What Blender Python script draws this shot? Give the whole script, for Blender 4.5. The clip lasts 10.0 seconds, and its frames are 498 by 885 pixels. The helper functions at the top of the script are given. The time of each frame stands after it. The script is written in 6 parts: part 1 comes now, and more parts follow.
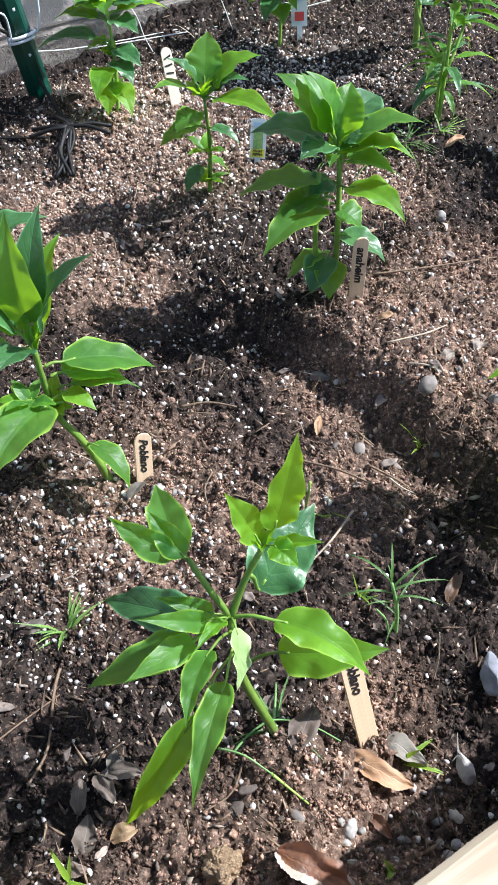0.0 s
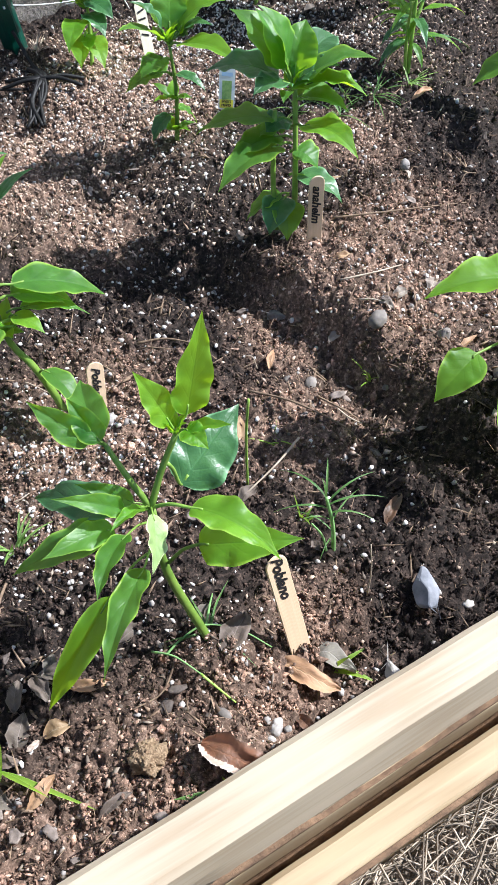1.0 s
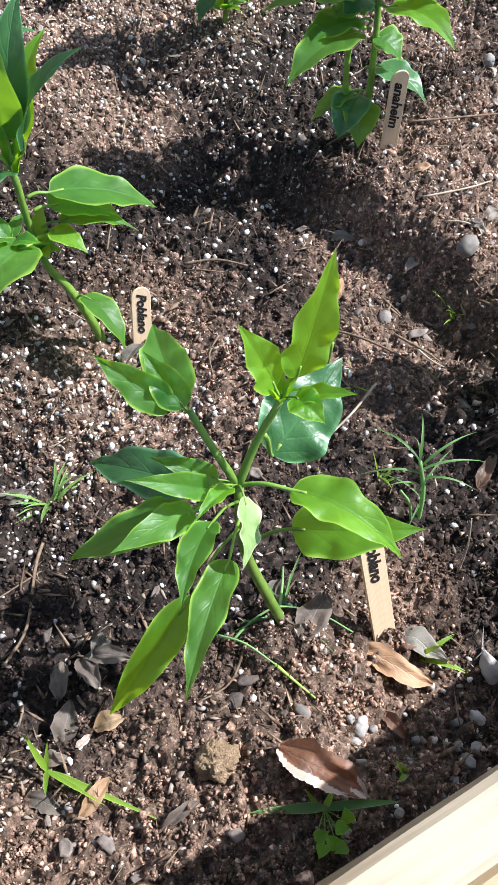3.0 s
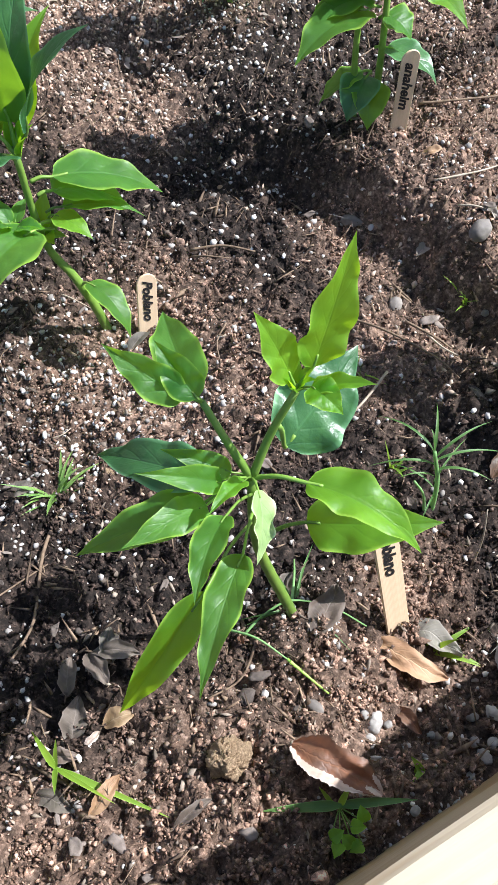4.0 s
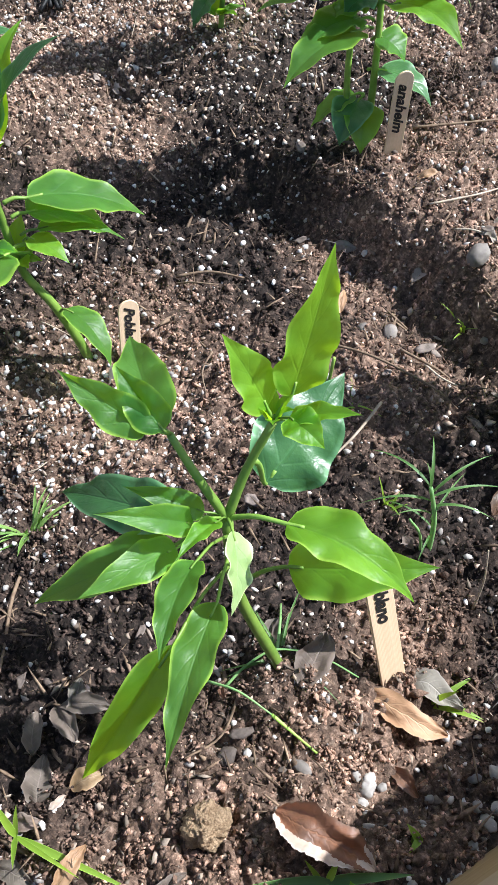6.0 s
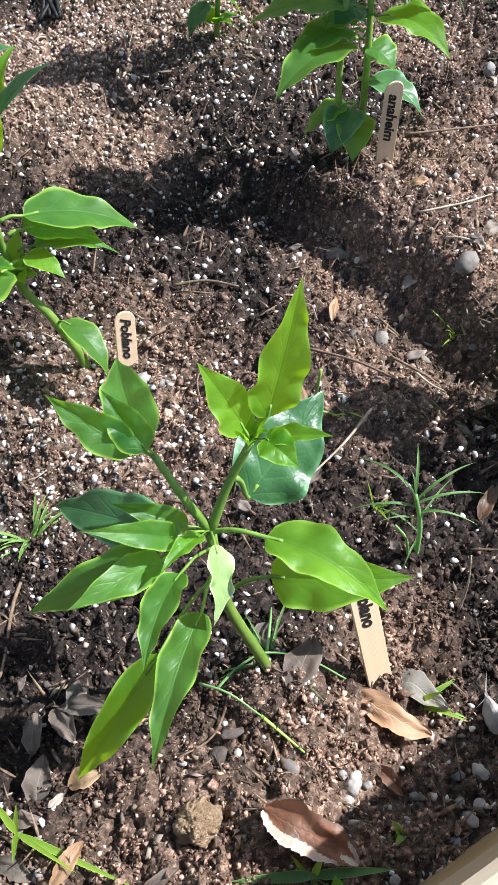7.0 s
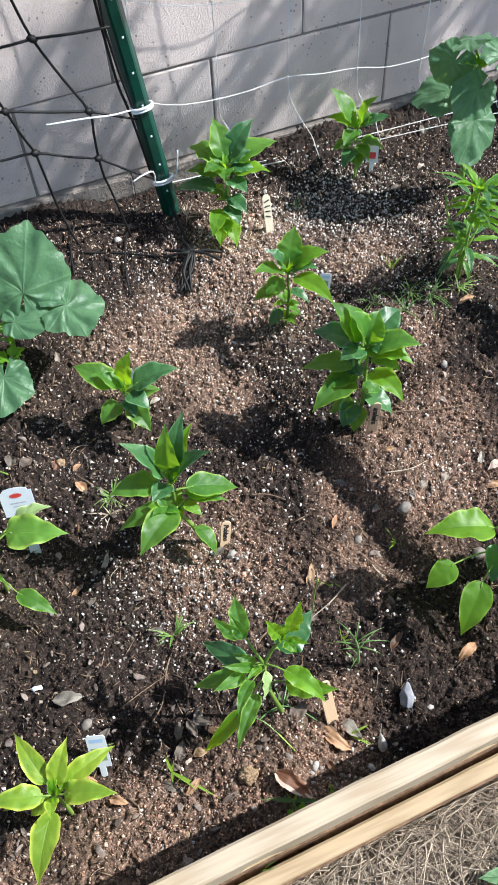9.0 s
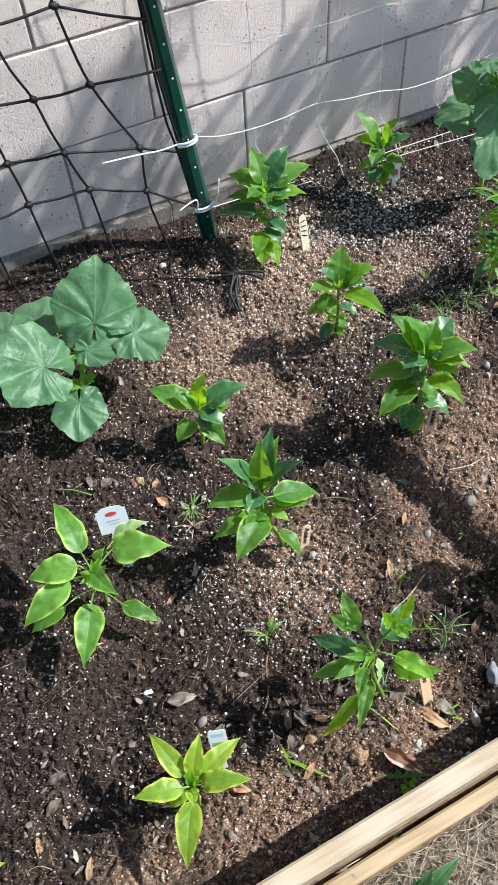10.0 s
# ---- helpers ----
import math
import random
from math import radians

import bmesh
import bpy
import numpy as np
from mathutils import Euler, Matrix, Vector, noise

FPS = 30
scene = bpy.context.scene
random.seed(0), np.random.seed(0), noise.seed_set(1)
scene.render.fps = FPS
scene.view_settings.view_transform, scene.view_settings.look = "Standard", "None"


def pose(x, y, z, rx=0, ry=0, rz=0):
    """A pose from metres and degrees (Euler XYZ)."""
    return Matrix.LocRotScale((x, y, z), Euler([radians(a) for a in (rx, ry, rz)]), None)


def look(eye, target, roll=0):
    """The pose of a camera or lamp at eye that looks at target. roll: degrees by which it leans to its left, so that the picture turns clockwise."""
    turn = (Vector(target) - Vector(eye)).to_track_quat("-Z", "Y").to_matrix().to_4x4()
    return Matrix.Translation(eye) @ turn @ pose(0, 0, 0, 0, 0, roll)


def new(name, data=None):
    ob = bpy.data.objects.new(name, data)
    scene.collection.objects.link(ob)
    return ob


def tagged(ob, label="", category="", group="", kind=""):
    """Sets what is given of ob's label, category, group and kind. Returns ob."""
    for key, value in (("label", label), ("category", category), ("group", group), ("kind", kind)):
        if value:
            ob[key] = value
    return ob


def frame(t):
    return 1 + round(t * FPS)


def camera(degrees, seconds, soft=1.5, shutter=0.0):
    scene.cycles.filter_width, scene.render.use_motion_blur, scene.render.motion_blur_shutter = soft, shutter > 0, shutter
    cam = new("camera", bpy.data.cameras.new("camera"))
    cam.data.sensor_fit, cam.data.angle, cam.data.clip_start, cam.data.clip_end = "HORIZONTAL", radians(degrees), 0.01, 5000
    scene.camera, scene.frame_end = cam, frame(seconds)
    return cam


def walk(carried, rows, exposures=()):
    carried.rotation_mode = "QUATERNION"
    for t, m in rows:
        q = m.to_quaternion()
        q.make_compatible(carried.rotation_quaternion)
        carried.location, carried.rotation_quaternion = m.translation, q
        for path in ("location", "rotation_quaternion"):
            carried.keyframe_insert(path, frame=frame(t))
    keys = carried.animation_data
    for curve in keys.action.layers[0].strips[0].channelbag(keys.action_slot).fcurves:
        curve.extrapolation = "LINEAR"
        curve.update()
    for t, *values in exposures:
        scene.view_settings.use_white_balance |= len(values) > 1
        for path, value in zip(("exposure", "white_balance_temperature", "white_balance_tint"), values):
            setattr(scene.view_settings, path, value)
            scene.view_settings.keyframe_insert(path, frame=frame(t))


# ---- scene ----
cam = camera(34.8, 10.0, shutter=0.15)
PATH = [
    (0, (0.03, -0.115, 0.564), (0.632, 1.057, -0.94), -3.4),
    (0.5, (0.038, -0.162, 0.543), (0.64, 1.005, -0.965), -3.4),
    (1, (0.047, -0.185, 0.534), (0.634, 0.975, -0.986), -3.2),
    (1.5, (0.055, -0.143, 0.519), (0.624, 0.983, -1.033), -2.5),
    (2, (0.048, -0.111, 0.503), (0.592, 0.971, -1.089), -2.0),
    (2.5, (0.038, -0.096, 0.491), (0.556, 0.938, -1.14), -1.7),
    (4, (0.034, -0.075, 0.473), (0.519, 0.904, -1.201), -2.0),
    (4.5, (0.033, -0.088, 0.471), (0.522, 0.916, -1.189), -2.6),
    (5, (0.042, -0.075, 0.452), (0.555, 0.954, -1.184), -1.8),
    (5.5, (0.047, -0.062, 0.439), (0.564, 0.978, -1.189), -1.8),
    (7, (0.066, -0.069, 0.464), (0.546, 0.971, -1.176), -3.8),
    (7.5, (0.056, -0.088, 0.501), (0.509, 0.949, -1.148), -4.1),
    (8, (0.006, -0.134, 0.7), (0.422, 0.902, -0.96), -4.3),
    (8.5, (0.006, -0.183, 0.934), (0.38, 0.861, -0.731), -4.2),
    (9, (0.009, -0.222, 1.099), (0.388, 0.868, -0.534), -3.8),
    (9.5, (-0.043, -0.234, 1.172), (0.367, 0.886, -0.434), -4.2),
    (10, (-0.154, -0.199, 1.184), (0.283, 0.878, -0.443), -5.1),
]
walk(cam, [(t, look(eye, target, roll)) for t, eye, target, roll in PATH], [(0, 1.11, 5800, 9), (2.0, 1.09, 5830, 9), (5.5, 1.11, 5880, 8), (7.0, 1.10, 5920, 9), (8.0, 1.13, 6050, 8), (8.5, 0.96, 6050, 8), (10, 0.88, 6100, 6)])

# ---- sky, sun ----
SUN_FROM = Vector((0.92, -0.29, 1.0)).normalized()
world = bpy.data.worlds.new("sky")
scene.world = world
world.use_nodes = True
wn, wl = world.node_tree.nodes, world.node_tree.links
sky = wn.new("ShaderNodeTexSky")
sky.sky_type, sky.sun_disc = "NISHITA", False
sky.sun_elevation = math.asin(SUN_FROM.z)
sky.sun_rotation = math.atan2(SUN_FROM.x, SUN_FROM.y)
wl.new(sky.outputs[0], wn["Background"].inputs[0])
wn["Background"].inputs[1].default_value = 0.090
sun_data = bpy.data.lights.new("sun", "SUN")
sun_data.energy, sun_data.angle, sun_data.color = 4.6, radians(0.55), (1.0, 0.965, 0.93)
sun = new("sun", sun_data)
sun.matrix_world = look(SUN_FROM * 10, (0, 0, 0))


# ---- materials ----
def nodes_of(name, rough=0.6, spec=0.5):
    mat = bpy.data.materials.new(name)
    mat.use_nodes = True
    nt = mat.node_tree
    b = nt.nodes["Principled BSDF"]
    b.inputs["Roughness"].default_value = rough
    b.inputs["Specular IOR Level"].default_value = spec
    return mat, nt, b


def node(nt, kind, **given):
    n = nt.nodes.new(kind)
    for key, value in given.items():
        if key in n.inputs.keys():
            n.inputs[key].default_value = value
    return n


def ramp(nt, source, stops):
    r = nt.nodes.new("ShaderNodeValToRGB")
    els = r.color_ramp.elements
    while len(els) < len(stops):
        els.new(0.5)
    for e, (pos, col) in zip(els, stops):
        e.position, e.color = pos, (*col, 1)
    nt.links.new(source, r.inputs[0])
    return r.outputs[0]


def coords(nt, kind="Object"):
    return nt.nodes.new("ShaderNodeTexCoord").outputs[kind]


def noise_tex(nt, vec, scale, detail=4, rough=0.6):
    n = node(nt, "ShaderNodeTexNoise", Scale=scale, Detail=detail, Roughness=rough)
    nt.links.new(vec, n.inputs["Vector"])
    return n.outputs["Fac"]


def mixed(nt, fac, a, b, how="MIX"):
    m = nt.nodes.new("ShaderNodeMix")
    m.data_type, m.blend_type = "RGBA", how
    for sock, val in ((m.inputs[0], fac), (m.inputs[6], a), (m.inputs[7], b)):
        if isinstance(val, (int, float)):
            sock.default_value = val
        elif isinstance(val, tuple):
            sock.default_value = (*val, 1)
        else:
            nt.links.new(val, sock)
    return m.outputs[2]


def maths(nt, op, a, b=0.0, c=None):
    m = nt.nodes.new("ShaderNodeMath")
    m.operation = op
    for sock, val in zip(m.inputs, (a, b, c)):
        if val is None:
            continue
        if isinstance(val, (int, float)):
            sock.default_value = val
        else:
            nt.links.new(val, sock)
    return m.outputs[0]


def bump(nt, bsdf, height, strength=0.3, dist=0.002):
    bp = node(nt, "ShaderNodeBump", Strength=strength, Distance=dist)
    nt.links.new(height, bp.inputs["Height"])
    nt.links.new(bp.outputs[0], bsdf.inputs["Normal"])


def world_pos(nt):
    return nt.nodes.new("ShaderNodeNewGeometry").outputs["Position"]


def island(nt):
    return nt.nodes.new("ShaderNodeNewGeometry").outputs["Random Per Island"]


def own_random(nt):
    return nt.nodes.new("ShaderNodeObjectInfo").outputs["Random"]


# pale soil patches: dry crust, and sunlit spots put into the colour
DRY_AND_SUNLIT = [(0.20, 0.80, 0.12), (0.42, 0.84, 0.12), (0.47, 0.30, 0.085), (0.50, 0.42, 0.07), (-0.13, -0.01, 0.07), (-0.28, 0.01, 0.06), (0.29, 0.872, 0.10), (0.26, 0.645, 0.07), (0.40, 0.93, 0.10), (0.66, 0.86, 0.08), (0.15, 0.33, 0.11), (0.45, 1.0, 0.14), (0.54, 0.35, 0.10), (0.60, 0.44, 0.08), (0.64, 0.64, 0.07), (0.52, 0.98, 0.06), (0.16, 0.00, 0.075), (0.05, 0.00, 0.08), (0.22, 0.06, 0.04), (-0.08, 0.01, 0.075), (0.40, 0.37, 0.07), (0.32, 0.24, 0.06)]


def dry_and_sunlit_mask(nt):
    """Pale dry crust on the mounds round the plants and painted-in sunlit soil, dark damp mix between them."""
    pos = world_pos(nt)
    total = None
    for x, y, r in DRY_AND_SUNLIT:
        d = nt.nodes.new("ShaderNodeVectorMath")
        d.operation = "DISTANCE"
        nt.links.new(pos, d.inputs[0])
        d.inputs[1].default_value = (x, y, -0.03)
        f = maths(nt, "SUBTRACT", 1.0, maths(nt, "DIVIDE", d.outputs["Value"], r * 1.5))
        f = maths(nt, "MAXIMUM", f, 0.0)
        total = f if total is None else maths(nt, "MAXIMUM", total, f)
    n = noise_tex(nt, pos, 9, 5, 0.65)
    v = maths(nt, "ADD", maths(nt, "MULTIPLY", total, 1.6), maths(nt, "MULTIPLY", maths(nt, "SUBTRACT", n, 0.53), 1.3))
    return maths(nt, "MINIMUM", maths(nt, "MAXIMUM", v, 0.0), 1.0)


def soil_material(name, per_piece):
    mat, nt, b = nodes_of(name, 0.9, 0.25)
    pos = world_pos(nt)
    fine = noise_tex(nt, pos, 240, 4, 0.7)
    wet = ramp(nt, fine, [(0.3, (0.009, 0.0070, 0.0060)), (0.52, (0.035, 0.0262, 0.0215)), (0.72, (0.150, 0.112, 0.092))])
    # pale ramp serves both dry crust and painted sunlight on soil
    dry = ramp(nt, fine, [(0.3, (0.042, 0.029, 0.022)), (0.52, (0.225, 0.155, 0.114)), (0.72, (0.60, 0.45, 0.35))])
    col = mixed(nt, dry_and_sunlit_mask(nt), wet, dry)
    if per_piece:
        tint = ramp(nt, island(nt), [(0.0, (0.46, 0.425, 0.41)), (0.5, (1.22, 1.11, 1.06)), (0.9, (1.85, 1.64, 1.56)), (0.97, (2.5, 2.22, 2.1)), (1.0, (4.2, 3.85, 3.7))])
    else:
        # sheet tinted down: shade in the gaps between crumbs is in its colour
        tint = ramp(nt, noise_tex(nt, pos, 90, 3, 0.6), [(0.35, (0.34, 0.32, 0.31)), (0.7, (1.02, 0.94, 0.90))])
    col = mixed(nt, 1.0, col, tint, "MULTIPLY")
    nt.links.new(col, b.inputs["Base Color"])
    bump(nt, b, noise_tex(nt, pos, 500, 3, 0.7), 0.6, 0.002)
    return mat


def plain_noisy(name, lo, hi, scale=120, rough=0.75, strength=0.3, dist=0.001, spec=0.4, by="object"):
    mat, nt, b = nodes_of(name, rough, spec)
    vec = coords(nt)
    col = ramp(nt, noise_tex(nt, vec, scale, 5, 0.65), [(0.3, lo), (0.72, hi)])
    if by == "island":
        col = mixed(nt, 1.0, col, ramp(nt, island(nt), [(0, (0.32, 0.29, 0.27)), (0.5, (0.8, 0.76, 0.73)), (1, (1.35, 1.3, 1.25))]), "MULTIPLY")
    elif by == "random":
        col = mixed(nt, 1.0, col, ramp(nt, own_random(nt), [(0, (0.7, 0.68, 0.66)), (1, (1.25, 1.22, 1.2))]), "MULTIPLY")
    nt.links.new(col, b.inputs["Base Color"])
    bump(nt, b, noise_tex(nt, vec, scale * 3, 4, 0.7), strength, dist)
    return mat


def leaf_material(name, dark, light, through_col, veins=6.0, vein_mix=0.14, gloss=0.45, translucent=0.44, relief=0.45, rim_col=None, rim_from=0.84):
    """Two-sided leaf: waxy top, light passing through, veins along the leaf's own coordinates."""
    mat, nt, b = nodes_of(name, gloss, 0.5)
    uv = nt.nodes.new("ShaderNodeSeparateXYZ")
    nt.links.new(coords(nt, "UV"), uv.inputs[0])
    u = maths(nt, "ABSOLUTE", maths(nt, "SUBTRACT", maths(nt, "MULTIPLY", uv.outputs[0], 2.0), 1.0))
    mid = maths(nt, "SUBTRACT", 1.0, maths(nt, "MINIMUM", maths(nt, "MULTIPLY", u, 16.0), 1.0))
    phase = maths(nt, "SUBTRACT", maths(nt, "MULTIPLY", uv.outputs[1], veins), maths(nt, "MULTIPLY", u, 1.7))
    tri_w = maths(nt, "PINGPONG", phase, 0.5)
    side = maths(nt, "SUBTRACT", 1.0, maths(nt, "MINIMUM", maths(nt, "MULTIPLY", tri_w, 9.0), 1.0))
    side = maths(nt, "MULTIPLY", maths(nt, "MULTIPLY", side, maths(nt, "SUBTRACT", 1.0, u)), 0.45)
    vein = maths(nt, "MAXIMUM", mid, side)
    vec = coords(nt)
    patch = noise_tex(nt, vec, 45, 4, 0.6)
    col = ramp(nt, patch, [(0.3, dark), (0.7, light)])
    col = mixed(nt, 1.0, col, ramp(nt, own_random(nt), [(0, (0.78, 0.86, 0.8)), (1, (1.25, 1.12, 1.05))]), "MULTIPLY")
    col = mixed(nt, maths(nt, "MULTIPLY", vein, vein_mix), col, tuple(min(1.0, c * 2.2 + 0.04) for c in light))
    rim = maths(nt, "MULTIPLY", maths(nt, "MAXIMUM", maths(nt, "SUBTRACT", u, rim_from), 0.0), maths(nt, "MULTIPLY", noise_tex(nt, coords(nt), 28, 2, 0.5), 1.7 / (1.0 - rim_from)))
    col = mixed(nt, rim, col, rim_col or tuple(min(1.0, c * 2.1 + 0.09) for c in light))
    nt.links.new(col, b.inputs["Base Color"])
    height = maths(nt, "ADD", maths(nt, "MULTIPLY", vein, -0.6), maths(nt, "MULTIPLY", noise_tex(nt, vec, 160, 3, 0.6), 0.9))
    bump(nt, b, height, relief, 0.0016)
    tl = nt.nodes.new("ShaderNodeBsdfTranslucent")
    nt.links.new(mixed(nt, maths(nt, "MULTIPLY", vein, 0.4), through_col, tuple(c * 0.6 for c in through_col)), tl.inputs[0])
    ms = nt.nodes.new("ShaderNodeMixShader")
    ms.inputs[0].default_value = translucent
    nt.links.new(b.outputs[0], ms.inputs[1])
    nt.links.new(tl.outputs[0], ms.inputs[2])
    nt.links.new(ms.outputs[0], nt.nodes["Material Output"].inputs[0])
    return mat


def wood_material(name, pale, dark, grain_axis=0, rough=0.7, fine=150, relief=0.35):
    mat, nt, b = nodes_of(name, rough, 0.3)
    mp = nt.nodes.new("ShaderNodeMapping")
    nt.links.new(coords(nt), mp.inputs[0])
    sc = [fine, fine, fine]
    sc[grain_axis] = 3.0
    mp.inputs["Scale"].default_value = sc
    grain = noise_tex(nt, mp.outputs[0], 1.6, 6, 0.6)
    rings = node(nt, "ShaderNodeTexWave", Scale=0.9, Distortion=5.0, Detail=3.0)
    nt.links.new(mp.outputs[0], rings.inputs["Vector"])
    g = maths(nt, "ADD", maths(nt, "MULTIPLY", grain, 0.7), maths(nt, "MULTIPLY", rings.outputs["Fac"], 0.3))
    col = ramp(nt, g, [(0.28, dark), (0.5, pale), (0.75, tuple(min(1, c * 1.12) for c in pale))])
    stain = noise_tex(nt, coords(nt), 7, 5, 0.6)
    col = mixed(nt, maths(nt, "MULTIPLY", maths(nt, "MAXIMUM", maths(nt, "SUBTRACT", stain, 0.52), 0.0), 1.8), col, (0.36, 0.27, 0.12))
    nt.links.new(col, b.inputs["Base Color"])
    bump(nt, b, g, relief, 0.001)
    return mat


def block_material():
    mat, nt, b = nodes_of("painted_block", 0.85, 0.25)
    pos = world_pos(nt)
    broad = noise_tex(nt, pos, 5, 5, 0.6)
    col = ramp(nt, broad, [(0.3, (0.675, 0.575, 0.535)), (0.7, (0.835, 0.72, 0.67))])
    col = mixed(nt, 1.0, col, ramp(nt, own_random(nt), [(0, (0.92, 0.92, 0.92)), (1, (1.08, 1.07, 1.06))]), "MULTIPLY")
    vor = node(nt, "ShaderNodeTexVoronoi", Scale=95.0, Randomness=1.0)
    nt.links.new(pos, vor.inputs["Vector"])
    keep = maths(nt, "GREATER_THAN", noise_tex(nt, pos, 30, 3, 0.5), 0.56)
    pits = maths(nt, "MULTIPLY", maths(nt, "LESS_THAN", vor.outputs["Distance"], 0.22), keep)
    col = mixed(nt, maths(nt, "MULTIPLY", pits, 0.55), col, (0.16, 0.13, 0.11))
    nt.links.new(col, b.inputs["Base Color"])
    grit = noise_tex(nt, pos, 260, 5, 0.75)
    h = maths(nt, "SUBTRACT", maths(nt, "ADD", grit, maths(nt, "MULTIPLY", noise_tex(nt, pos, 60, 3, 0.6), 0.7)), maths(nt, "MULTIPLY", pits, 1.2))
    bump(nt, b, h, 0.8, 0.004)
    return mat


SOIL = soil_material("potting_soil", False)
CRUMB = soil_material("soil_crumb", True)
PERLITE = plain_noisy("perlite", (0.45, 0.43, 0.41), (0.84, 0.82, 0.80), 300, 0.8, 0.3, 0.001, by="island")
CHIP = plain_noisy("wood_chip", (0.15, 0.12, 0.095), (0.44, 0.37, 0.30), 90, 0.8, by="island")
FLAKE = plain_noisy("dry_leaf_flake", (0.10, 0.082, 0.070), (0.30, 0.25, 0.22), 140, 0.75, 0.4, 0.001, by="island")
GRAIN = plain_noisy("dry_grit", (0.25, 0.180, 0.135), (0.74, 0.585, 0.47), 120, 0.85, by="island")
FIBRE = plain_noisy("wood_fibre", (0.10, 0.065, 0.042), (0.32, 0.235, 0.16), 200, 0.8, by="island")
STRAW = plain_noisy("dry_grass_stuff", (0.30, 0.248, 0.19), (0.64, 0.55, 0.43), 60, 0.7, by="island")
DIRT = plain_noisy("bare_ground", (0.17, 0.134, 0.10), (0.36, 0.295, 0.222), 40, 0.95, 0.6, 0.004)
STONE = plain_noisy("stone", (0.10, 0.088, 0.078), (0.28, 0.25, 0.225), 60, 0.75, 0.4, 0.001, by="random")
WHITE_STONE = plain_noisy("white_stone", (0.26, 0.24, 0.22), (0.56, 0.53, 0.5), 70, 0.7, by="random")
SLATE = plain_noisy("grey_stone", (0.10, 0.11, 0.13), (0.33, 0.33, 0.36), 45, 0.7)
CLOD = plain_noisy("clod", (0.32, 0.20, 0.11), (0.78, 0.56, 0.35), 320, 0.95, 1.0, 0.005)
# glow of sun through upturned leaf margins, painted as a rim colour
SUNLIT_RIM = (0.38, 0.60, 0.08)
LEAF = leaf_material("pepper_leaf", (0.038, 0.130, 0.020), (0.095, 0.248, 0.038), (0.40, 0.70, 0.02), vein_mix=0.10, relief=0.32, rim_col=SUNLIT_RIM)
LEAF_YOUNG = leaf_material("pepper_leaf_young", (0.065, 0.195, 0.012), (0.155, 0.360, 0.026), (0.54, 0.86, 0.015), vein_mix=0.10, translucent=0.50, relief=0.32, rim_col=SUNLIT_RIM)
LEAF_LIME = leaf_material("pepper_leaf_lime", (0.13, 0.28, 0.025), (0.31, 0.47, 0.045), (0.60, 0.80, 0.03), translucent=0.45, rim_col=(0.66, 0.74, 0.10), rim_from=0.70)
LEAF_EDGED = leaf_material("pepper_leaf_edged", (0.070, 0.205, 0.032), (0.17, 0.385, 0.058), (0.50, 0.84, 0.03), rim_col=(0.58, 0.78, 0.14), rim_from=0.74)
LEAF_PALE = leaf_material("pepper_leaf_underside", (0.24, 0.37, 0.13), (0.40, 0.54, 0.24), (0.45, 0.62, 0.15), translucent=0.3)
LEAF_OLD = leaf_material("pepper_leaf_old", (0.028, 0.095, 0.034), (0.06, 0.165, 0.055), (0.14, 0.34, 0.03), gloss=0.36, translucent=0.22)
LEAF_SQUASH = leaf_material("squash_leaf", (0.055, 0.15, 0.06), (0.11, 0.24, 0.10), (0.2, 0.42, 0.06), 4.0, 0.4, 0.55, 0.3, 0.9)
GRASS = leaf_material("grass_blade", (0.06, 0.15, 0.04), (0.13, 0.26, 0.07), (0.25, 0.42, 0.06), 0.0, 0.2, 0.5, 0.35, 0.1)
GRASS_PALE = leaf_material("pale_grass_blade", (0.13, 0.25, 0.06), (0.24, 0.39, 0.11), (0.35, 0.52, 0.08), 0.0, 0.2, 0.5, 0.35, 0.1)
GRASS_LIME = leaf_material("lime_grass", (0.16, 0.3, 0.03), (0.26, 0.42, 0.05), (0.4, 0.55, 0.03), 0.0, 0.2, 0.5, 0.4, 0.1)
STEM = plain_noisy("green_stem", (0.13, 0.25, 0.035), (0.25, 0.38, 0.07), 80, 0.45, 0.2, by="random")
DRYLEAF_ORANGE = leaf_material("dry_leaf_orange", (0.26, 0.15, 0.08), (0.52, 0.34, 0.21), (0.4, 0.2, 0.08), 6.0, 0.3, 0.6, 0.15, rim_col=(0.50, 0.31, 0.18))
DRYLEAF_GREY = leaf_material("dry_leaf_grey", (0.065, 0.052, 0.043), (0.19, 0.155, 0.13), (0.2, 0.14, 0.1), 9.0, 0.3, 0.7, 0.1, rim_col=(0.20, 0.16, 0.13))
DRYLEAF_BARK = leaf_material("dry_leaf_bark", (0.16, 0.135, 0.115), (0.34, 0.30, 0.26), (0.2, 0.14, 0.1), 9.0, 0.3, 0.7, 0.1, rim_col=(0.30, 0.26, 0.23))
DRYLEAF_RUST = leaf_material("dry_leaf_rust", (0.075, 0.055, 0.044), (0.24, 0.105, 0.05), (0.3, 0.1, 0.05), 6.0, 0.2, 0.55, 0.12, rim_col=(0.15, 0.09, 0.06))
DRYLEAF_PALE = leaf_material("dry_leaf_pale", (0.38, 0.31, 0.26), (0.60, 0.53, 0.47), (0.4, 0.3, 0.22), 6.0, 0.1, 0.5, 0.12, rim_col=(0.68, 0.60, 0.55))
PINE = wood_material("pine_board", (0.42, 0.345, 0.245), (0.36, 0.275, 0.18), rough=0.55)
PINE_LOW = wood_material("pine_board_low", (0.40, 0.30, 0.18), (0.33, 0.235, 0.13), rough=0.6)
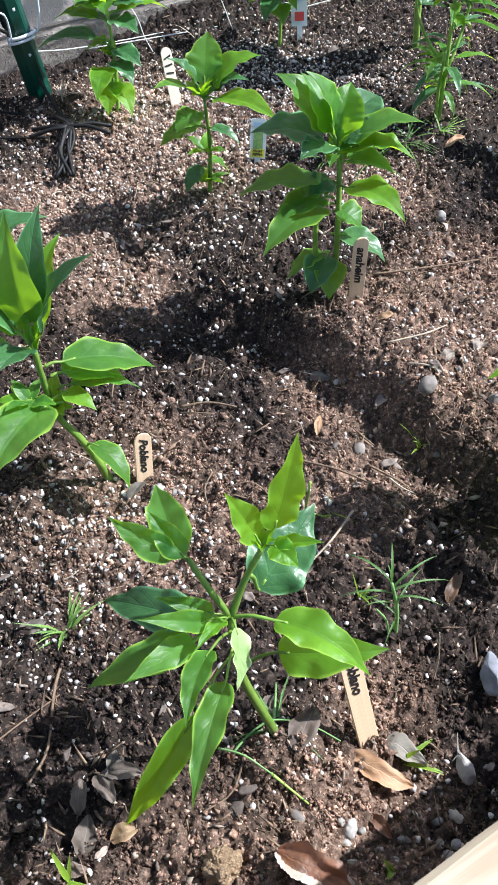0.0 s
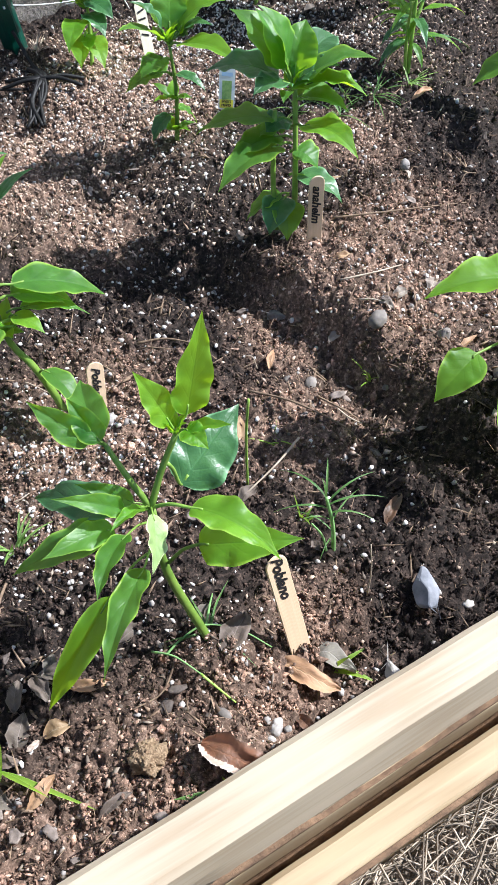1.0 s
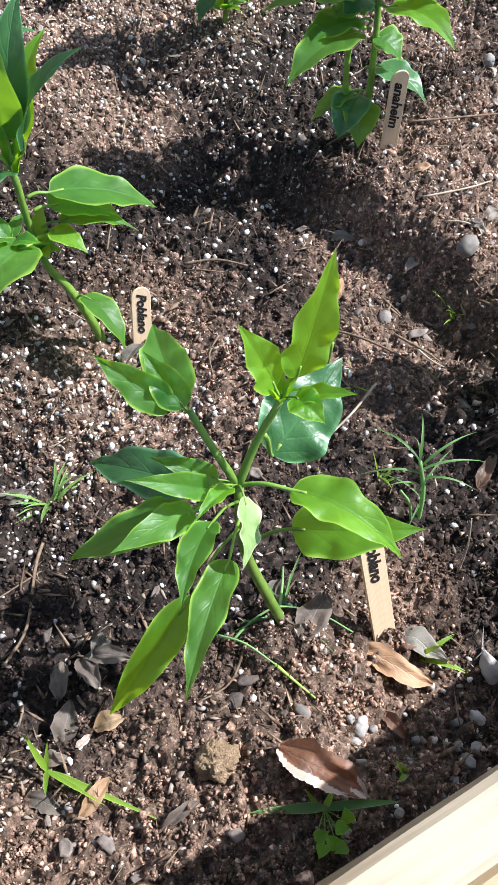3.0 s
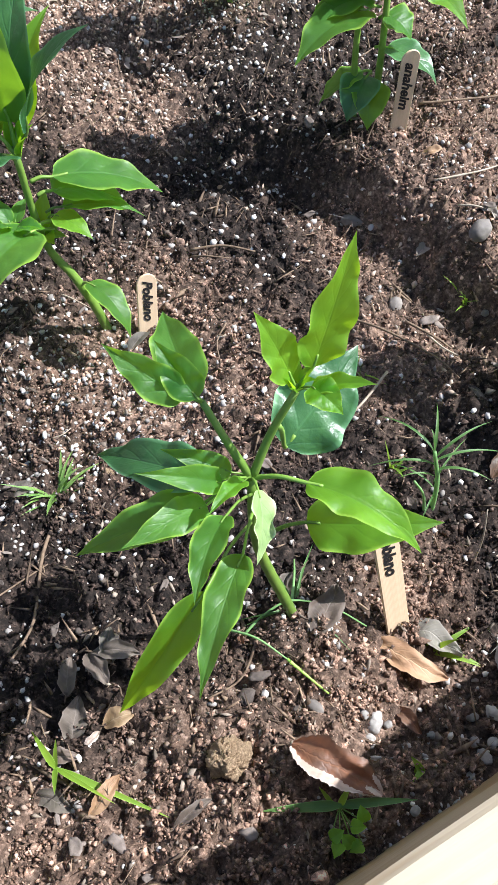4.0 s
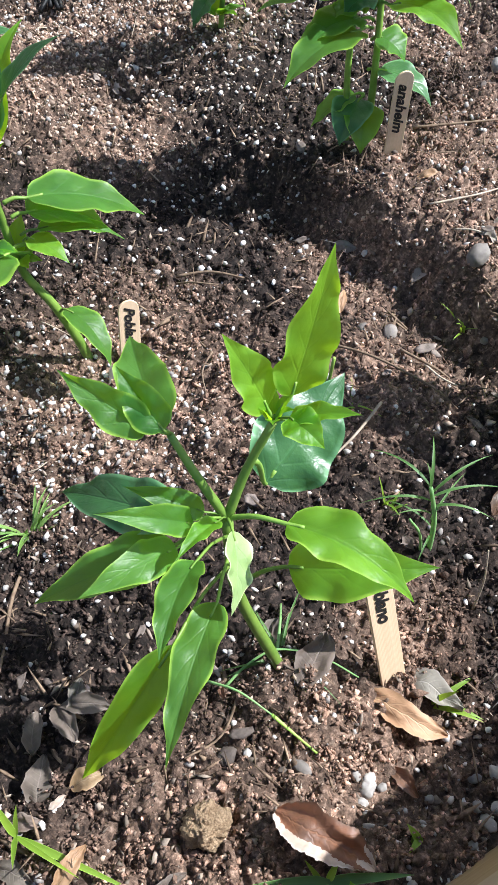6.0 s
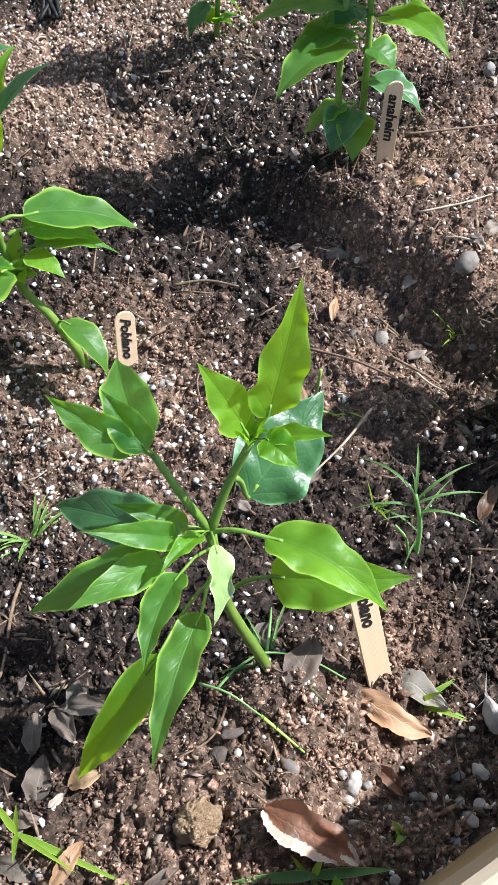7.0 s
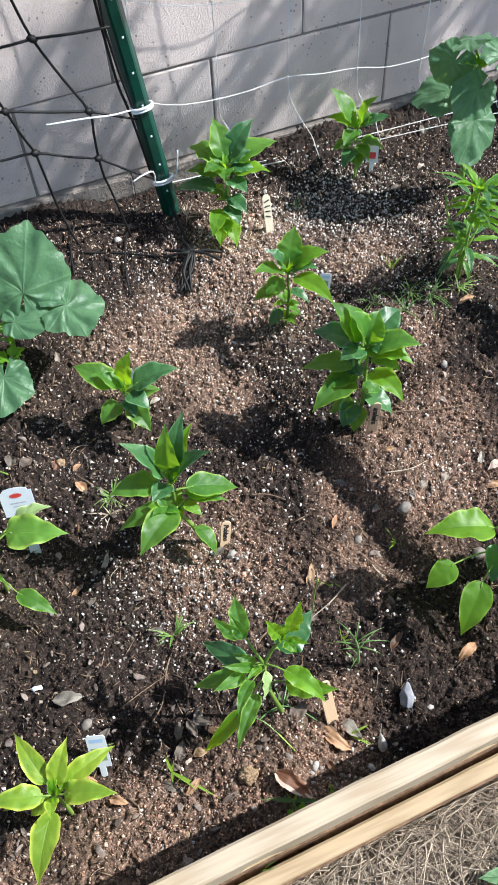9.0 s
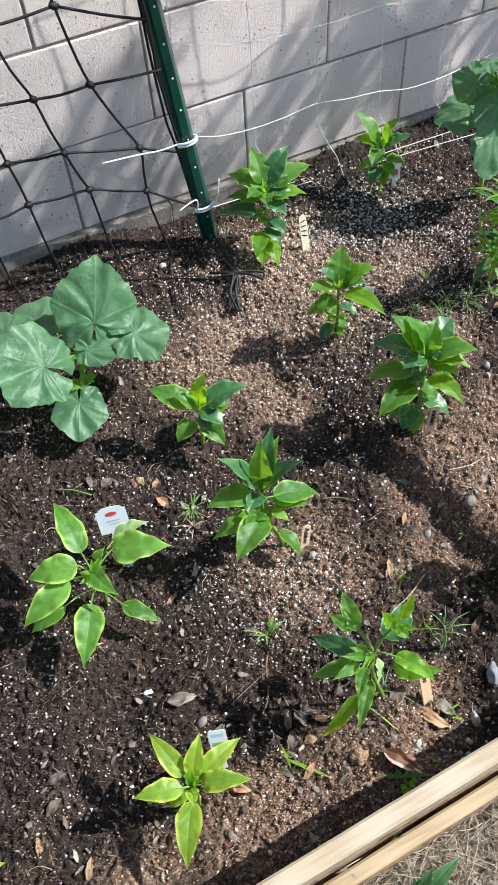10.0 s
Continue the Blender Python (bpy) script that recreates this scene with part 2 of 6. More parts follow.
STICK = wood_material("craft_stick", (0.68, 0.50, 0.33), (0.63, 0.455, 0.29), 1, 0.7, 420, 0.06)
STICK_PALE = wood_material("bleached_stick", (0.80, 0.72, 0.55), (0.74, 0.64, 0.46), 1, 0.7, 420, 0.06)
BLOCK = block_material()
BARK = plain_noisy("torn_bark_edge", (0.075, 0.042, 0.023), (0.25, 0.15, 0.082), 90, 0.9, 0.6, 0.002)
FOOTING = plain_noisy("rough_footing", (0.17, 0.145, 0.125), (0.36, 0.315, 0.275), 45, 0.95, 0.9, 0.006)
MORTAR = plain_noisy("mortar", (0.20, 0.17, 0.15), (0.34, 0.30, 0.27), 150, 0.95, 0.5, 0.002)
POST_GREEN = plain_noisy("green_post_paint", (0.001, 0.033, 0.022), (0.003, 0.065, 0.042), 25, 0.28, 0.15, 0.001, spec=0.6)
BLACK_CORD = plain_noisy("black_cord", (0.004, 0.004, 0.004), (0.015, 0.014, 0.014), 400, 0.55, 0.3, spec=0.3)
WHITE_CORD = plain_noisy("white_cord", (0.72, 0.72, 0.7), (0.85, 0.85, 0.83), 300, 0.5, 0.1)
WHITE_TIE = plain_noisy("white_tie", (0.74, 0.76, 0.8), (0.86, 0.87, 0.9), 80, 0.35, 0.05)
TAG_WHITE = plain_noisy("white_plastic", (0.56, 0.61, 0.67), (0.66, 0.70, 0.75), 30, 0.35, 0.05)
TAG_RED = plain_noisy("red_print", (0.5, 0.04, 0.04), (0.6, 0.07, 0.06), 60, 0.4, 0.05)
TAG_BLUE = plain_noisy("blue_print", (0.3, 0.45, 0.68), (0.42, 0.56, 0.76), 60, 0.4, 0.05)
TAG_GREEN = plain_noisy("green_print", (0.12, 0.26, 0.08), (0.32, 0.45, 0.16), 240, 0.4, 0.05)
TAG_YELLOW = plain_noisy("yellow_print", (0.66, 0.6, 0.05), (0.75, 0.68, 0.1), 80, 0.4, 0.05)
TAG_GREY = plain_noisy("grey_print", (0.35, 0.37, 0.42), (0.45, 0.47, 0.5), 80, 0.4, 0.05)
INK = plain_noisy("marker_ink", (0.01, 0.009, 0.009), (0.02, 0.018, 0.018), 80, 0.6, 0.05)


# ---- mesh helpers ----
def mesh_from(name, verts, faces, mats, uvs=None, face_mats=None, smooth=True):
    me = bpy.data.meshes.new(name)
    me.from_pydata([tuple(v) for v in verts], [], faces)
    for m in mats:
        me.materials.append(m)
    if uvs is not None:
        layer = me.uv_layers.new(name="UVMap")
        for loop in me.loops:
            layer.data[loop.index].uv = uvs[loop.vertex_index]
    if face_mats is not None:
        me.polygons.foreach_set("material_index", face_mats)
    if smooth:
        me.polygons.foreach_set("use_smooth", [True] * len(me.polygons))
    me.update()
    return me


def part(name, mesh, parent, label=""):
    ob = new(name, mesh)
    ob.parent = parent
    return tagged(ob, label) if label else ob


def thing(name, at, label, category, group="", kind=""):
    ob = new(name)
    ob.location = at
    ob.empty_display_size = 0.05
    return tagged(ob, label, category, group, kind)


def stuff_mesh(name, V, F, mats):
    """V (n, 3), F (m, 3) arrays at once."""
    me = bpy.data.meshes.new(name)
    me.vertices.add(len(V))
    me.vertices.foreach_set("co", np.asarray(V, np.float32).ravel())
    me.loops.add(F.size)
    me.loops.foreach_set("vertex_index", F.ravel().astype(np.int32))
    k = F.shape[1]
    me.polygons.add(len(F))
    me.polygons.foreach_set("loop_start", np.arange(0, F.size, k, dtype=np.int32))
    me.polygons.foreach_set("loop_total", np.full(len(F), k, np.int32))
    for m in mats:
        me.materials.append(m)
    me.update(calc_edges=True)
    me.validate()
    return me


def tube(points, radii, sides=7, cap=True):
    """Verts and faces of a tube along points."""
    pts = [Vector(p) for p in points]
    vs, fs = [], []
    ref = None
    for i, p in enumerate(pts):
        d = (pts[min(i + 1, len(pts) - 1)] - pts[max(i - 1, 0)]).normalized()
        if ref is None:
            ref = d.orthogonal().normalized()
        a = (ref - d * ref.dot(d)).normalized()
        ref = a
        b = d.cross(a)
        r = radii[i] if hasattr(radii, "__len__") else radii
        for k in range(sides):
            t = 2 * math.pi * k / sides
            vs.append(p + a * (r * math.cos(t)) + b * (r * math.sin(t)))
    for i in range(len(pts) - 1):
        for k in range(sides):
            q = (k + 1) % sides
            fs.append((i * sides + k, i * sides + q, (i + 1) * sides + q, (i + 1) * sides + k))
    if cap:
        fs.append(tuple(range(sides - 1, -1, -1)))
        fs.append(tuple(range((len(pts) - 1) * sides, len(pts) * sides)))
    return vs, fs


def spline(points, n=5):
    """Catmull-Rom through the points."""
    P = [Vector(p) for p in points]
    P = [P[0] * 2 - P[1]] + P + [P[-1] * 2 - P[-2]]
    out = []
    for i in range(1, len(P) - 2):
        for k in range(n):
            t = k / n
            a, b, c, d = P[i - 1], P[i], P[i + 1], P[i + 2]
            out.append(0.5 * ((2 * b) + (c - a) * t + (2 * a - 5 * b + 4 * c - d) * t * t + (3 * b - a - 3 * c + d) * t ** 3))
    out.append(P[-2])
    return out


def joined(*pieces):
    vs, fs = [], []
    for v, f in pieces:
        o = len(vs)
        vs += list(v)
        fs += [tuple(i + o for i in q) for q in f]
    return vs, fs


def rounded_box(x0, x1, y0, y1, z0, z1, r, seg=2):
    bm = bmesh.new()
    bmesh.ops.create_cube(bm, size=1)
    for v in bm.verts:
        v.co = (x0 + (v.co.x + 0.5) * (x1 - x0), y0 + (v.co.y + 0.5) * (y1 - y0), z0 + (v.co.z + 0.5) * (z1 - z0))
    bmesh.ops.bevel(bm, geom=bm.edges[:], offset=r, segments=seg, affect="EDGES", profile=0.5)
    return bm


def mesh_of(name, bm, mats, smooth=False):
    me = bpy.data.meshes.new(name)
    bm.to_mesh(me)
    bm.free()
    for m in mats:
        me.materials.append(m)
    if smooth:
        me.polygons.foreach_set("use_smooth", [True] * len(me.polygons))
    return me


# ---- leaves and plants ----
def pepper_profile(t):
    """Half width of a pepper leaf at t of its length: ovate, drawn out to a point."""
    return (math.sin(math.pi * min(1, t) ** 0.62) ** 0.9) * (1 - 0.22 * t) * (1.0 if t < 0.72 else 1 - (t - 0.72) * 1.5)


def leaf_geometry(attach, base, tip, width, up=(0, 0, 1), arch=0.12, fold=0.35, wave=0.05, seed=0, twist=0.0, curl=0.0, cols=6, rows=28):
    """A leaf blade from base to tip with its stalk from attach to base. up: the way its upper side faces. arch: rise of the
    midrib over its length, fold: how far the halves stand up from the midrib, curl: how far the tip turns over."""
    rnd = random.Random(seed)
    A, B, T = Vector(attach), Vector(base), Vector(tip)
    d = (T - B)
    L = d.length
    d.normalize()
    U = Vector(up)
    U = (U - d * U.dot(d)).normalized()
    S = d.cross(U)
    c1 = B + d * (L * 0.33) + U * (L * arch * 1.25)
    c2 = B + d * (L * 0.70) + U * (L * (arch * 1.1 + curl))
    p1, p2 = rnd.random() * 6.3, rnd.random() * 6.3
    vs, uvs, fs = [], [], []
    for i in range(rows + 1):
        t = i / rows
        q = 1 - t
        m = B * q ** 3 + c1 * 3 * q * q * t + c2 * 3 * q * t * t + T * t ** 3
        tan = ((c1 - B) * 3 * q * q + (c2 - c1) * 6 * q * t + (T - c2) * 3 * t * t).normalized()
        n = S.cross(tan).normalized()
        a = twist * t
        s = (S * math.cos(a) + n * math.sin(a)).normalized()
        nn = s.cross(tan)
        hw = max(0.0, pepper_profile(t)) * width * 0.5 * 1.16
        for k in range(-cols, cols + 1):
            u = k / cols
            ang = fold * (0.6 + 0.4 * t) * (1 if abs(u) > 0 else 0)
            along = abs(u) * hw
            lift = math.sin(ang) * along - (u * u) * hw * fold * 0.35
            ripple = math.sin(t * 19 + p1 + (0 if u > 0 else 2.1)) * wave * hw * abs(u) ** 2
            ripple += math.sin(t * 31 + p2 + u * 3) * wave * 0.35 * hw * abs(u)
            ripple += 0.16 * hw * max(0.0, abs(u) - 0.72) * (1.0 + 0.8 * math.sin(t * 11 + p1))
            ripple += -math.cos(2 * math.pi * (6 * t - abs(u) * 1.7)) * 0.016 * hw * min(1, 3 * abs(u)) * (1 - abs(u) ** 4)
            vs.append(m + s * (math.copysign(math.cos(ang) * along, u) * (1 + 0.25 * wave * math.sin(t * 17 + p2 + u))) + nn * (lift + ripple))
            uvs.append((u * 0.5 + 0.5, t))
    w = 2 * cols + 1
    for i in range(rows):
        for k in range(w - 1):
            fs.append((i * w + k, i * w + k + 1, (i + 1) * w + k + 1, (i + 1) * w + k))
    nb = len(fs)
    bend = (A + B) * 0.5 + Vector((0, 0, 0.12 * (B - A).length))
    stalk = spline([A, bend, B, B + (c1 - B) * 0.35], 4)
    sv, sf = tube(stalk, [min(0.0016, width * 0.05) * (1 - 0.45 * i / len(stalk)) for i in range(len(stalk))], 6)
    o = len(vs)
    vs += sv
    uvs += [(0.5, 0.0)] * len(sv)
    fs += [tuple(i + o for i in f) for f in sf]
    return vs, fs, uvs, [0] * nb + [1] * len(sf)


def add_leaf(plant, at, attach, base, tip, width, mat, label="", **shape):
    o = Vector(at)
    vs, fs, uvs, fm = leaf_geometry(Vector(attach) - o, Vector(base) - o, Vector(tip) - o, width, **shape)
    return part("leaf", mesh_from("leaf", vs, fs, [mat, STEM], uvs, fm), plant, label)


def add_stem(plant, at, lines, name="stem", mat=None):
    o = Vector(at)
    pieces = []
    for pts, r0, r1 in lines:
        s = spline([Vector(p) - o for p in pts], 5)
        pieces.append(tube(s, [r0 + (r1 - r0) * i / (len(s) - 1) for i in range(len(s))], 8))
    vs, fs = joined(*pieces)
    return part(name, mesh_from(name, vs, fs, [mat or STEM]), plant)


def bushy_pepper(at, crown, leaves, label, mat, young=(), stems=None, seed=1, group="pepper plants in the bed", wide=1.0, clusters=(), fill=0):
    """A young pepper plant: forked stem, leaves given by (tip x, y, z, width), stalks fanning from the stem."""
    rnd = random.Random(seed)
    at, crown = Vector(at), Vector(crown)
    plant = thing("pepper_plant", at, label, "plant", group)
    add_stem(plant, at, stems or [([at - Vector((0, 0, 0.02)), at.lerp(crown, 0.5) + Vector((0.004, -0.003, 0)), crown], 0.0035, 0.002)])
    leaves = list(leaves)
    for k in range(fill):
        a, r = k * 2.4 + rnd.random() * 0.8, rnd.uniform(0.042, 0.066)
        leaves.append((crown.x + math.cos(a) * r, crown.y + math.sin(a) * r, crown.z + rnd.uniform(-0.05, 0.035), rnd.uniform(0.022, 0.03)))
    for i, (x, y, z, w, *high) in enumerate(leaves):
        tip = Vector((x, y, z))
        f = min(1.0, max(0.12, (z + 0.035 - at.z) / max(0.02, crown.z - at.z) * 0.8))
        if high:
            f = (high[0] - at.z) / (crown.z - at.z)
        attach = at.lerp(crown, f)
        span = tip - attach
        base = attach + span * 0.17 + Vector((0, 0, 0.006))
        out = Vector((span.x, span.y, 0))
        steep = span.z / max(0.001, span.length)
        up = Vector((0, 0, 1)) - (out.normalized() if out.length > 1e-4 else Vector((0, 0, 0))) * max(0.0, steep)
        m = LEAF_YOUNG if i in young else (LEAF_OLD if mat is LEAF and i % 3 == 2 else mat)
        add_leaf(plant, at, attach, base, tip, w * wide, m, up=up, arch=0.10 + rnd.random() * 0.08, fold=0.2 + rnd.random() * 0.4,
                 wave=0.04 + rnd.random() * 0.07, seed=seed * 31 + i, twist=rnd.uniform(-0.3, 0.3), curl=rnd.uniform(-0.02, 0.05))
    for x, y, z in clusters:
        c = Vector((x, y, z))
        for k in range(7):
            a, r = k * 0.9 + rnd.random(), rnd.uniform(0.02, 0.034)
            tip = c + Vector((math.cos(a) * r, math.sin(a) * r, rnd.uniform(0.0, 0.02)))
            add_leaf(plant, at, c, c.lerp(tip, 0.12), tip, rnd.uniform(0.011, 0.016), LEAF_YOUNG if k % 2 else mat, seed=seed * 13 + k, fold=0.4, cols=4, rows=10)
    for k in range(5):
        a = rnd.random() * 6.3
        tip = crown + Vector((math.cos(a) * 0.016, math.sin(a) * 0.016, 0.018 + rnd.random() * 0.012))
        add_leaf(plant, at, crown, crown + (tip - crown) * 0.15, tip, 0.009 + rnd.random() * 0.004, LEAF_YOUNG,
                 up=Vector((-math.cos(a), -math.sin(a), 0.6)), seed=seed * 77 + k, fold=0.6, cols=3, rows=9)
    return plant


# ---- soil sheet ----
# mounds and hollows of the bed: place, spread, height
MOUNDS = [(0.06, -0.06, 0.07, 0.012), (-0.12, -0.06, 0.07, 0.014), (-0.3, -0.06, 0.08, 0.012), (0.35, 0.96, 0.1, 0.012), (0.43, 0.74, 0.08, 0.036), (0.36, 0.74, 0.07, -0.032), (0.29, 0.5, 0.07, -0.022), (0.43, 0.37, 0.07, 0.012),
          (0.345, 0.335, 0.04, -0.008), (0.78, 0.72, 0.1, 0.029), (0.04, 0.26, 0.07, -0.023), (0.2, 0.2, 0.1, -0.007), (0.137, 0.075, 0.045, 0.024), (0.139, 0.070, 0.016, 0.010), (0.11, -0.02, 0.035, 0.010), (0.25, -0.03, 0.05, -0.016),
          (0.2, 0.045, 0.05, -0.011), (-0.15, 0.2, 0.05, 0.024), (-0.08, 0.4, 0.08, -0.014), (0.1, 1.2, 0.1, 0.031), (0.65, 0.5, 0.1, 0.005),
          (0.7, 1.2, 0.12, 0.020), (0.15, 0.38, 0.05, -0.007), (0.335, 1.14, 0.06, 0.006), (0.287, 0.929, 0.05, -0.023), (-0.17, 0.27, 0.04, -0.023)]


# the bank that runs between the plants: its crest from the boards to the middle of the bed
CREST_Y = (-0.06, 0.06, 0.14, 0.22, 0.31, 0.38, 0.46, 0.56)
CREST_X = (0.47, 0.445, 0.45, 0.428, 0.42, 0.405, 0.395, 0.365)


def bank(x, y):
    """A steep bank with a furrow at its foot."""
    if not -0.09 < y < 0.66 or not 0.2 < x < 0.8:
        return 0.0
    fade = min(1.0, max(0.0, (0.64 - y) / 0.16)) * min(1.0, max(0.25, y / 0.20))
    d = x - np.interp(y, CREST_Y, CREST_X) - 0.016 * noise.noise(Vector((y * 16, 2.0, 4.0))) - 0.007 * noise.noise(Vector((x * 30, y * 45, 4.0)))
    step = 1 / (1 + math.exp(-max(-60.0, min(60.0, d / 0.0055))))
    return fade * (0.030 * step * math.exp(-max(0.0, d) / 0.11) - 0.024 * math.exp(-((d + 0.030) / 0.032) ** 2))


# soil heaped against the foot of the wall
FOOT_X = (-0.6, -0.12, 0.08, 0.25, 0.40, 0.60, 0.90, 1.3)
FOOT_Z = (0.046, 0.039, 0.030, 0.012, 0.018, 0.038, 0.052, 0.052)


def lie(x, y):
    """Height of the soil without its crumbs."""
    z = -0.03 + bank(x, y)
    for a, b, s, h in MOUNDS:
        z += h * math.exp(-((x - a) ** 2 + (y - b) ** 2) / (2 * s * s))
    if y > 1.08:
        z += float(np.interp(x, FOOT_X, FOOT_Z)) * math.exp(-(max(0.0, 1.24 - y) / 0.045) ** 2)
    v = Vector((x, y, 0))
    z += 0.006 * noise.noise(v * 11) + 0.007 * noise.noise(v * 30 + Vector((5, 1, 0)))
    return z


XS = np.concatenate([np.arange(-3.0, -0.7, 0.05), np.arange(-0.7, 1.4, 0.0036), np.arange(1.4, 4.01, 0.05)])
YS = np.arange(-0.084, 1.262, 0.0036)
H = np.zeros((len(XS), len(YS)))
for i, x in enumerate(XS):
    fine_x = -0.7 <= x < 1.4
    for j, y in enumerate(YS):
        h = lie(x, y)
        if fine_x:
            p = Vector((x * 62, y * 62, 3.1))
            h += 0.0115 * (0.35 - abs(noise.noise(p))) + 0.0065 * noise.noise(p * 2.3) + 0.0026 * random.uniform(-1, 1)
        H[i, j] = h


def ground_z(x, y):
    """Soil heights at arrays of places."""
    x, y = np.atleast_1d(x).astype(float), np.atleast_1d(y).astype(float)
    i = np.clip(np.searchsorted(XS, x) - 1, 0, len(XS) - 2)
    j = np.clip(((y - YS[0]) / 0.0036).astype(int), 0, len(YS) - 2)
    u = np.clip((x - XS[i]) / (XS[i + 1] - XS[i]), 0, 1)
    v = np.clip((y - YS[j]) / 0.0036, 0, 1)
    return (H[i, j] * (1 - u) + H[i + 1, j] * u) * (1 - v) + (H[i, j + 1] * (1 - u) + H[i + 1, j + 1] * u) * v


def gz(x, y):
    return float(ground_z(x, y)[0])


nx, ny = len(XS), len(YS)
gx, gy = np.meshgrid(XS, YS, indexing="ij")
quads = (np.arange(nx - 1)[:, None] * ny + np.arange(ny - 1)[None, :]).ravel()
quads = np.stack([quads, quads + ny, quads + ny + 1, quads + 1], 1)
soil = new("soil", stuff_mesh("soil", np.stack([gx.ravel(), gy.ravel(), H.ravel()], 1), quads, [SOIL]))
soil.data.polygons.foreach_set("use_smooth", [True] * len(soil.data.polygons))
tagged(soil, "dark crumbly potting soil with pale perlite in the raised bed", "soil", kind="structure")

# Ground round the bed, one sheet to the horizon, lower under the bed.
gxs = [-60, -20, -6, -3, -2, -1, -0.5, 0, 0.5, 1, 2, 3, 4.5, 8, 20, 60]
gys = [-60, -20, -6, -2.5, -1.2, -0.6, -0.3, -0.14, -0.104, -0.098, 1.3, 1.5, 3, 8, 20, 60]
gv = [(x, y, (0.0 if y < -0.1 else -0.14) + (0.006 * noise.noise(Vector((x * 3, y * 3, 0))) if y < -0.11 else 0)) for x in gxs for y in gys]
gf = [(i * 16 + j, (i + 1) * 16 + j, (i + 1) * 16 + j + 1, i * 16 + j + 1) for i in range(15) for j in range(15)]
tagged(new("ground", mesh_from("ground", gv, gf, [DIRT])), "bare brown ground with dry grass outside the bed", "ground", kind="structure")


# ---- loose pieces on the soil ----
def templates():
    bm = bmesh.new()
    bmesh.ops.create_icosphere(bm, subdivisions=1, radius=1)
    v = np.array([tuple(q.co) for q in bm.verts])
    f = np.array([[q.index for q in p.verts] for p in bm.faces])
    bm.free()
    octa = np.array([(1, 0, 0), (-1, 0, 0), (0, 1, 0), (0, -1, 0), (0, 0, 1), (0, 0, -1)], float)
    of = np.array([(0, 2, 4), (2, 1, 4), (1, 3, 4), (3, 0, 4), (2, 0, 5), (1, 2, 5), (3, 1, 5), (0, 3, 5)])
    return (v, f), (octa, of)


ICO, OCTA = templates()


def scatter(name, n, template, rmin, rmax, squash, sink, mat, label, category, where, power=2.0, seed=3, jitter=0.25, soft=True):
    rs = np.random.RandomState(seed)
    x, y, *rise = where(rs, n)
    n = len(x)
    r = rmin + (rmax - rmin) * rs.rand(n) ** power
    z = ground_z(x, y) + r * sink + (rise[0] if rise else 0.0)
    V, F = template
    k = len(V)
    q = rs.randn(n, 4)
    q /= np.linalg.norm(q, axis=1)[:, None]
    w, a, b, c = q.T
    R = np.stack([1 - 2 * (b * b + c * c), 2 * (a * b - c * w), 2 * (a * c + b * w), 2 * (a * b + c * w), 1 - 2 * (a * a + c * c), 2 * (b * c - a * w),
                  2 * (a * c - b * w), 2 * (b * c + a * w), 1 - 2 * (a * a + b * b)], 1).reshape(n, 3, 3)
    shape = V[None] * (1 + jitter * rs.randn(n, k, 1))
    shape = shape * (np.array(squash)[None, None] * (1 + 0.25 * rs.randn(n, 1, 3)))
    P = np.einsum("nij,nkj->nki", R, shape) * r[:, None, None] + np.stack([x, y, z], 1)[:, None]
    faces = (F[None] + (np.arange(n) * k)[:, None, None]).reshape(-1, 3)
    me = stuff_mesh(name, P.reshape(-1, 3), faces, [mat])
    if soft:
        me.polygons.foreach_set("use_smooth", [True] * len(me.polygons))
    return tagged(new(name, me), label, category, kind="stuff")


def all_over(rs, n):
    return rs.uniform(-0.65, 1.35, n), rs.uniform(-0.07, 1.23, n)


def near_part(rs, n):
    return rs.uniform(-0.15, 0.75, n), rs.uniform(-0.07, 0.62, n)


def clump_places(rs, n):
    """Crumbs stuck together in rough clumps, thickest along the boards and on the bank."""
    m = n // 20
    cx, cy = rs.uniform(-0.45, 0.75, m), -0.075 + 0.66 * rs.rand(m) ** 1.4
    keep = np.array([noise.noise(Vector((a * 12, b * 12, 5))) * 1.5 + 0.5 for a, b in zip(cx, cy)]) > rs.rand(m)
    cx, cy = np.repeat(cx[keep], 30), np.repeat(cy[keep], 30)
    k = len(cx)
    size = np.repeat(0.0025 + 0.0070 * rs.rand(k // 30) ** 1.8, 30)
    a, b = rs.rand(k) * 6.283, np.sqrt(rs.rand(k))
    return cx + size * b * np.cos(a), cy + size * b * np.sin(a), size * 0.8 * np.sqrt(1 - b * b) * rs.uniform(0.5, 1.0, k)


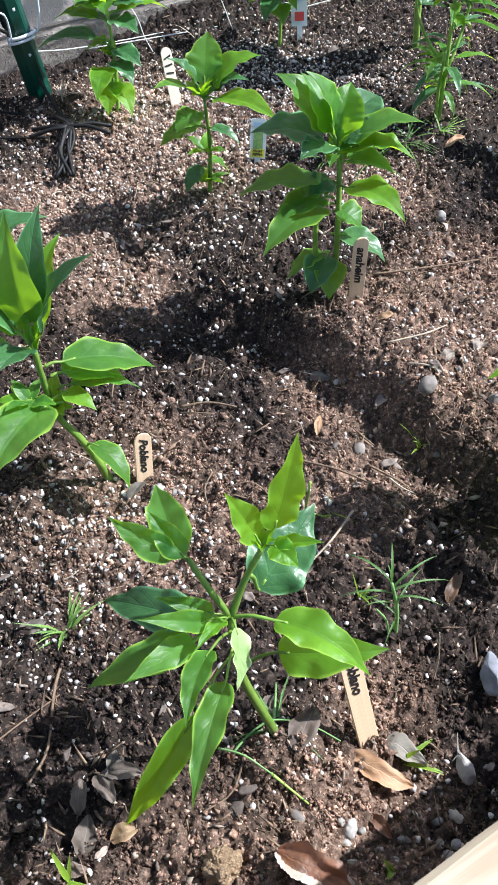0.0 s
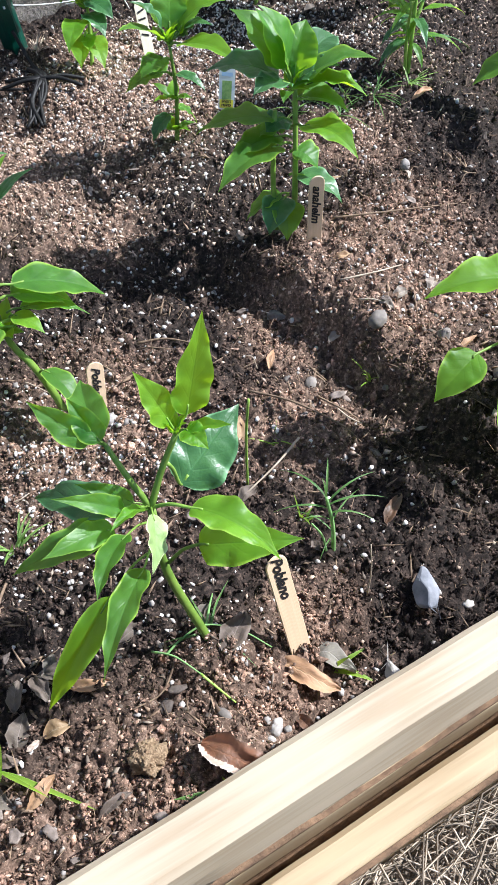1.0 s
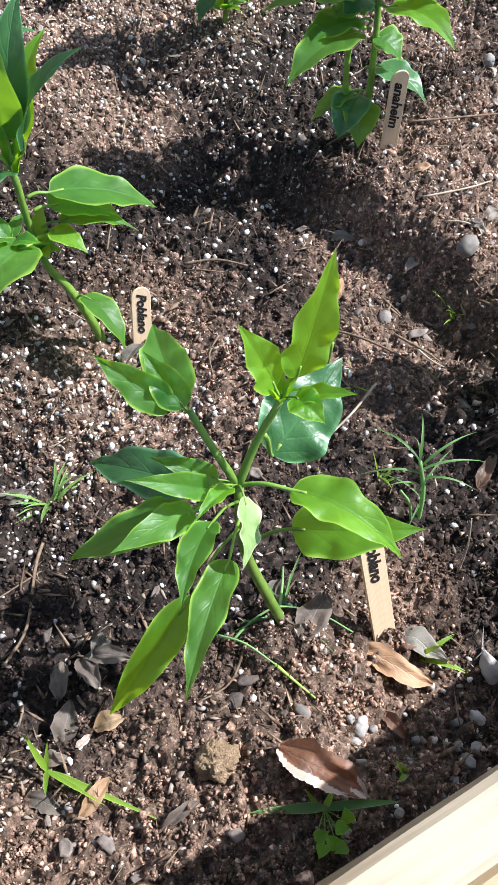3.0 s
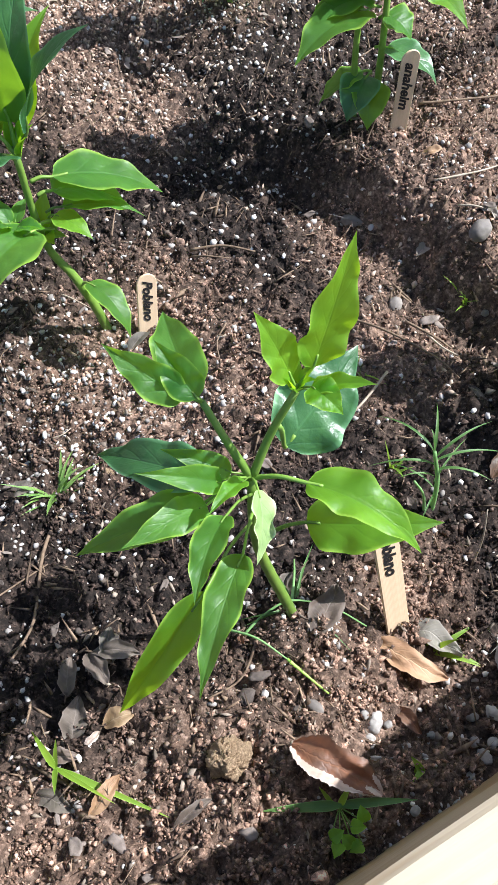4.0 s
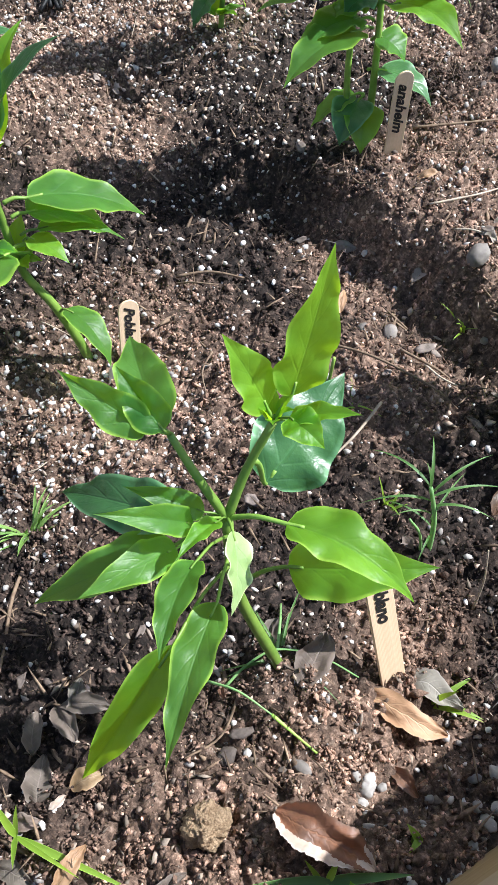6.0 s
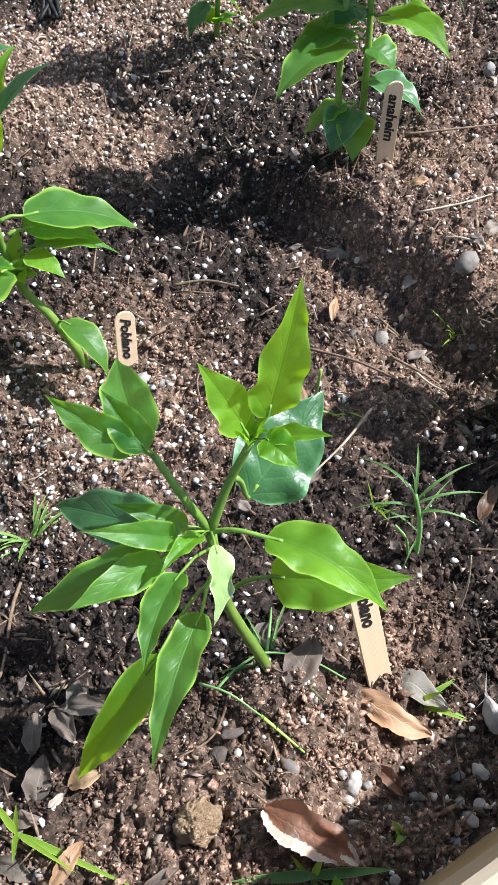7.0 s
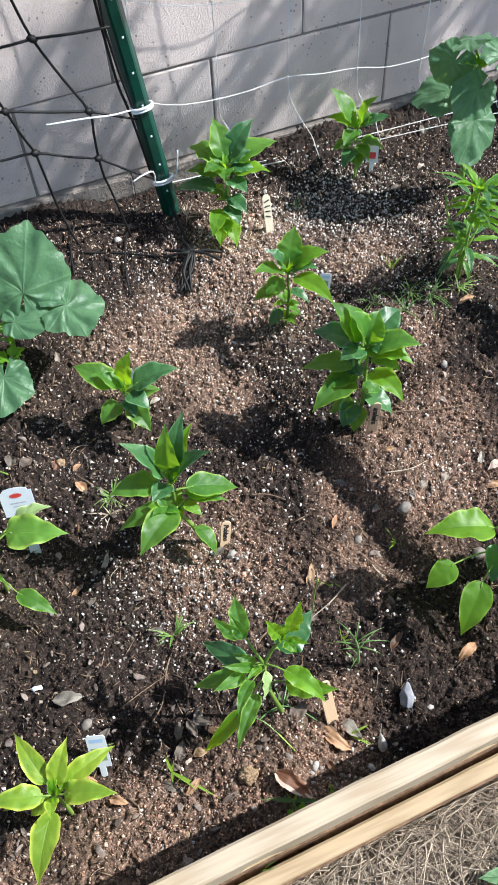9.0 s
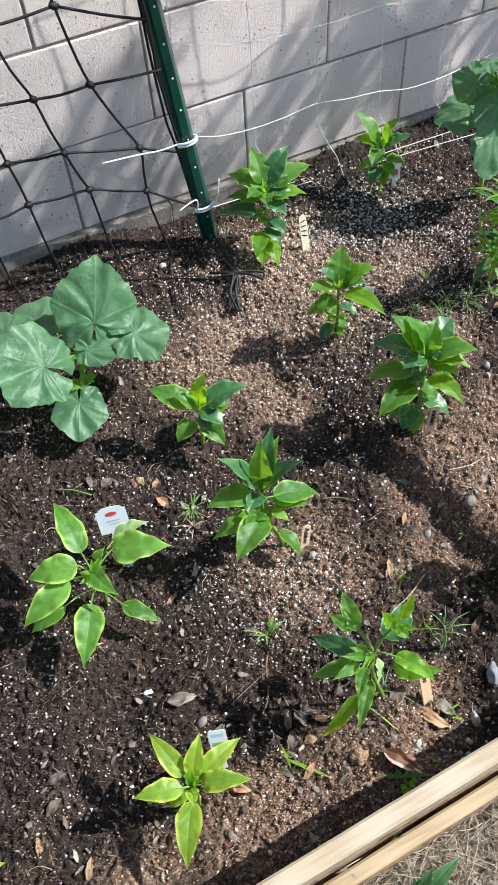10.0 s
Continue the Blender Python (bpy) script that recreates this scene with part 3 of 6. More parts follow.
def perlite_places(rs, n):
    x, y = rs.uniform(-0.6, 1.3, n), rs.uniform(-0.07, 1.22, n)
    keep = np.array([noise.noise(Vector((a * 5, b * 5, 7))) * 1.3 + 0.16 for a, b in zip(x, y)]) > rs.rand(n) * 0.9
    px, py = [x[keep]], [y[keep]]
    for a, b, s, r, m in ((0.09, 0.30, 0.080, 0.07, n // 17), (0.18, -0.03, 0.05, 0.03, n // 200), (0.14, 0.08, 0.03, 0.03, n // 160), (0.64, 1.05, 0.12, 0.06, n // 7), (0.045, 0.56, 0.05, 0.04, n // 110), (0.02, 0.36, 0.08, 0.06, n // 45), (0.53, 0.35, 0.07, 0.05, n // 50), (0.28, 0.98, 0.12, 0.07, n // 20), (0.50, 0.76, 0.15, 0.12, n // 9), (0.76, 0.95, 0.12, 0.10, n // 11)):
        px.append(rs.normal(a, s, m))
        py.append(rs.normal(b, r, m))
    px, py = np.concatenate(px), np.concatenate(py)
    return px, np.clip(py, -0.06, 1.2)


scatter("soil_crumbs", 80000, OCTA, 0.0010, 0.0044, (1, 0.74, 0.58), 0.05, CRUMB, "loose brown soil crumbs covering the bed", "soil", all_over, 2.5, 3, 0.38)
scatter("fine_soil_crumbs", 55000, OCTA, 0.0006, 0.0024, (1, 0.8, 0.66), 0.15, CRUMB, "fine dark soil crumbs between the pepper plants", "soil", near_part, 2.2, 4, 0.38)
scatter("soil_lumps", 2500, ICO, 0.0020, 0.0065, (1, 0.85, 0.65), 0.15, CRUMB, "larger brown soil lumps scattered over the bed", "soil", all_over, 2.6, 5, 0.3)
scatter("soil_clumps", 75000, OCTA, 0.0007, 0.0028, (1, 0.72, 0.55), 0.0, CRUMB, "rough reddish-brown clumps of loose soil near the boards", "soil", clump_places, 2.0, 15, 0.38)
scatter("perlite", 21000, ICO, 0.0006, 0.0031, (1, 0.85, 0.72), 0.35, PERLITE, "white perlite grains scattered on the soil", "perlite", perlite_places, 1.9, 6, 0.16)
scatter("bark_bits", 20000, OCTA, 0.0012, 0.008, (1.9, 0.20, 0.11), 0.25, FIBRE, "brown bark and wood fibres on the soil", "mulch", all_over, 2.5, 7)


def chip_places(rs, n):
    x, y = rs.uniform(-0.6, 1.1, n), rs.uniform(-0.07, 1.2, n)
    keep = np.array([noise.noise(Vector((a * 4, b * 4, 3))) + 0.45 for a, b in zip(x, y)]) > rs.rand(n)
    x, y = np.concatenate([x[keep], rs.uniform(-0.5, 0.1, n // 4)]), np.concatenate([y[keep], rs.uniform(-0.07, 0.5, n // 4)])
    clear = (x + 0.05) ** 2 + (y - 0.17) ** 2 > 0.075 ** 2 * rs.rand(len(x)) ** 0.3
    return x[clear], y[clear]


def grain_places(rs, n):
    """Pale grit, thick on the dry and sunlit-painted patches and thin elsewhere."""
    x, y = rs.uniform(-0.25, 1.15, n), rs.uniform(-0.05, 1.21, n)
    zone = np.zeros(n)
    for a, b, r in DRY_AND_SUNLIT:
        zone = np.maximum(zone, 1.15 - np.hypot(x - a, y - b) / (r * 1.25))
    patch = np.array([noise.noise(Vector((a * 9, b * 9, 11))) for a, b in zip(x, y)])
    far = np.clip((y - 0.48) / 0.25, 0.10, 1.0)
    keep = (np.clip(zone + 0.5 * patch, 0, 1) * 0.90 + 0.10) * far > rs.rand(n)
    return x[keep], y[keep]


scatter("pale_grains", 150000, OCTA, 0.0008, 0.0036, (1, 0.75, 0.6), 0.35, GRAIN, "pale tan grit and dry soil grains over the far part of the bed", "soil", grain_places, 1.8, 9, 0.3)
scatter("wood_chips", 11000, OCTA, 0.0010, 0.0050, (1.0, 0.6, 0.25), 0.3, CHIP, "pale grey-beige wood chips and leaf flakes on the soil", "mulch", chip_places, 2.6, 8, 0.3)

def leaf_litter(n, seed):
    """Broken flakes of dry leaf and husk: small cupped ragged sheets with a thickness."""
    rs = random.Random(seed)
    V, F = [], []
    while n:
        x, y = rs.uniform(-0.48, 0.80), rs.uniform(-0.06, 1.15)
        if noise.noise(Vector((x * 6, y * 6, 21))) + (0.25 if x < 0.12 else -0.25) < rs.uniform(-0.4, 0.6):
            continue
        n -= 1
        L, w, a = 0.003 + 0.0065 * rs.random() ** 2, rs.uniform(0.3, 0.65), rs.random() * 6.283
        c, s, cup = math.cos(a), math.sin(a), rs.uniform(-0.6, 0.9)
        tx, ty = rs.uniform(-0.35, 0.35), rs.uniform(-0.35, 0.35)
        z = gz(x, y) + 0.0035 + 0.15 * L
        o, m = len(V), 7
        rim = [(math.cos(k * 6.283 / m) * L * rs.uniform(0.5, 1.25), math.sin(k * 6.283 / m) * L * w * rs.uniform(0.5, 1.3)) for k in range(m)]
        for th in (0.0, 0.0005):
            for u, v in [(0, 0)] + [(0.55 * p, 0.55 * q) for p, q in rim] + rim:
                h = cup * v * v / L + 0.25 * cup * u * u / L + tx * u + ty * v + 0.0006 * noise.noise(Vector((u * 500, v * 500, o)))
                V.append((x + c * u - s * v, y + s * u + c * v, z + h + th))
        t = 2 * m + 1
        for side in (0, t):
            for k in range(m):
                q = (k + 1) % m
                quads_here = [(o + side, o + side + 1 + k, o + side + 1 + q), (o + side + 1 + k, o + side + 1 + m + k, o + side + 1 + m + q), (o + side + 1 + k, o + side + 1 + m + q, o + side + 1 + q)]
                F += [f[::-1] for f in quads_here] if side == 0 else quads_here
        for k in range(m):
            q = (k + 1) % m
            e0, e1 = o + 1 + m + k, o + 1 + m + q
            F += [(e0, e1, e1 + t), (e0, e1 + t, e0 + t)]
    tagged(new("leaf_litter", stuff_mesh("leaf_litter", np.array(V), np.array(F), [FLAKE])), "broken grey-brown dry leaf flakes strewn over the soil", "leaf litter", kind="stuff")


leaf_litter(520, 12)

# ---- raised bed frame ----
def plank(x0, x1, y0, y1, z0, z1, seed, upright=0.087):
    """A sawn board along x with eased edges, slightly uneven and with a few splintered dents."""
    rnd = random.Random(seed)
    r = 0.003
    ring = [(y0 + r, z0), (y1 - r, z0), (y1, z0 + r), (y1, z1 - r), (y1 - r, z1), ((y0 + y1) / 2, z1 + 0.0004), (y0 + r, z1), (y0, z1 - r), (y0, (z0 + z1) / 2), (y0, z0 + r)]
    vs, fs = [], []
    n = int((x1 - x0) / 0.012)
    m = len(ring)

    def place(x, k):
        y, z = ring[k % m]
        warp_y = 0.026 * (x - 0.2) + 0.0015 * noise.noise(Vector((x * 1.3, 1, 0)))
        warp_z = 0.003 * noise.noise(Vector((x * 1.1, 1, 9)))
        dent = 0.0007 * noise.noise(Vector((x * 22, y * 60, z * 60 + seed)))
        chip = max(0.0, noise.noise(Vector((x * 14, seed, 4))) - 0.2) * 0.010 if k % m in (0, 9) else 0.0
        chip = max(chip, max(0.0, noise.noise(Vector((x * 7, seed, 8))) - 0.3) * 0.008) if k % m in (6, 7) else chip
        return (x, y + (0.167 - z) * (0.087 if k % m in (1, 2, 3, 4, 5) else upright) + warp_y + dent + chip * 0.8, z + warp_z + dent + (chip if k % m in (0, 9) else -chip))

    for i in range(n + 1):
        vs += [place(x0 + (x1 - x0) * i / n, k) for k in range(m)]
    for i in range(n):
        for k in range(m):
            q = (k + 1) % m
            fs.append((i * m + k, i * m + q, (i + 1) * m + q, (i + 1) * m + k))
    fs += [tuple(range(m)), tuple(range((n + 1) * m - 1, n * m - 1, -1))]
    return vs, fs, m


frame_thing = thing("raised_bed_frame", (0.3, -0.095, 0.0), "pale sawn pine boards stacked as the raised bed's edge", "garden bed")


def add_plank(z0, z1, y0, y1, mat, seed, label, upright=0.087):
    v, f, m = plank(-2.8, 3.6, y0, y1, z0, z1, seed, upright)
    o = Vector((0.3, -0.095, 0.0))
    me = mesh_from("board", [Vector(p) - o for p in v], f, [mat], smooth=True)
    for e in me.edges:
        a, b = e.vertices
        if abs(a - b) == m:
            e.use_edge_sharp = True
    part("board", me, frame_thing, label)


add_plank(0.114, 0.167, -0.0925, -0.0685, PINE, 1, "pale new pine upper board", 0.01)
add_plank(-0.030, 0.074, -0.1255, -0.1040, PINE_LOW, 2, "yellowish pine lower board set outside")
add_plank(-0.14, 0.082, -0.0950, -0.0752, PINE_LOW, 3, "inner board holding the soil")

def torn_edge(y, z, up, out, seed, label):
    """A ragged strip of bark left along a board's edge."""
    vs, fs = [], []
    n = 520
    for i in range(n + 1):
        x = -1.2 + 2.6 * i / n
        wy, wz = (0.167 - z) * 0.087 + 0.026 * (x - 0.2) + 0.0015 * noise.noise(Vector((x * 1.3, 1, 0))), 0.003 * noise.noise(Vector((x * 1.1, 1, 9)))
        h = up * max(0.05, 0.55 + 0.9 * noise.noise(Vector((x * 9, seed * 7.0, 1))) + 0.4 * noise.noise(Vector((x * 60, seed, 2))))
        vs += [Vector((x, y + wy + 0.001, z + wz)), Vector((x, y + wy - 0.0016, z + wz + h * 0.1)), Vector((x, y + wy - 0.0014 + out * 0.4, z + wz + h * 0.7)), Vector((x, y + wy + 0.001 + out, z + wz + h))]
    for i in range(n):
        for k in range(3):
            a = i * 4 + k
            fs.append((a, a + 4, a + 5, a + 1))
    o = Vector((0.3, -0.095, 0.0))
    part("bark_edge", mesh_from("bark_edge", [v - o for v in vs], fs, [BARK]), frame_thing, label)


v, f, m = plank(-2.8, 3.6, -0.1036, -0.0954, 0.02, 0.044, 4)
part("packed_debris", mesh_from("packed_debris", [Vector(p) - Vector((0.3, -0.095, 0.0)) for p in v], f, [BARK]), frame_thing, "brown bark and soil packed between the boards")
v, f, m = plank(-2.8, 3.6, -0.0835, -0.0730, 0.0835, 0.1135, 5, 0.01)
part("wane", mesh_from("wane", [Vector(p) - Vector((0.3, -0.095, 0.0)) for p in v], f, [BARK]), frame_thing, "brown bark left along the upper board's lower edge")
torn_edge(-0.0975, 0.1115, 0.008, 0.0, 1, "brown torn fibres along the upper board's lower edge")
torn_edge(-0.1255, 0.0735, -0.014, 0.0, 2, "brown splintered edge of the lower board")

# ---- block wall ----
wall = thing("wall_block", (0.7, 1.3, 0), "beige painted concrete block wall behind the bed", "wall", kind="structure")
CH, BL, JT = 0.203, 0.406, 0.0045


def block_mesh(length, seed, mat=None):
    rnd = random.Random(seed)
    bm = rounded_box(-length / 2, length / 2, 0.0, 0.18, 0.0, CH - JT, 0.003, 2)
    for v in bm.verts:
        if v.co.y < 0.01:
            v.co += Vector((rnd.uniform(-1, 1), rnd.uniform(-0.6, 0.6), rnd.uniform(-1, 1))) * 0.0012
    return mesh_of("block", bm, [mat or BLOCK])


block_shapes = [block_mesh(BL - JT, s) for s in range(5)]
footing_shape = block_mesh(BL - 0.001, 9, FOOTING)
for c in range(-2, 8):
    z0 = 0.042 + c * CH + JT / 2
    shift = 0.087 if c % 2 == 0 else 0.290
    proud = -0.012 if c < 0 else 0.0
    for k in range(-9, 10):
        xc = shift + (k + 0.5) * BL
        ob = part("block", footing_shape if c < 0 else block_shapes[(k * 3 + c * 5) % 5], wall)
        ob.location = (xc - 0.7, 1.25 - 1.3 + proud + 0.0015 * math.sin(k * 5.1 + c * 3.3), z0)
mortar_bm = rounded_box(-4.4, 3.4, 0.003 - 0.05, 0.125, -0.36, 0.042 + 8 * CH - 0.002, 0.001, 1)
part("mortar", mesh_of("mortar", mortar_bm, [MORTAR]), wall, "grey mortar recessed between the blocks")

# ---- green post ----
POST_AT = Vector((0.347, 1.149, -0.02))
POST_LEAN = Matrix.Rotation(radians(-7.0), 4, "Y") @ Matrix.Rotation(radians(2.0), 4, "X")
post = thing("fence_post", POST_AT, "dark green painted steel garden post leaning by the wall", "post")
profile = [(-0.019, 0.011), (-0.0165, 0.013), (-0.0095, 0.002), (-0.006, -0.004), (0.006, -0.004), (0.0095, 0.002), (0.0165, 0.013), (0.019, 0.011),
           (0.0115, -0.002), (0.0075, -0.007), (-0.0075, -0.007), (-0.0115, -0.002)]
pv, pf = [], []
levels = [0.0 + 0.03 * i for i in range(62)]
for z in levels:
    for x, y in profile:
        pv.append(POST_LEAN @ Vector((x, y, z)))
m = len(profile)
for i in range(len(levels) - 1):
    for k in range(m):
        q = (k + 1) % m
        pf.append((i * m + k, i * m + q, (i + 1) * m + q, (i + 1) * m + k))
pf += [tuple(range(m - 1, -1, -1)), tuple(range((len(levels) - 1) * m, len(levels) * m))]
part("channel", mesh_from("channel", pv, pf, [POST_GREEN], smooth=False), post, "dark green U-shaped steel channel")
stud_bm = rounded_box(-0.0035, 0.0035, -0.0125, -0.0065, -0.004, 0.004, 0.0015, 2)
stud_mesh = mesh_of("stud", stud_bm, [WHITE_TIE], True)
for i in range(22):
    s = part("stud", stud_mesh, post, "worn pale hook on the post" if i == 0 else "")
    s.matrix_local = POST_LEAN @ Matrix.Translation((0.001, 0, 0.075 + 0.068 * i)) @ Matrix.Scale(0.6, 4)


def post_at(z):
    return POST_AT + POST_LEAN @ Vector((0, 0, z + 0.02))


def tie(z, r=0.021, tail=None, tail2=None):
    c = post_at(z)
    ob = thing("cable_tie", c, "white plastic cable tie holding netting to the post", "cable tie", "ties on the post")
    loop = [Vector((math.cos(a) * r, math.sin(a) * r * 0.75, 0.004 * math.cos(a * 1 + 1))) for a in [i * 2 * math.pi / 20 for i in range(21)]]
    v1, f1 = tube(loop, 0.0026, 6)
    v2, f2 = tube([p + Vector((0, 0, -0.006)) for p in loop], 0.0022, 6)
    part("loop", mesh_from("loop", *joined((v1, f1), (v2, f2)), [WHITE_TIE]), ob)
    for t in (tail, tail2):
        if t:
            v, f = tube(spline([Vector(t[0]) - c] + [Vector(p) - c for p in t[1:]], 5), 0.0016, 5)
            part("tail", mesh_from("tail", v, f, [WHITE_TIE]), ob)


tie(0.255, tail=[post_at(0.255) + Vector((-0.02, -0.005, 0)), (0.25, 1.12, 0.262), (0.20, 1.115, 0.272), (0.130, 1.11, 0.282)])
tie(0.083, tail=[post_at(0.083) + Vector((-0.018, -0.01, 0)), (0.31, 1.115, 0.125), (0.285, 1.10, 0.135), (0.262, 1.095, 0.13)],
    tail2=[post_at(0.083) + Vector((0.02, -0.008, 0)), (0.362, 1.13, 0.10), (0.368, 1.125, 0.15)])


# ---- netting ----
def netting(name, label, knots, cord, knot_r, mat, sag, extra=()):
    """A net of cords from a grid of knots (rows of places, top row first)."""
    ob = thing(name, knots[0][0], label, "net")
    o = Vector(knots[0][0])
    rnd = random.Random(len(label))
    strands = []
    for row in knots:
        strands.append(row)
    for j in range(min(len(r) for r in knots)):
        strands.append([r[j] for r in knots])
    for line in strands + list(extra):
        pts = []
        for a, b in zip(line, line[1:]):
            a, b = Vector(a), Vector(b)
            pts.append(a - o)
            pts.append((a + b) / 2 - o + Vector((rnd.uniform(-1, 1), rnd.uniform(-1, 1), -1)) * sag * rnd.random())
        pts.append(Vector(line[-1]) - o)
        v, f = tube(spline(pts, 3), cord, 5)
        part("cord", mesh_from("cord", v, f, [mat]), ob)
    bm = bmesh.new()
    bmesh.ops.create_icosphere(bm, subdivisions=1, radius=1)
    km = mesh_of("knot", bm, [mat], True)
    for row in knots:
        for p in row:
            k = part("knot", km, ob)
            k.location = Vector(p) - o
            k.scale = (knot_r * 1.4, knot_r, knot_r)
            k.rotation_euler = (rnd.random(), rnd.random(), rnd.random())
    return ob


black_rows = []
SLANT = [(0.56, (0.119, 0.003, -0.100)), (0.418, (0.148, 0.042, -0.052)), (0.300, (0.214, 0.070, -0.035)), (0.203, (0.212, 0.100, -0.022))]
for r, (z, xs) in enumerate([(0.79, (0.09, -0.02, -0.13)), (0.675, (0.105, -0.01, -0.115))] + SLANT):
    row = []
    for j in range(9):
        x = xs[j] if j < 3 else xs[2] - 0.106 * (j - 2) + 0.008 * math.sin(j * 3.1 + r)
        zz = z + (0.0, 0.010, 0.018)[min(j, 2)] * (r > 2) - (0.028 if j == 0 and r >= 4 else 0) + 0.007 * math.sin(j * 2.1 + r * 1.3) * (j > 2)
        row.append((x, 1.140 + 0.008 * math.sin(j * 1.7 + r), zz))
    black_rows.append(row)
feet = []
for j in range(9):
    k = black_rows[-1][j]
    feet.append([k, (k[0] + 0.012, 1.145, 0.09), (k[0] + 0.03, 1.12, 0.0 if j else -0.02)])
ends = [[black_rows[r][0], tuple(post_at(z) + Vector((-0.016, -0.008, 0)))] for r, z in ((0, 0.76), (1, 0.64), (2, 0.513), (3, 0.419), (4, 0.235), (5, 0.09))]
up_post = [[tuple(post_at(z) + Vector((-0.021 - 0.004 * math.sin(z * 20), -0.006, 0))) for z in (0.26, 0.34, 0.42, 0.5, 0.6, 0.75, 0.9, 1.1)],
           [tuple(post_at(z) + Vector((-0.025 + 0.005 * math.sin(z * 13), -0.001, 0))) for z in (0.10, 0.26, 0.36, 0.45, 0.55, 0.7, 0.9, 1.1)]]
netting("trellis_netting", "black knotted trellis netting tied to the green post", black_rows, 0.0026, 0.0078, BLACK_CORD, 0.006, feet + ends + up_post)

white_rows = []
for r, z in enumerate((0.74, 0.575, 0.412, 0.232)):
    row = []
    for j in range(9):
        x = 0.325 + 0.1545 * j
        dz = -0.017 * min(j, 3) if r >= 2 else -0.01 * j
        row.append((x, 1.18 + 0.006 * math.sin(j * 2.3 + r), z + dz + 0.012 * math.sin(j * 1.9 + r)))
    white_rows.append(row)
white_feet = []
for j in (1, 2, 3, 4, 5):
    k = white_rows[-1][j]
    white_feet.append([k, (k[0] + 0.01, 1.185, k[2] - 0.06), (k[0] + 0.06, 1.19, 0.05), (k[0] + 0.075, 1.175, -0.005)])
netting("string_netting", "white string trellis netting hanging in front of the wall", white_rows, 0.00085, 0.0026, WHITE_CORD, 0.008, white_feet)


def cord_thing(name, pts, r, mat, label, category="cord", group=""):
    o = Vector(pts[0])
    v, f = tube(spline([Vector(p) - o for p in pts], 6), r, 6)
    ob = new(name, mesh_from(name, v, f, [mat]))
    ob.location = o
    return tagged(ob, label, category, group)


cord_thing("ground_string", [(0.33, 1.17, 0.05), (0.45, 1.20, 0.02), (0.70, 1.205, 0.004), (0.95, 1.185, 0.012), (1.20, 1.165, 0.02)], 0.0009, WHITE_CORD,
           "white string stretched low along the wall foot", group="strings along the wall")
cord_thing("ground_string", [(0.45, 1.19, 0.02), (0.75, 1.19, -0.003), (0.97, 1.16, 0.006), (1.22, 1.125, 0.015)], 0.0009, WHITE_CORD,
           "white string stretched low along the wall foot", group="strings along the wall")

# black cord bundle left at the foot of the post
rb = random.Random(5)
for k in range(12):
    c = [(0.338, 1.12, 0.02), (0.342, 1.06, gz(0.342, 1.06) + 0.01), (0.338 + rb.uniform(-0.006, 0.006), 1.005, gz(0.338, 1.005) + 0.014)]
    if k < 6:
        c += [(0.318 + rb.uniform(-0.015, 0.012), 0.97, gz(0.318, 0.97) + 0.012), (0.295 + rb.uniform(-0.014, 0.014), 0.93 + rb.uniform(-0.01, 0.01), gz(0.29, 0.93) + 0.006)]
    else:
        a = rb.uniform(-1.2, 3.0)
        c += [(0.338 + 0.03 * math.cos(a), 1.0 + 0.03 * math.sin(a) * 0.8, gz(0.34, 1.0) + 0.012), (0.338 + 0.06 * math.cos(a), 1.0 + 0.06 * math.sin(a), gz(0.34, 1.0) + 0.004)]
    cord_thing("loose_cord", [(x, y, z + 0.006) for x, y, z in c], 0.0029, BLACK_CORD, "loose black cord end lying on soil by the post", group="cords at the post")

for pts in ([(0.262, 1.17), (0.225, 1.10), (0.20, 1.02), (0.189, 0.96)], [(0.126, 1.102), (0.208, 1.071), (0.315, 1.007)], [(0.192, 1.17), (0.283, 1.12), (0.338, 1.045)],
            [(0.142, 1.18), (0.113, 1.12), (0.099, 1.048)]):
    cord_thing("fallen_netting_cord", [(x, y, gz(x, y) + 0.007) for x, y in pts], 0.0019, BLACK_CORD, "black netting cord lying on the soil", group="cords at the post")


# ---- plant tags ----
def text_mesh(body, size, mat, shear=0.25):
    cu = bpy.data.curves.new("writing", "FONT")
    cu.body, cu.size, cu.shear, cu.extrude, cu.offset = body, size, shear, 0.0002, size * 0.03
    cu.align_x, cu.align_y = "CENTER", "CENTER"
    ob = new("writing_source", cu)
    dg = bpy.context.evaluated_depsgraph_get()
    me = bpy.data.meshes.new_from_object(ob.evaluated_get(dg))
    bpy.data.objects.remove(ob)
    me.materials.clear()
    me.materials.append(mat)
    return me


def standing(foot, top, facing):
    """Pose with y up from foot to top and z towards the side that faces."""
    f, t = Vector(foot), Vector(top)
    y = (t - f).normalized()
    z = Vector(facing)
    z = (z - y * z.dot(y)).normalized()
    x = y.cross(z)
    return Matrix(((x.x, y.x, z.x, f.x), (x.y, y.y, z.y, f.y), (x.z, y.z, z.z, f.z), (0, 0, 0, 1))), (t - f).length


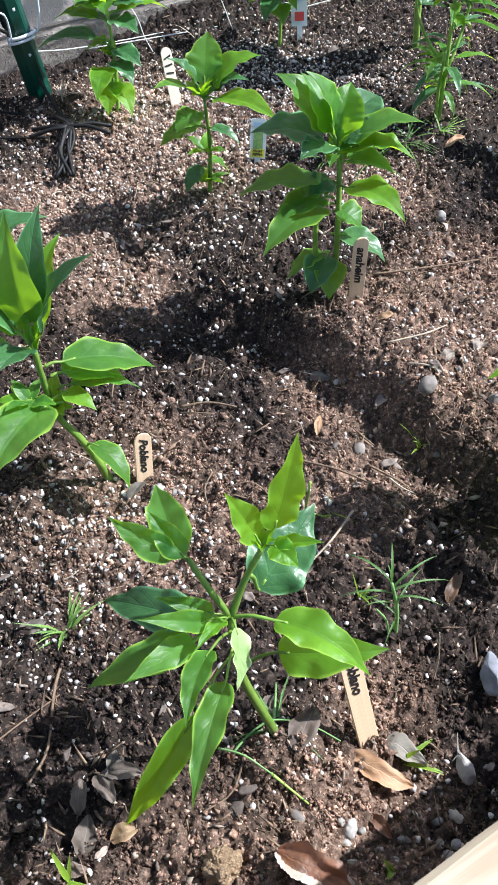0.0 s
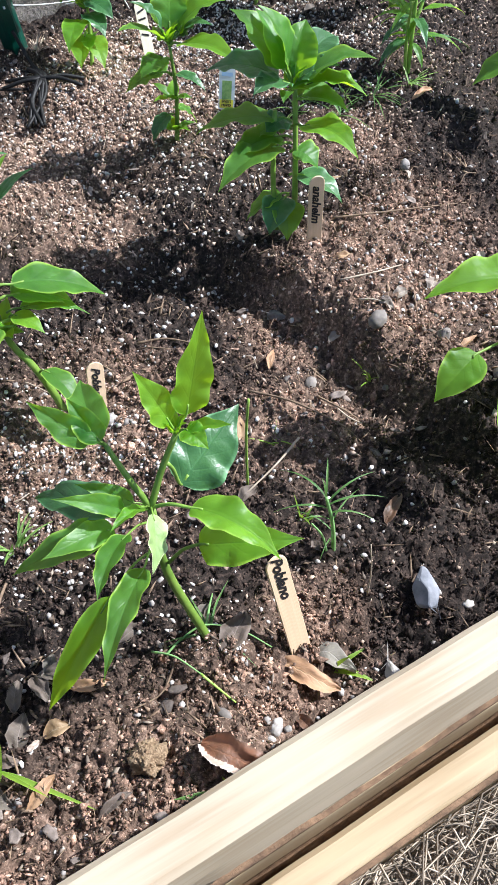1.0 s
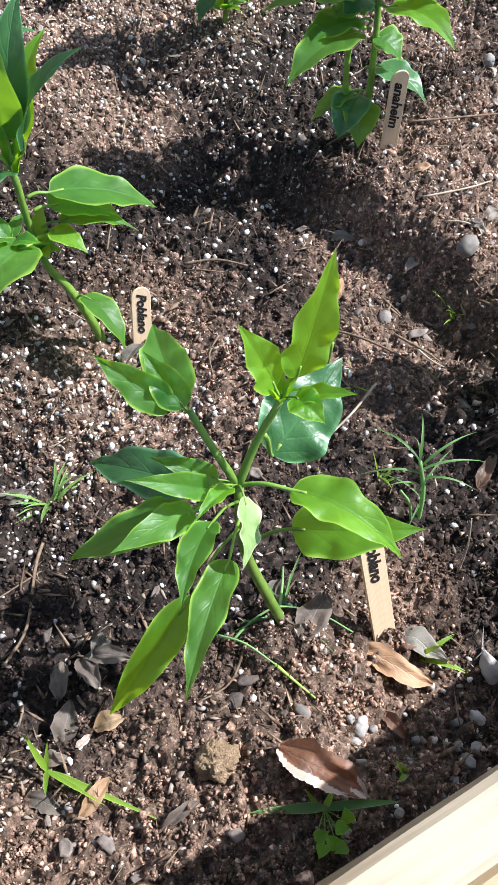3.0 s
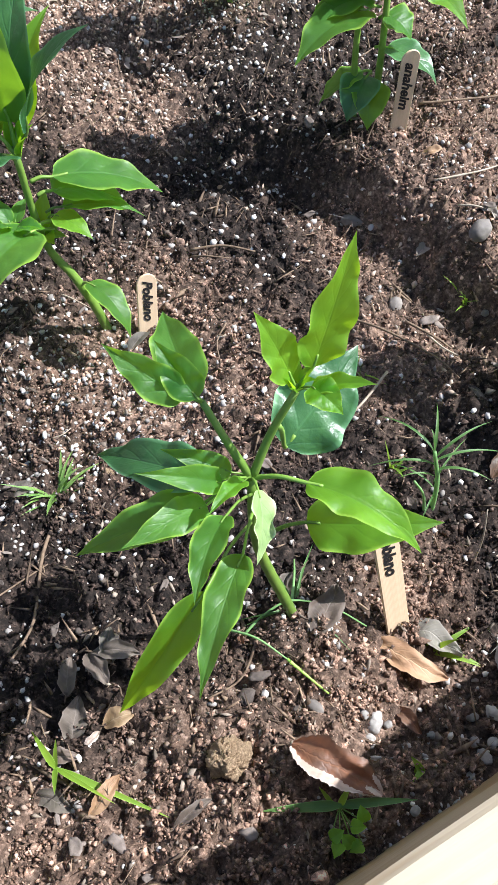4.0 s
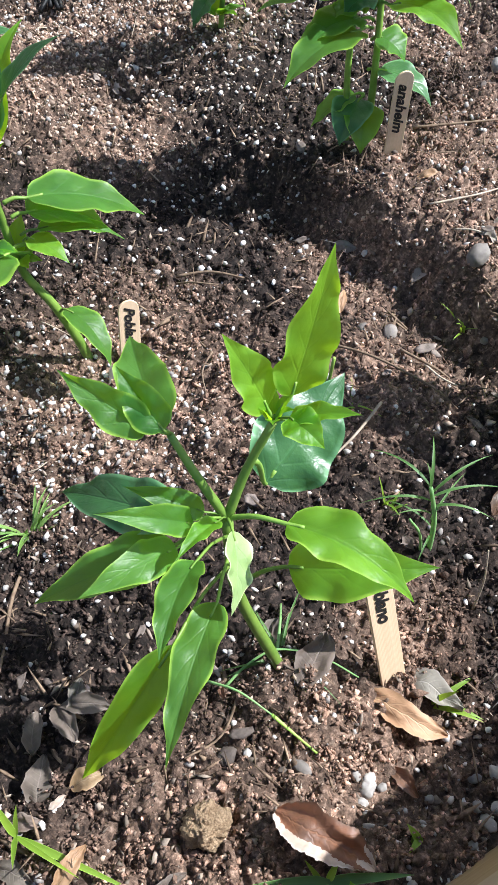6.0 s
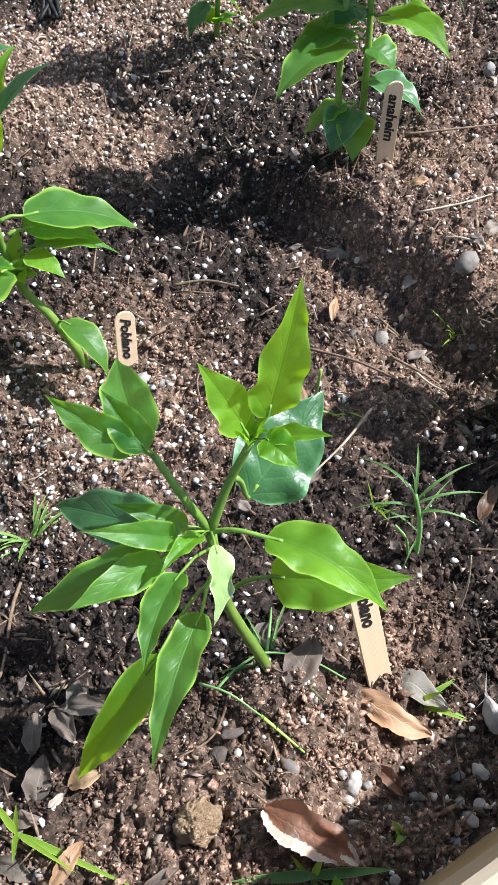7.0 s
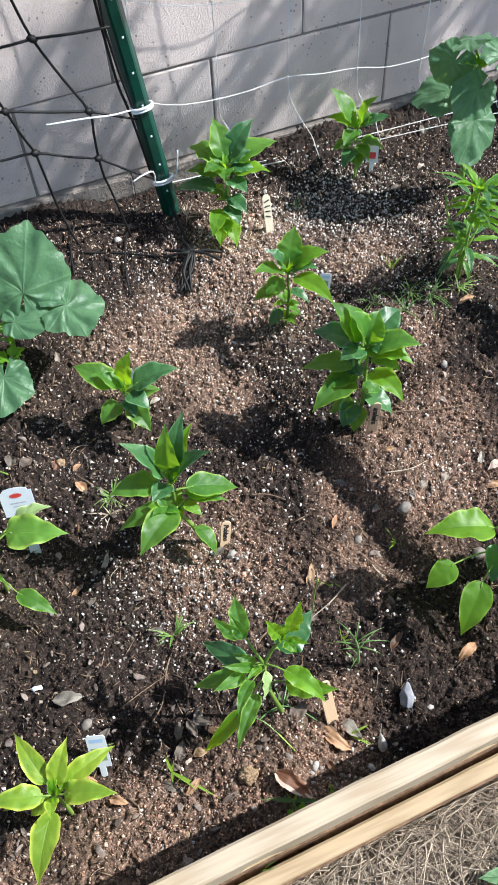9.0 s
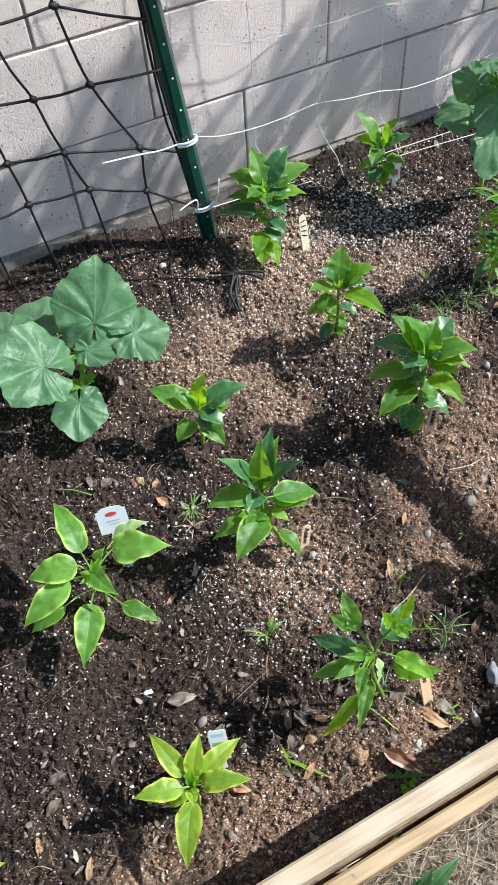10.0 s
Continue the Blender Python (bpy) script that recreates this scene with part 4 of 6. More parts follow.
def stick_mesh(w, lo, hi, th, mat):
    """A craft stick with a round top, standing along y."""
    bm = bmesh.new()
    ring = [(-w / 2, lo), (w / 2, lo)]
    ring += [(w / 2 * math.cos(a), hi - w / 2 + w / 2 * math.sin(a)) for a in [math.pi * i / 10 for i in range(11)]]
    f = bm.faces.new([bm.verts.new((x, y, -th / 2)) for x, y in ring])
    out = bmesh.ops.extrude_face_region(bm, geom=[f])
    bmesh.ops.translate(bm, vec=(0, 0, th), verts=[v for v in out["geom"] if isinstance(v, bmesh.types.BMVert)])
    bmesh.ops.recalc_face_normals(bm, faces=bm.faces[:])
    bmesh.ops.bevel(bm, geom=bm.edges[:], offset=0.0004, segments=1, affect="EDGES")
    return mesh_of("stick", bm, [mat])


def wooden_tag(foot, top, facing, words, label, size=0.0125, down=0.032, mat=STICK):
    m, h = standing(foot, top, facing)
    ob = thing("plant_marker", foot, label, "plant marker", "wooden markers")
    ob.matrix_world = m
    part("stick", stick_mesh(0.0172, -0.045, h, 0.002, mat), ob)
    if words:
        t = part("writing", text_mesh(words, size, INK, 0.4), ob, "black marker handwriting")
        t.matrix_local = Matrix.Translation((0.0, h - down, 0.0013)) @ Matrix.Rotation(radians(-90), 4, "Z")
    else:
        for i in range(4):
            b = part("mark", mesh_of("mark", rounded_box(-0.006, 0.006, -0.0012, 0.0012, 0, 0.0006, 0.0002, 1), [INK]), ob)
            b.matrix_local = Matrix.Translation((0.0, h - 0.014 - 0.011 * i, 0.0011)) @ Matrix.Rotation(radians(20 - 13 * i), 4, "Z")
    return ob


wooden_tag((0.198, 0.044, -0.035), (0.193, 0.075, 0.062), (0.05, -0.85, 0.5), "Poblano", "pale wooden craft-stick marker with a handwritten pepper name, half behind leaves", 0.012, 0.020)
wooden_tag((0.160, 0.366, -0.048), (0.171, 0.378, 0.012), (0.05, -0.9, 0.5), "Poblano", "short pale wooden craft-stick marker with a handwritten pepper name", 0.0115, 0.024)
wooden_tag((0.466, 0.452, -0.012), (0.466, 0.449, 0.077), (-0.22, -0.9, 0.35), "anaheim", "tan wooden craft-stick marker with a handwritten pepper name", 0.014, 0.034)
wooden_tag((0.517, 1.010, -0.03), (0.518, 1.036, 0.058), (-0.1, -0.9, 0.5), "", "pale yellowish wooden craft-stick marker with faded writing near the wall", mat=STICK_PALE)


def card_mesh(w, h, th, scallop):
    bm = bmesh.new()
    if scallop:
        ring = [(-w / 2, 0), (w / 2, 0), (w / 2, h * 0.86)] + [(w * 0.40 * math.cos(a), h * (0.87 + 0.13 * math.sin(a) ** 0.8)) for a in [math.pi * i / 12 for i in range(13)]] + [(-w / 2, h * 0.86)]
    else:
        ring = [(-w / 2, 0), (w / 2, 0), (w / 2, h * 0.93), (w * 0.42, h), (-w * 0.42, h), (-w / 2, h * 0.93)]
    f = bm.faces.new([bm.verts.new((x, y, -th / 2)) for x, y in ring])
    out = bmesh.ops.extrude_face_region(bm, geom=[f])
    bmesh.ops.translate(bm, vec=(0, 0, th), verts=[v for v in out["geom"] if isinstance(v, bmesh.types.BMVert)])
    bmesh.ops.recalc_face_normals(bm, faces=bm.faces[:])
    return mesh_of("card", bm, [TAG_WHITE])


def plastic_tag(foot, top, facing, w, card_h, prints, label, scallop=False, words=()):
    """A nursery label: pointed stake with a printed card. prints: (name, material, centre y, width, height)."""
    m, h = standing(foot, top, facing)
    ob = thing("plant_label", foot, label, "plant label", "plastic labels")
    ob.matrix_world = m
    sm = mesh_of("stake", rounded_box(-w * 0.17, w * 0.17, -0.03, h - card_h, -0.0006, 0.0006, 0.0003, 1), [TAG_WHITE])
    part("stake", sm, ob)
    c = part("card", card_mesh(w, card_h, 0.0012, scallop), ob)
    c.location = (0, h - card_h, 0)
    for name, mat, cy, pw, ph in prints:
        bm = bmesh.new()
        bmesh.ops.create_circle(bm, cap_ends=True, radius=0.5, segments=20) if name == "oval" else bmesh.ops.create_grid(bm, x_segments=1, y_segments=1, size=0.5)
        for v in bm.verts:
            v.co = (v.co.x * pw, v.co.y * ph, 0.0009 + (0.0003 if name == "oval" else 0))
        p = part(name, mesh_of(name, bm, [mat]), c)
        p.location = (0, cy, 0)
    for i, word in enumerate(words):
        p = part("writing", text_mesh(word, 0.0044, INK, 0.0), c)
        p.location = (0, 0.0102 - 0.0048 * i, 0.0013)


plastic_tag((0.522, 0.772, -0.03), (0.538, 0.787, 0.044), (-0.4, -0.8, 0.5), 0.022, 0.052,
            [("picture", TAG_GREEN, 0.024, 0.013, 0.026), ("band", TAG_YELLOW, 0.0075, 0.019, 0.011), ("bar", TAG_BLUE, 0.045, 0.015, 0.005)],
            "white and blue plastic nursery label with a green picture", False, ("SWEET", "PEPPER"))
plastic_tag((-0.123, 0.477, -0.02), (-0.117, 0.522, 0.085), (-0.2, -0.75, 0.65), 0.050, 0.052,
            [("oval", TAG_RED, 0.038, 0.019, 0.008), ("bar", TAG_GREY, 0.024, 0.024, 0.002), ("bar", TAG_GREY, 0.018, 0.018, 0.0015)],
            "white scalloped plastic nursery label with a red oval", True)
plastic_tag((-0.116, 0.098, -0.03), (-0.108, 0.135, 0.035), (-0.3, -0.7, 0.8), 0.026, 0.055,
            [("picture", TAG_GREEN, 0.022, 0.019, 0.022), ("bar", TAG_BLUE, 0.046, 0.018, 0.006)], "white plastic nursery label with a green picture, behind leaves")
plastic_tag((0.110, 0.705, -0.03), (0.116, 0.715, 0.045), (-0.3, -0.75, 0.6), 0.024, 0.045,
            [("bar", TAG_BLUE, 0.036, 0.018, 0.008), ("band", TAG_YELLOW, 0.008, 0.018, 0.01)], "pale blue plastic nursery label behind a small pepper")
plastic_tag((0.800, 1.100, -0.03), (0.812, 1.123, 0.048), (-0.5, -0.75, 0.4), 0.027, 0.05,
            [("picture", TAG_RED, 0.015, 0.016, 0.014), ("bar", TAG_BLUE, 0.042, 0.018, 0.007)], "white plastic nursery label with a red picture by the wall")

# ---- pepper plant in front ----
o1 = Vector((0.136, 0.077, gz(0.136, 0.077)))
front = thing("pepper_plant", o1, "bright green poblano pepper plant with curled glossy leaves", "plant", "pepper plants in the bed")
CROWN, LBR, NODE2 = (0.122, 0.101, 0.140), (0.109, 0.122, 0.186), (0.146, 0.103, 0.192)
add_stem(front, o1, [([(0.137, 0.076, -0.04), (0.136, 0.077, -0.005), (0.122, 0.096, 0.073), CROWN], 0.0037, 0.0028),
                     ([CROWN, (0.115, 0.110, 0.163), LBR], 0.0023, 0.0016), ([CROWN, (0.134, 0.104, 0.166), NODE2], 0.0024, 0.0017)])
front_leaves = []


def front_leaf(attach, base, tip, width, upper, arch, fold, young):
    i = len(front_leaves)
    mat = LEAF_PALE if i == 15 else LEAF_YOUNG if young else (LEAF_OLD if i in (4, 8) else LEAF)
    front_leaves.append(add_leaf(front, o1, attach, base, tip, width * 0.84, mat, up=Vector(upper) + Vector((-0.30 if 10 <= i <= 14 else 0.0, 0, 0)), arch=arch,
                                 fold=fold + (0.22 if i > 4 else 0.05), wave=0.15, seed=500 + i, twist=0.25 * math.sin(i * 2.3), rows=30))


# tall shoot
front_leaf(NODE2, (0.154, 0.103, 0.204), (0.173, 0.109, 0.268), 0.026, (-0.1, -0.9, 0.3), 0.02, 0.30, True)
front_leaf(NODE2, (0.144, 0.104, 0.202), (0.131, 0.113, 0.242), 0.022, (0.3, -0.85, 0.3), 0.05, 0.35, True)
front_leaf(NODE2, (0.150, 0.098, 0.197), (0.172, 0.080, 0.207), 0.012, (0, 0, 1), 0.1, 0.5, True)
front_leaf(NODE2, (0.150, 0.097, 0.200), (0.156, 0.080, 0.196), 0.018, (-0.3, -0.2, 1), 0.25, 0.5, True)
front_leaf((0.138, 0.104, 0.17), (0.147, 0.112, 0.134), (0.204, 0.137, 0.155), 0.046, (-0.75, -0.62, 0.12), 0.06, 0.12, False)
# side shoot
front_leaf(LBR, (0.107, 0.126, 0.187), (0.116, 0.180, 0.186), 0.030, (-0.35, 0, 1), 0.08, 0.35, False)
front_leaf(LBR, (0.102, 0.126, 0.188), (0.078, 0.155, 0.210), 0.022, (-0.2, -0.7, 0.7), 0.04, 0.4, False)
front_leaf(LBR, (0.107, 0.122, 0.190), (0.100, 0.150, 0.205), 0.022, (-0.3, -0.5, 0.6), 0.04, 0.5, False)
# spreading leaves round the fork
front_leaf(CROWN, (0.104, 0.107, 0.143), (0.063, 0.170, 0.110), 0.031, (-0.2, -0.2, 1), 0.10, 0.25, False)
front_leaf(CROWN, (0.106, 0.100, 0.150), (0.068, 0.106, 0.180), 0.017, (-0.2, -0.4, 1), 0.12, 0.5, False)
front_leaf(CROWN, (0.097, 0.102, 0.136), (0.031, 0.118, 0.112), 0.027, (-0.1, -0.3, 1), 0.10, 0.30, False)
front_leaf(CROWN, (0.096, 0.098, 0.140), (0.050, 0.089, 0.154), 0.021, (-0.2, -0.4, 1), 0.12, 0.35, False)
front_leaf((0.120, 0.098, 0.13), (0.100, 0.085, 0.147), (0.068, 0.052, 0.148), 0.022, (-0.3, -0.2, 0.8), 0.12, 0.40, False)
front_leaf((0.121, 0.099, 0.11), (0.103, 0.075, 0.122), (0.054, 0.024, 0.114), 0.0235, (-0.1, -0.3, 0.9), 0.12, 0.35, False)
front_leaf((0.121, 0.099, 0.10), (0.078, 0.065, 0.126), (0.018, 0.056, 0.050), 0.0235, (0.15, -0.45, 0.85), 0.10, 0.45, True)
front_leaf(CROWN, (0.119, 0.089, 0.150), (0.104, 0.063, 0.130), 0.019, (0.5, -0.75, 0.5), 0.10, 0.25, True)
front_leaf(CROWN, (0.140, 0.080, 0.152), (0.172, 0.029, 0.138), 0.033, (0.15, 0.1, 1), 0.16, 0.45, True)
front_leaf((0.124, 0.094, 0.085), (0.141, 0.079, 0.113), (0.195, 0.040, 0.129), 0.034, (-0.3, -0.6, 0.9), 0.10, 0.25, True)
front_leaf(CROWN, (0.116, 0.096, 0.15), (0.090, 0.082, 0.160), 0.012, (-0.4, -0.2, 1), 0.12, 0.5, True)
front_leaf(CROWN, (0.113, 0.104, 0.148), (0.085, 0.122, 0.165), 0.015, (-0.2, -0.4, 1), 0.12, 0.45, False)
rf = random.Random(9)
for k in range(6):
    a = k * 1.05
    tip = Vector(NODE2) + Vector((math.cos(a) * 0.010, math.sin(a) * 0.010, 0.012 + 0.006 * rf.random()))
    add_leaf(front, o1, NODE2, Vector(NODE2).lerp(tip, 0.2), tip, 0.006, LEAF_YOUNG, up=(-math.cos(a), -math.sin(a), 0.5), fold=0.6, seed=600 + k, cols=3, rows=8)

# ---- other peppers ----
P3 = [(0.431, 0.565, 0.214, 0.036), (0.441, 0.525, 0.228, 0.034), (0.548, 0.545, 0.167, 0.038), (0.535, 0.452, 0.180, 0.038), (0.520, 0.445, 0.150, 0.032),
      (0.400, 0.564, 0.160, 0.034), (0.370, 0.538, 0.111, 0.030), (0.359, 0.470, 0.082, 0.034), (0.419, 0.471, 0.008, 0.028), (0.435, 0.459, 0.001, 0.026),
      (0.492, 0.414, 0.105, 0.028), (0.495, 0.442, 0.038, 0.028), (0.452, 0.550, 0.215, 0.035), (0.503, 0.450, 0.135, 0.026), (0.434, 0.500, 0.110, 0.026),
      (0.481, 0.471, 0.070, 0.030), (0.408, 0.505, 0.010, 0.022), (0.415, 0.491, 0.160, 0.026), (0.39, 0.50, 0.09, 0.03), (0.50, 0.53, 0.20, 0.034), (0.51, 0.48, 0.17, 0.03)]
bushy_pepper((0.455, 0.492, gz(0.455, 0.492)), (0.468, 0.502, 0.150), P3, "tall green two-stemmed pepper plant beside its wooden marker", LEAF, (4, 10), wide=1.38, clusters=[(0.462, 0.500, 0.15)], fill=2, stems=
             [([(0.447, 0.495, -0.05), (0.440, 0.497, 0.05), (0.448, 0.505, 0.13)], 0.0035, 0.0025), ([(0.460, 0.488, -0.05), (0.464, 0.490, 0.06), (0.470, 0.502, 0.16)], 0.004, 0.0025)], seed=3)
P2 = [(0.200, 0.393, 0.071, 0.034, 0.112), (0.179, 0.380, 0.066, 0.018, 0.085), (0.161, 0.370, 0.223, 0.026), (0.158, 0.443, 0.201, 0.026), (0.117, 0.425, 0.246, 0.030),
      (0.048, 0.429, 0.230, 0.032), (0.013, 0.411, 0.142, 0.034), (0.027, 0.341, 0.071, 0.042), (0.148, 0.445, 0.230, 0.028),
      (0.172, 0.400, 0.065, 0.034, 0.10), (0.011, 0.400, 0.060, 0.032), (0.066, 0.370, 0.150, 0.026), (0.070, 0.450, 0.190, 0.028), (0.133, 0.366, 0.075, 0.016)]
pob2 = bushy_pepper((0.130, 0.388, gz(0.130, 0.388)), (0.104, 0.402, 0.130), P2, "leafy green poblano pepper plant on a bent stem", LEAF, (3, 13), wide=1.18, clusters=[(0.102, 0.399, 0.065), (0.085, 0.395, 0.085)], stems=
                    [([(0.131, 0.386, -0.06), (0.130, 0.388, -0.03), (0.118, 0.392, 0.02), (0.104, 0.400, 0.06), (0.103, 0.402, 0.14)], 0.0045, 0.0025)], seed=4)
add_leaf(pob2, pob2.location, (0.120, 0.391, 0.012), (0.124, 0.384, 0.02), (0.138, 0.340, -0.010), 0.026, LEAF, up=(0.5, -0.2, 1), arch=0.2, fold=0.3, seed=77)
P4 = [(0.479, 0.805, 0.165, 0.034), (0.511, 0.728, 0.154, 0.032), (0.403, 0.770, 0.163, 0.026), (0.373, 0.743, 0.145, 0.030), (0.482, 0.644, 0.116, 0.030),
      (0.400, 0.742, 0.0, 0.020), (0.462, 0.735, 0.01, 0.016), (0.44, 0.76, 0.12, 0.026), (0.468, 0.712, 0.06, 0.016)]
bushy_pepper((0.432, 0.743, gz(0.432, 0.743)), (0.442, 0.752, 0.110), P4, "small green pepper plant with upright leaves beside a plastic label", LEAF, (1, 4, 7), None, 5, wide=1.35, fill=7, clusters=[(0.434, 0.745, 0.005), (0.437, 0.748, 0.045)])
P5 = [(0.399, 1.155, 0.130, 0.038), (0.451, 1.139, 0.190, 0.034), (0.523, 1.101, 0.190, 0.034), (0.566, 1.081, 0.140, 0.036), (0.530, 1.032, 0.110, 0.036),
      (0.343, 1.110, 0.070, 0.034), (0.377, 1.120, 0.100, 0.030), (0.382, 0.988, 0.030, 0.026), (0.442, 0.990, 0.036, 0.024), (0.412, 1.085, 0.060, 0.024),
      (0.47, 1.10, 0.15, 0.03), (0.50, 1.04, 0.12, 0.026), (0.395, 0.985, 0.005, 0.028), (0.428, 0.975, 0.0, 0.026), (0.462, 1.0, 0.055, 0.026)]
bushy_pepper((0.426, 1.036, gz(0.426, 1.036)), (0.445, 1.062, 0.125), P5, "broad green pepper plant growing by the block wall", LEAF, (4, 7, 12, 13), None, 6, wide=1.42, fill=9, clusters=[(0.430, 1.042, 0.01), (0.436, 1.050, 0.06)])
P6 = [(0.722, 1.165, 0.170, 0.030), (0.798, 1.094, 0.170, 0.030), (0.820, 1.071, 0.130, 0.026), (0.703, 1.140, 0.120, 0.026), (0.804, 1.060, 0.060, 0.028),
      (0.709, 1.065, 0.040, 0.026), (0.745, 1.12, 0.12, 0.024), (0.742, 1.06, 0.03, 0.026)]
bushy_pepper((0.754, 1.095, gz(0.754, 1.095)), (0.758, 1.105, 0.095), P6, "small green pepper plant close to the block wall", LEAF, (3, 6), None, 7, wide=1.35, fill=6, clusters=[(0.756, 1.098, 0.03)])
P7 = [(0.030, 0.708, 0.100, 0.034), (0.123, 0.655, 0.150, 0.026), (0.193, 0.630, 0.100, 0.038), (0.116, 0.578, 0.030, 0.030), (0.043, 0.625, 0.030, 0.028), (0.10, 0.60, 0.05, 0.02)]
bushy_pepper((0.093, 0.645, gz(0.093, 0.645)), (0.095, 0.640, 0.075), P7, "small green pepper seedling with a label behind it", LEAF, (1,), None, 8, wide=1.32, fill=4)
lime_pepper = bushy_pepper((-0.182, 0.428, gz(-0.182, 0.428)), (-0.178, 0.412, 0.088), [], "pale lime-green pepper plant beside a white label", LEAF_EDGED, (), None, 9, clusters=[(-0.179, 0.415, 0.080)])
lime_leaves = []


def lime_leaf(attach, base, tip, width, upper, mat):
    k = len(lime_leaves)
    lime_leaves.append(add_leaf(lime_pepper, lime_pepper.location, attach, base, tip, width, mat, up=upper, arch=0.13, fold=0.34, wave=0.12, seed=880 + k, twist=0.2 * math.sin(k * 1.9), curl=0.02))


lime_leaf((-0.179, 0.416, 0.085), (-0.184, 0.454, 0.1), (-0.194, 0.552, 0.115), 0.039, (0.25, -0.35, 1), LEAF_EDGED)
lime_leaf((-0.179, 0.416, 0.085), (-0.14, 0.43, 0.112), (-0.056, 0.389, 0.12), 0.049, (0.0, -0.35, 1), LEAF_EDGED)
lime_leaf((-0.179, 0.416, 0.085), (-0.132, 0.46, 0.085), (-0.069, 0.459, 0.095), 0.031, (-0.5, 0.3, 0.9), LEAF_PALE)
lime_leaf((-0.179, 0.416, 0.085), (-0.196, 0.436, 0.1), (-0.273, 0.459, 0.085), 0.044, (-0.1, -0.3, 1), LEAF_EDGED)
lime_leaf((-0.179, 0.416, 0.085), (-0.217, 0.427, 0.085), (-0.306, 0.401, 0.055), 0.040, (0.1, -0.3, 1), LEAF_EDGED)
lime_leaf((-0.182, 0.425, 0.03), (-0.238, 0.408, 0.05), (-0.302, 0.402, 0.025), 0.028, (0, -0.2, 1), LEAF)
lime_leaf((-0.179, 0.416, 0.065), (-0.2, 0.385, 0.065), (-0.246, 0.305, 0.04), 0.043, (0.1, -0.45, 1), LEAF_EDGED)
lime_leaf((-0.179, 0.416, 0.085), (-0.181, 0.421, 0.098), (-0.157, 0.354, 0.112), 0.032, (-0.3, -0.5, 1), LEAF_EDGED)
lime_leaf((-0.180, 0.424, 0.015), (-0.157, 0.379, 0.03), (-0.113, 0.332, 0.01), 0.026, (0, -0.2, 1), LEAF)
lime_leaf((-0.179, 0.416, 0.085), (-0.169, 0.439, 0.09), (-0.148, 0.44, 0.11), 0.016, (0, -0.4, 1), LEAF_EDGED)
P9 = [(-0.193, 0.157, 0.095, 0.034), (-0.131, 0.121, 0.112, 0.036), (-0.082, 0.100, 0.075, 0.036), (-0.093, 0.040, 0.092, 0.040), (-0.243, 0.090, 0.090, 0.038),
      (-0.214, -0.010, 0.050, 0.044), (-0.206, 0.069, 0.045, 0.026), (-0.175, 0.043, 0.095, 0.022)]
bushy_pepper((-0.172, 0.073, gz(-0.172, 0.073)), (-0.168, 0.073, 0.072), P9, "yellow-green pepper seedling with spread leaves near the boards", LEAF_LIME, (), None, 10, wide=0.76, fill=2)
P10 = [(0.400, 0.190, 0.120, 0.043), (0.500, 0.090, 0.120, 0.036), (0.470, 0.110, 0.060, 0.034),
       # unseen leaves on the far side, placed for the shade they throw on soil
       (0.57, 0.09, 0.10, 0.04), (0.52, 0.04, 0.08, 0.04), (0.61, 0.13, 0.06, 0.04)]
side_pepper = bushy_pepper((0.520, 0.148, gz(0.520, 0.148)), (0.515, 0.158, 0.105), P10, "large-leaved bright green pepper plant at the bed's side", LEAF, (0, 1), None, 11, wide=1.15)
for base, tip, w, sd in (((0.432, 0.150, 0.078), (0.385, 0.142, 0.052), 0.034, 81), ((0.455, 0.112, 0.075), (0.402, 0.068, 0.030), 0.040, 82)):
    add_leaf(side_pepper, side_pepper.location, (0.517, 0.152, 0.05), base, tip, w, LEAF_YOUNG, up=(-0.2, -0.3, 1), arch=0.10, fold=0.3, seed=sd)
P12 = [(-0.424, 0.106, 0.04, 0.03), (-0.50, 0.17, 0.08, 0.03), (-0.56, 0.09, 0.07, 0.03), (-0.49, 0.05, 0.05, 0.03)]
bushy_pepper((-0.50, 0.11, gz(-0.50, 0.11)), (-0.50, 0.11, 0.05), P12, "yellow-green pepper seedling at the end of the row", LEAF_LIME, (), None, 12)
P13 = [(0.800, 0.590, 0.030, 0.040), (0.86, 0.62, 0.12, 0.04), (0.92, 0.50, 0.12, 0.04), (0.85, 0.48, 0.08, 0.04), (0.95, 0.60, 0.14, 0.036)]
bushy_pepper((0.90, 0.57, gz(0.90, 0.57)), (0.895, 0.568, 0.09), P13, "dark green pepper plant farther along the row", LEAF, (), None, 13, wide=1.3)

# thin-leaved chilli
rt = random.Random(21)
tl_leaves = []
for k in range(72):
    a, rr, z = rt.random() * 6.3, 0.03 + 0.065 * rt.random(), 0.03 + 0.21 * rt.random()
    tl_leaves.append((0.800 + rr * math.cos(a), 0.722 + rr * math.sin(a), z - 0.02 * rt.random(), 0.009 + 0.007 * rt.random()))
